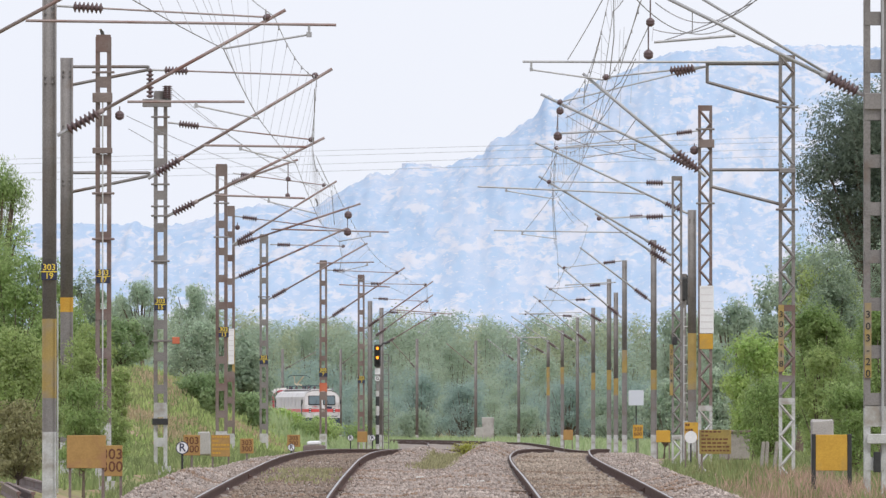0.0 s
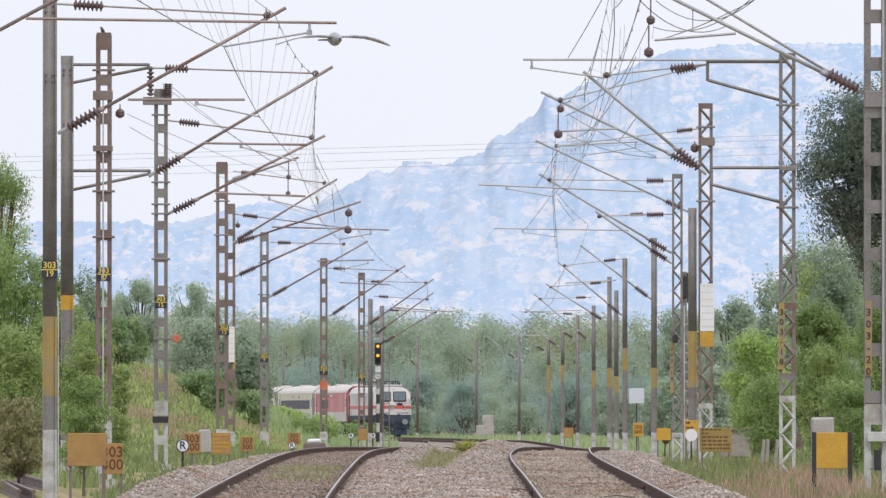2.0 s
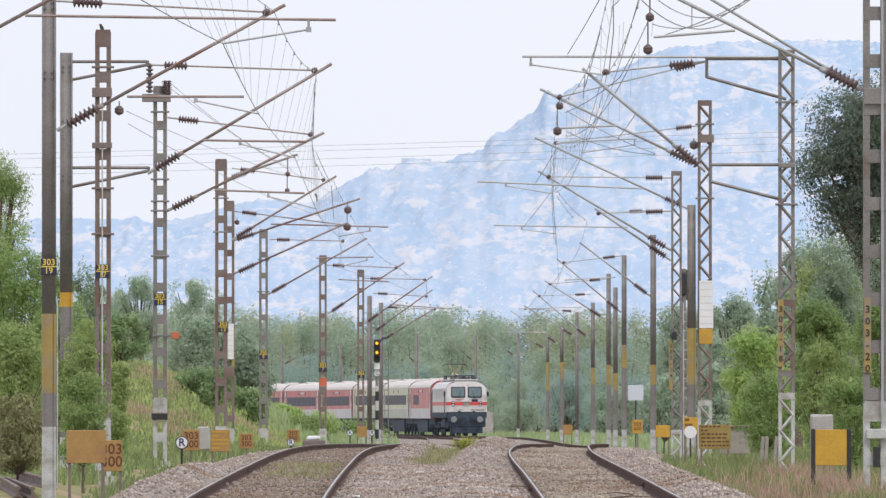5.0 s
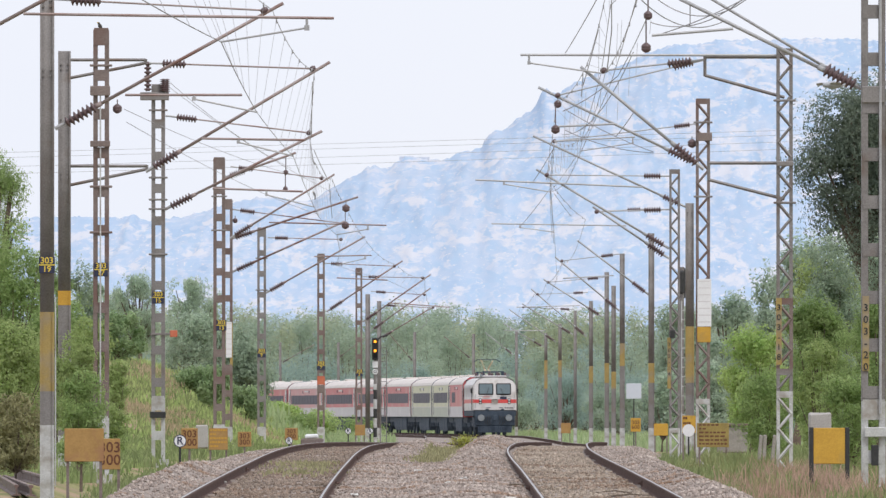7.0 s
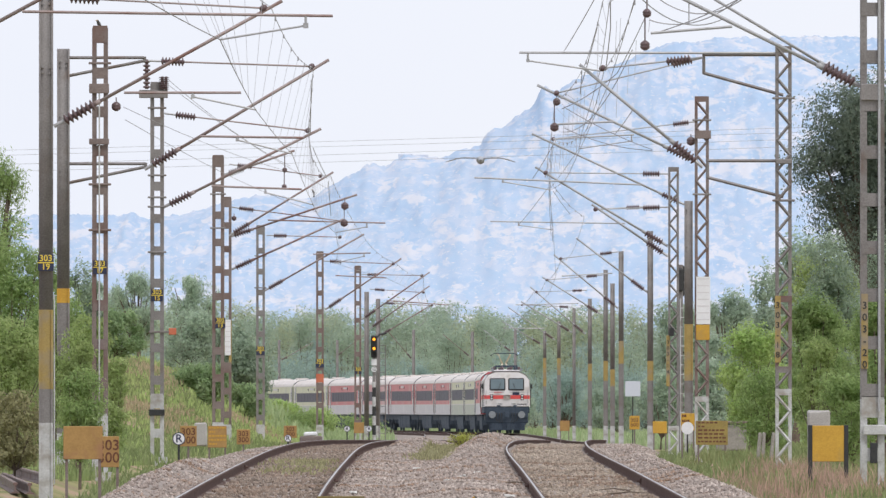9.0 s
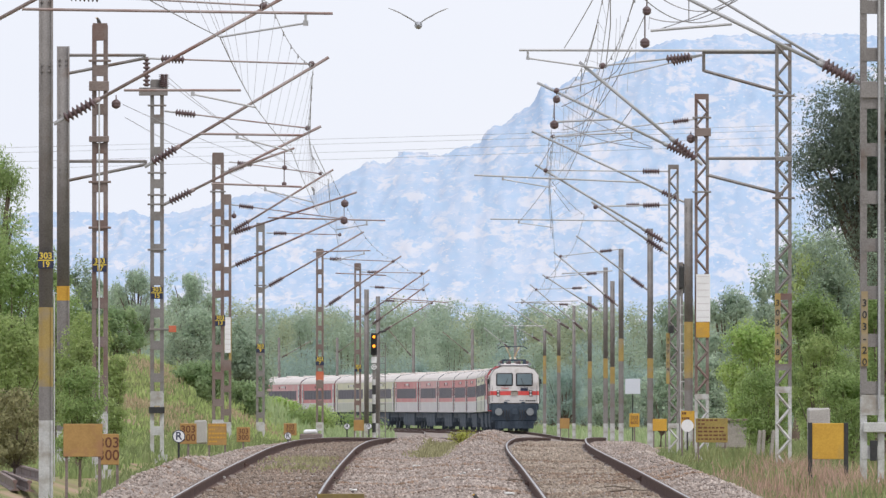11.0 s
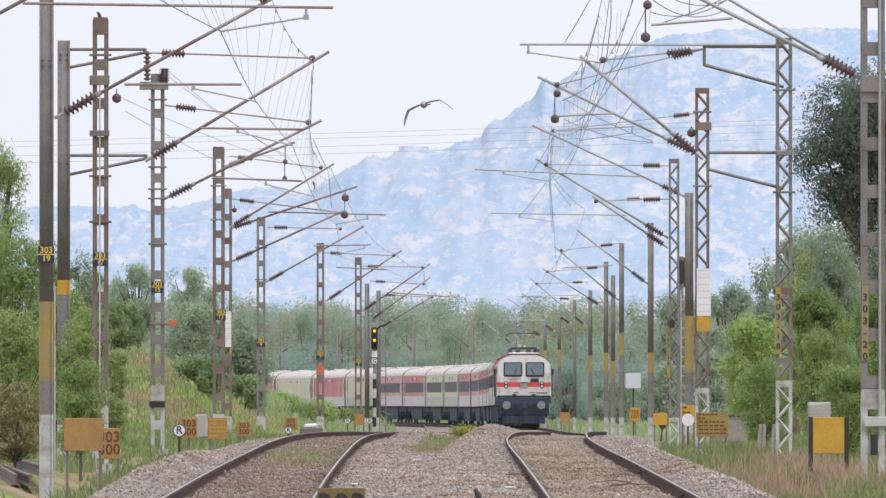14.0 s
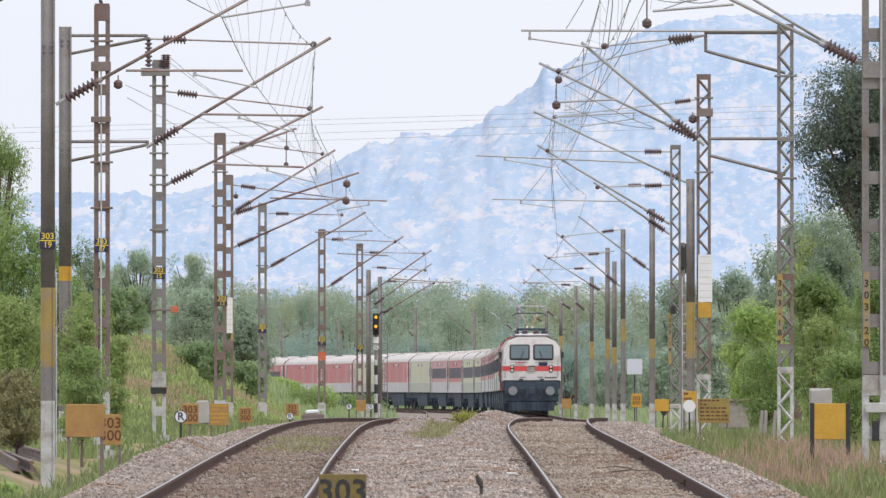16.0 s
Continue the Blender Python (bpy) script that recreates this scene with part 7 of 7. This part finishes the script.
def motions():
    train_motion()
    fly(kite, kite_wings, [
        (0, -1.99, 135.0, 6.02, 25, 0, 0, 0),
        (1.2, -1.74, 136.1, 5.53, 25, 20, 0, 0),
        (1.4, -1.64, 136.3, 5.36, 25, -10, -10, 0),
        (1.5, -1.59, 136.4, 5.29, 22, 15, -8, 0),
        (1.6, -1.46, 136.5, 5.23, 20, -15, -35, 0),
        (1.7, -1.35, 136.6, 5.13, 20, 40, 0, 0),
        (1.8, -1.24, 136.7, 5.10, 20, -20, -15, 0),
        (1.9, -1.18, 136.8, 5.05, 18, 25, -20, 3),
        (2.0, -1.10, 136.9, 4.98, 15, -2, -8, 0),
        (2.1, -1.05, 137.0, 4.99, 15, 10, -50, 0),
        (2.2, -0.99, 137.1, 4.96, 15, 14, 5, 0),
        (2.3, -0.94, 137.2, 4.99, 15, -22, -40, 0),
        (2.4, -0.85, 137.2, 4.96, 15, 36, 5, -4),
        (2.5, -0.76, 137.3, 5.02, 15, -20, -22, -4),
        (2.6, -0.65, 137.4, 5.04, 15, 32, -30, 0),
        (2.7, -0.54, 137.5, 5.05, 15, 0, -10, 0),
        (2.8, -0.42, 137.6, 5.11, 15, 8, -55, 0),
        (2.9, -0.31, 137.7, 5.14, 15, 13, 5, 0),
        (3.0, -0.19, 137.8, 5.22, 15, -15, -25, 3),
        (3.1, -0.11, 137.9, 5.30, 15, 35, 0, 0),
        (3.2, -0.01, 138.0, 5.39, 15, -25, -20, 0),
        (3.35, 0.13, 138.1, 5.45, 15, 20, -10, 0),
        (3.5, 0.28, 138.3, 5.67, 15, -30, -25, 0),
        (3.8, 0.83, 138.6, 5.52, 20, 10, 0, 0),
        (4.2, 1.31, 138.9, 5.76, 20, 0, 0, 0),
        (6, 3.04, 140.6, 7.20, 20, 0, 0, 0),
        (16, 4.49, 150.0, 8.55, 20, 0, 0, 0),
    ])
    fly(crow, crow_wings, [
        (0, 14.48, 215.0, 7.07, -60, 0, 0, 0),
        (7.5, 5.27, 243.1, 6.63, -60, 0, 0, 0),
        (7.8, 3.46, 244.2, 6.19, -50, -10, -10, 0),
        (8.0, 2.76, 245.0, 5.99, -40, 5, 0, 0),
        (8.1, 2.59, 245.4, 5.97, -38, -10, -25, 0),
        (8.2, 2.46, 245.8, 5.90, -35, 30, 0, 0),
        (8.3, 2.27, 246.1, 5.87, -30, -8, -10, 5),
        (8.4, 2.09, 246.5, 5.85, -25, 20, -20, 0),
        (8.5, 1.92, 246.9, 5.78, -20, 8, -3, 0),
        (8.6, 1.73, 247.2, 5.70, -20, -10, -45, 12),
        (8.7, 1.50, 247.6, 5.56, -15, 40, 5, 0),
        (8.8, 1.28, 248.0, 5.50, -10, -10, -12, 0),
        (8.9, 0.99, 248.4, 5.45, -10, 25, -25, 0),
        (9.0, 0.75, 248.8, 5.45, 0, 2, -10, 0),
        (9.1, 0.50, 249.1, 5.46, 0, 12, -45, 0),
        (9.2, 0.28, 249.5, 5.47, 0, 5, 3, 0),
        (9.4, 0.12, 250.2, 5.71, 0, -20, -40, 0),
        (9.6, 0.02, 251.0, 5.98, 0, 30, 0, 0),
        (9.8, -0.06, 251.8, 6.28, 0, -20, -30, 0),
        (10.0, -0.14, 252.5, 6.58, 0, 30, 0, 0),
        (10.25, -0.22, 253.4, 6.96, 0, -20, -30, 0),
        (10.5, -0.29, 254.4, 7.35, 0, 25, 0, 0),
        (10.75, -0.35, 255.3, 7.73, 0, -20, -30, 0),
        (11.0, -0.40, 256.2, 8.07, 0, 30, 0, 0),
        (11.3, -0.47, 257.4, 8.42, 0, -20, -50, 0),
        (11.4, -0.50, 257.8, 8.46, 0, 20, -15, 0),
        (11.5, -0.54, 258.1, 8.47, 0, -20, -32, 0),
        (11.6, -0.55, 258.5, 8.45, 0, 36, 0, 0),
        (11.7, -0.58, 258.9, 8.41, 0, -14, -14, 0),
        (11.8, -0.63, 259.2, 8.34, 0, 25, -25, 0),
        (11.9, -0.67, 259.6, 8.23, 0, 3, -8, 0),
        (12.0, -0.71, 260.0, 8.18, 0, 12, -52, 0),
        (12.1, -0.78, 260.4, 8.09, 0, 3, 4, 0),
        (12.2, -0.82, 260.8, 8.09, 0, 2, -72, 0),
        (12.3, -0.86, 261.1, 7.97, 0, 16, 10, 0),
        (12.4, -0.88, 261.5, 7.95, 0, -18, -58, 0),
        (12.5, -0.91, 261.9, 7.87, 0, 40, 4, 0),
        (12.6, -0.93, 262.2, 7.84, 0, -30, -20, 0),
        (12.7, -0.91, 262.6, 7.76, 0, 38, 0, 0),
        (12.8, -0.91, 263.0, 7.64, 0, -12, -12, 0),
        (12.9, -0.87, 263.4, 7.59, 0, 26, -22, 0),
        (13.0, -0.83, 263.8, 7.52, 0, 5, -12, -3),
        (13.1, -0.78, 264.1, 7.45, 0, 12, -55, 0),
        (13.2, -0.73, 264.5, 7.36, 0, 8, 3, -5),
        (13.3, -0.66, 264.9, 7.28, 0, -5, -68, 0),
        (13.4, -0.58, 265.2, 7.11, 0, 38, 4, 0),
        (13.5, -0.51, 265.6, 7.05, 0, -32, -20, 0),
        (13.6, -0.42, 266.0, 6.91, 0, 40, 0, 0),
        (13.7, -0.33, 266.4, 6.80, 0, -2, -12, 6),
        (13.8, -0.31, 266.8, 6.74, 0, 18, -20, 8),
        (13.9, -0.26, 267.1, 6.65, -5, 0, -5, 12),
        (14.0, -0.32, 267.5, 6.68, -10, -8, -40, 18),
        (14.1, -0.36, 267.9, 6.57, -15, 22, 0, 20),
        (14.2, -0.46, 268.2, 6.52, -20, -25, -35, 26),
        (14.3, -0.69, 268.6, 6.45, -25, 34, 0, 30),
        (14.4, -0.94, 269.0, 6.32, -35, -28, -15, 32),
        (14.5, -1.31, 269.4, 6.23, -42, 36, 0, 30),
        (14.6, -1.73, 269.8, 6.11, -50, -22, -10, 30),
        (14.7, -2.25, 270.1, 6.04, -58, 25, -10, 24),
        (14.8, -2.83, 270.5, 5.91, -66, -5, -10, 15),
        (14.9, -3.49, 270.9, 5.96, -72, 12, -10, 8),
        (15.0, -4.11, 271.2, 5.91, -75, -20, -10, 0),
        (15.1, -4.91, 271.6, 5.95, -75, 10, 0, 0),
        (15.3, -6.32, 272.4, 5.95, -75, -40, 0, 0),
        (15.5, -7.93, 273.1, 6.11, -75, -10, 0, 0),
        (15.6, -8.70, 273.5, 6.34, -75, 40, 0, 0),
        (15.7, -9.60, 273.9, 6.42, -75, 20, 0, 0),
        (16.0, -12.39, 275.0, 6.61, -75, 0, 0, 0),
    ])


motions()
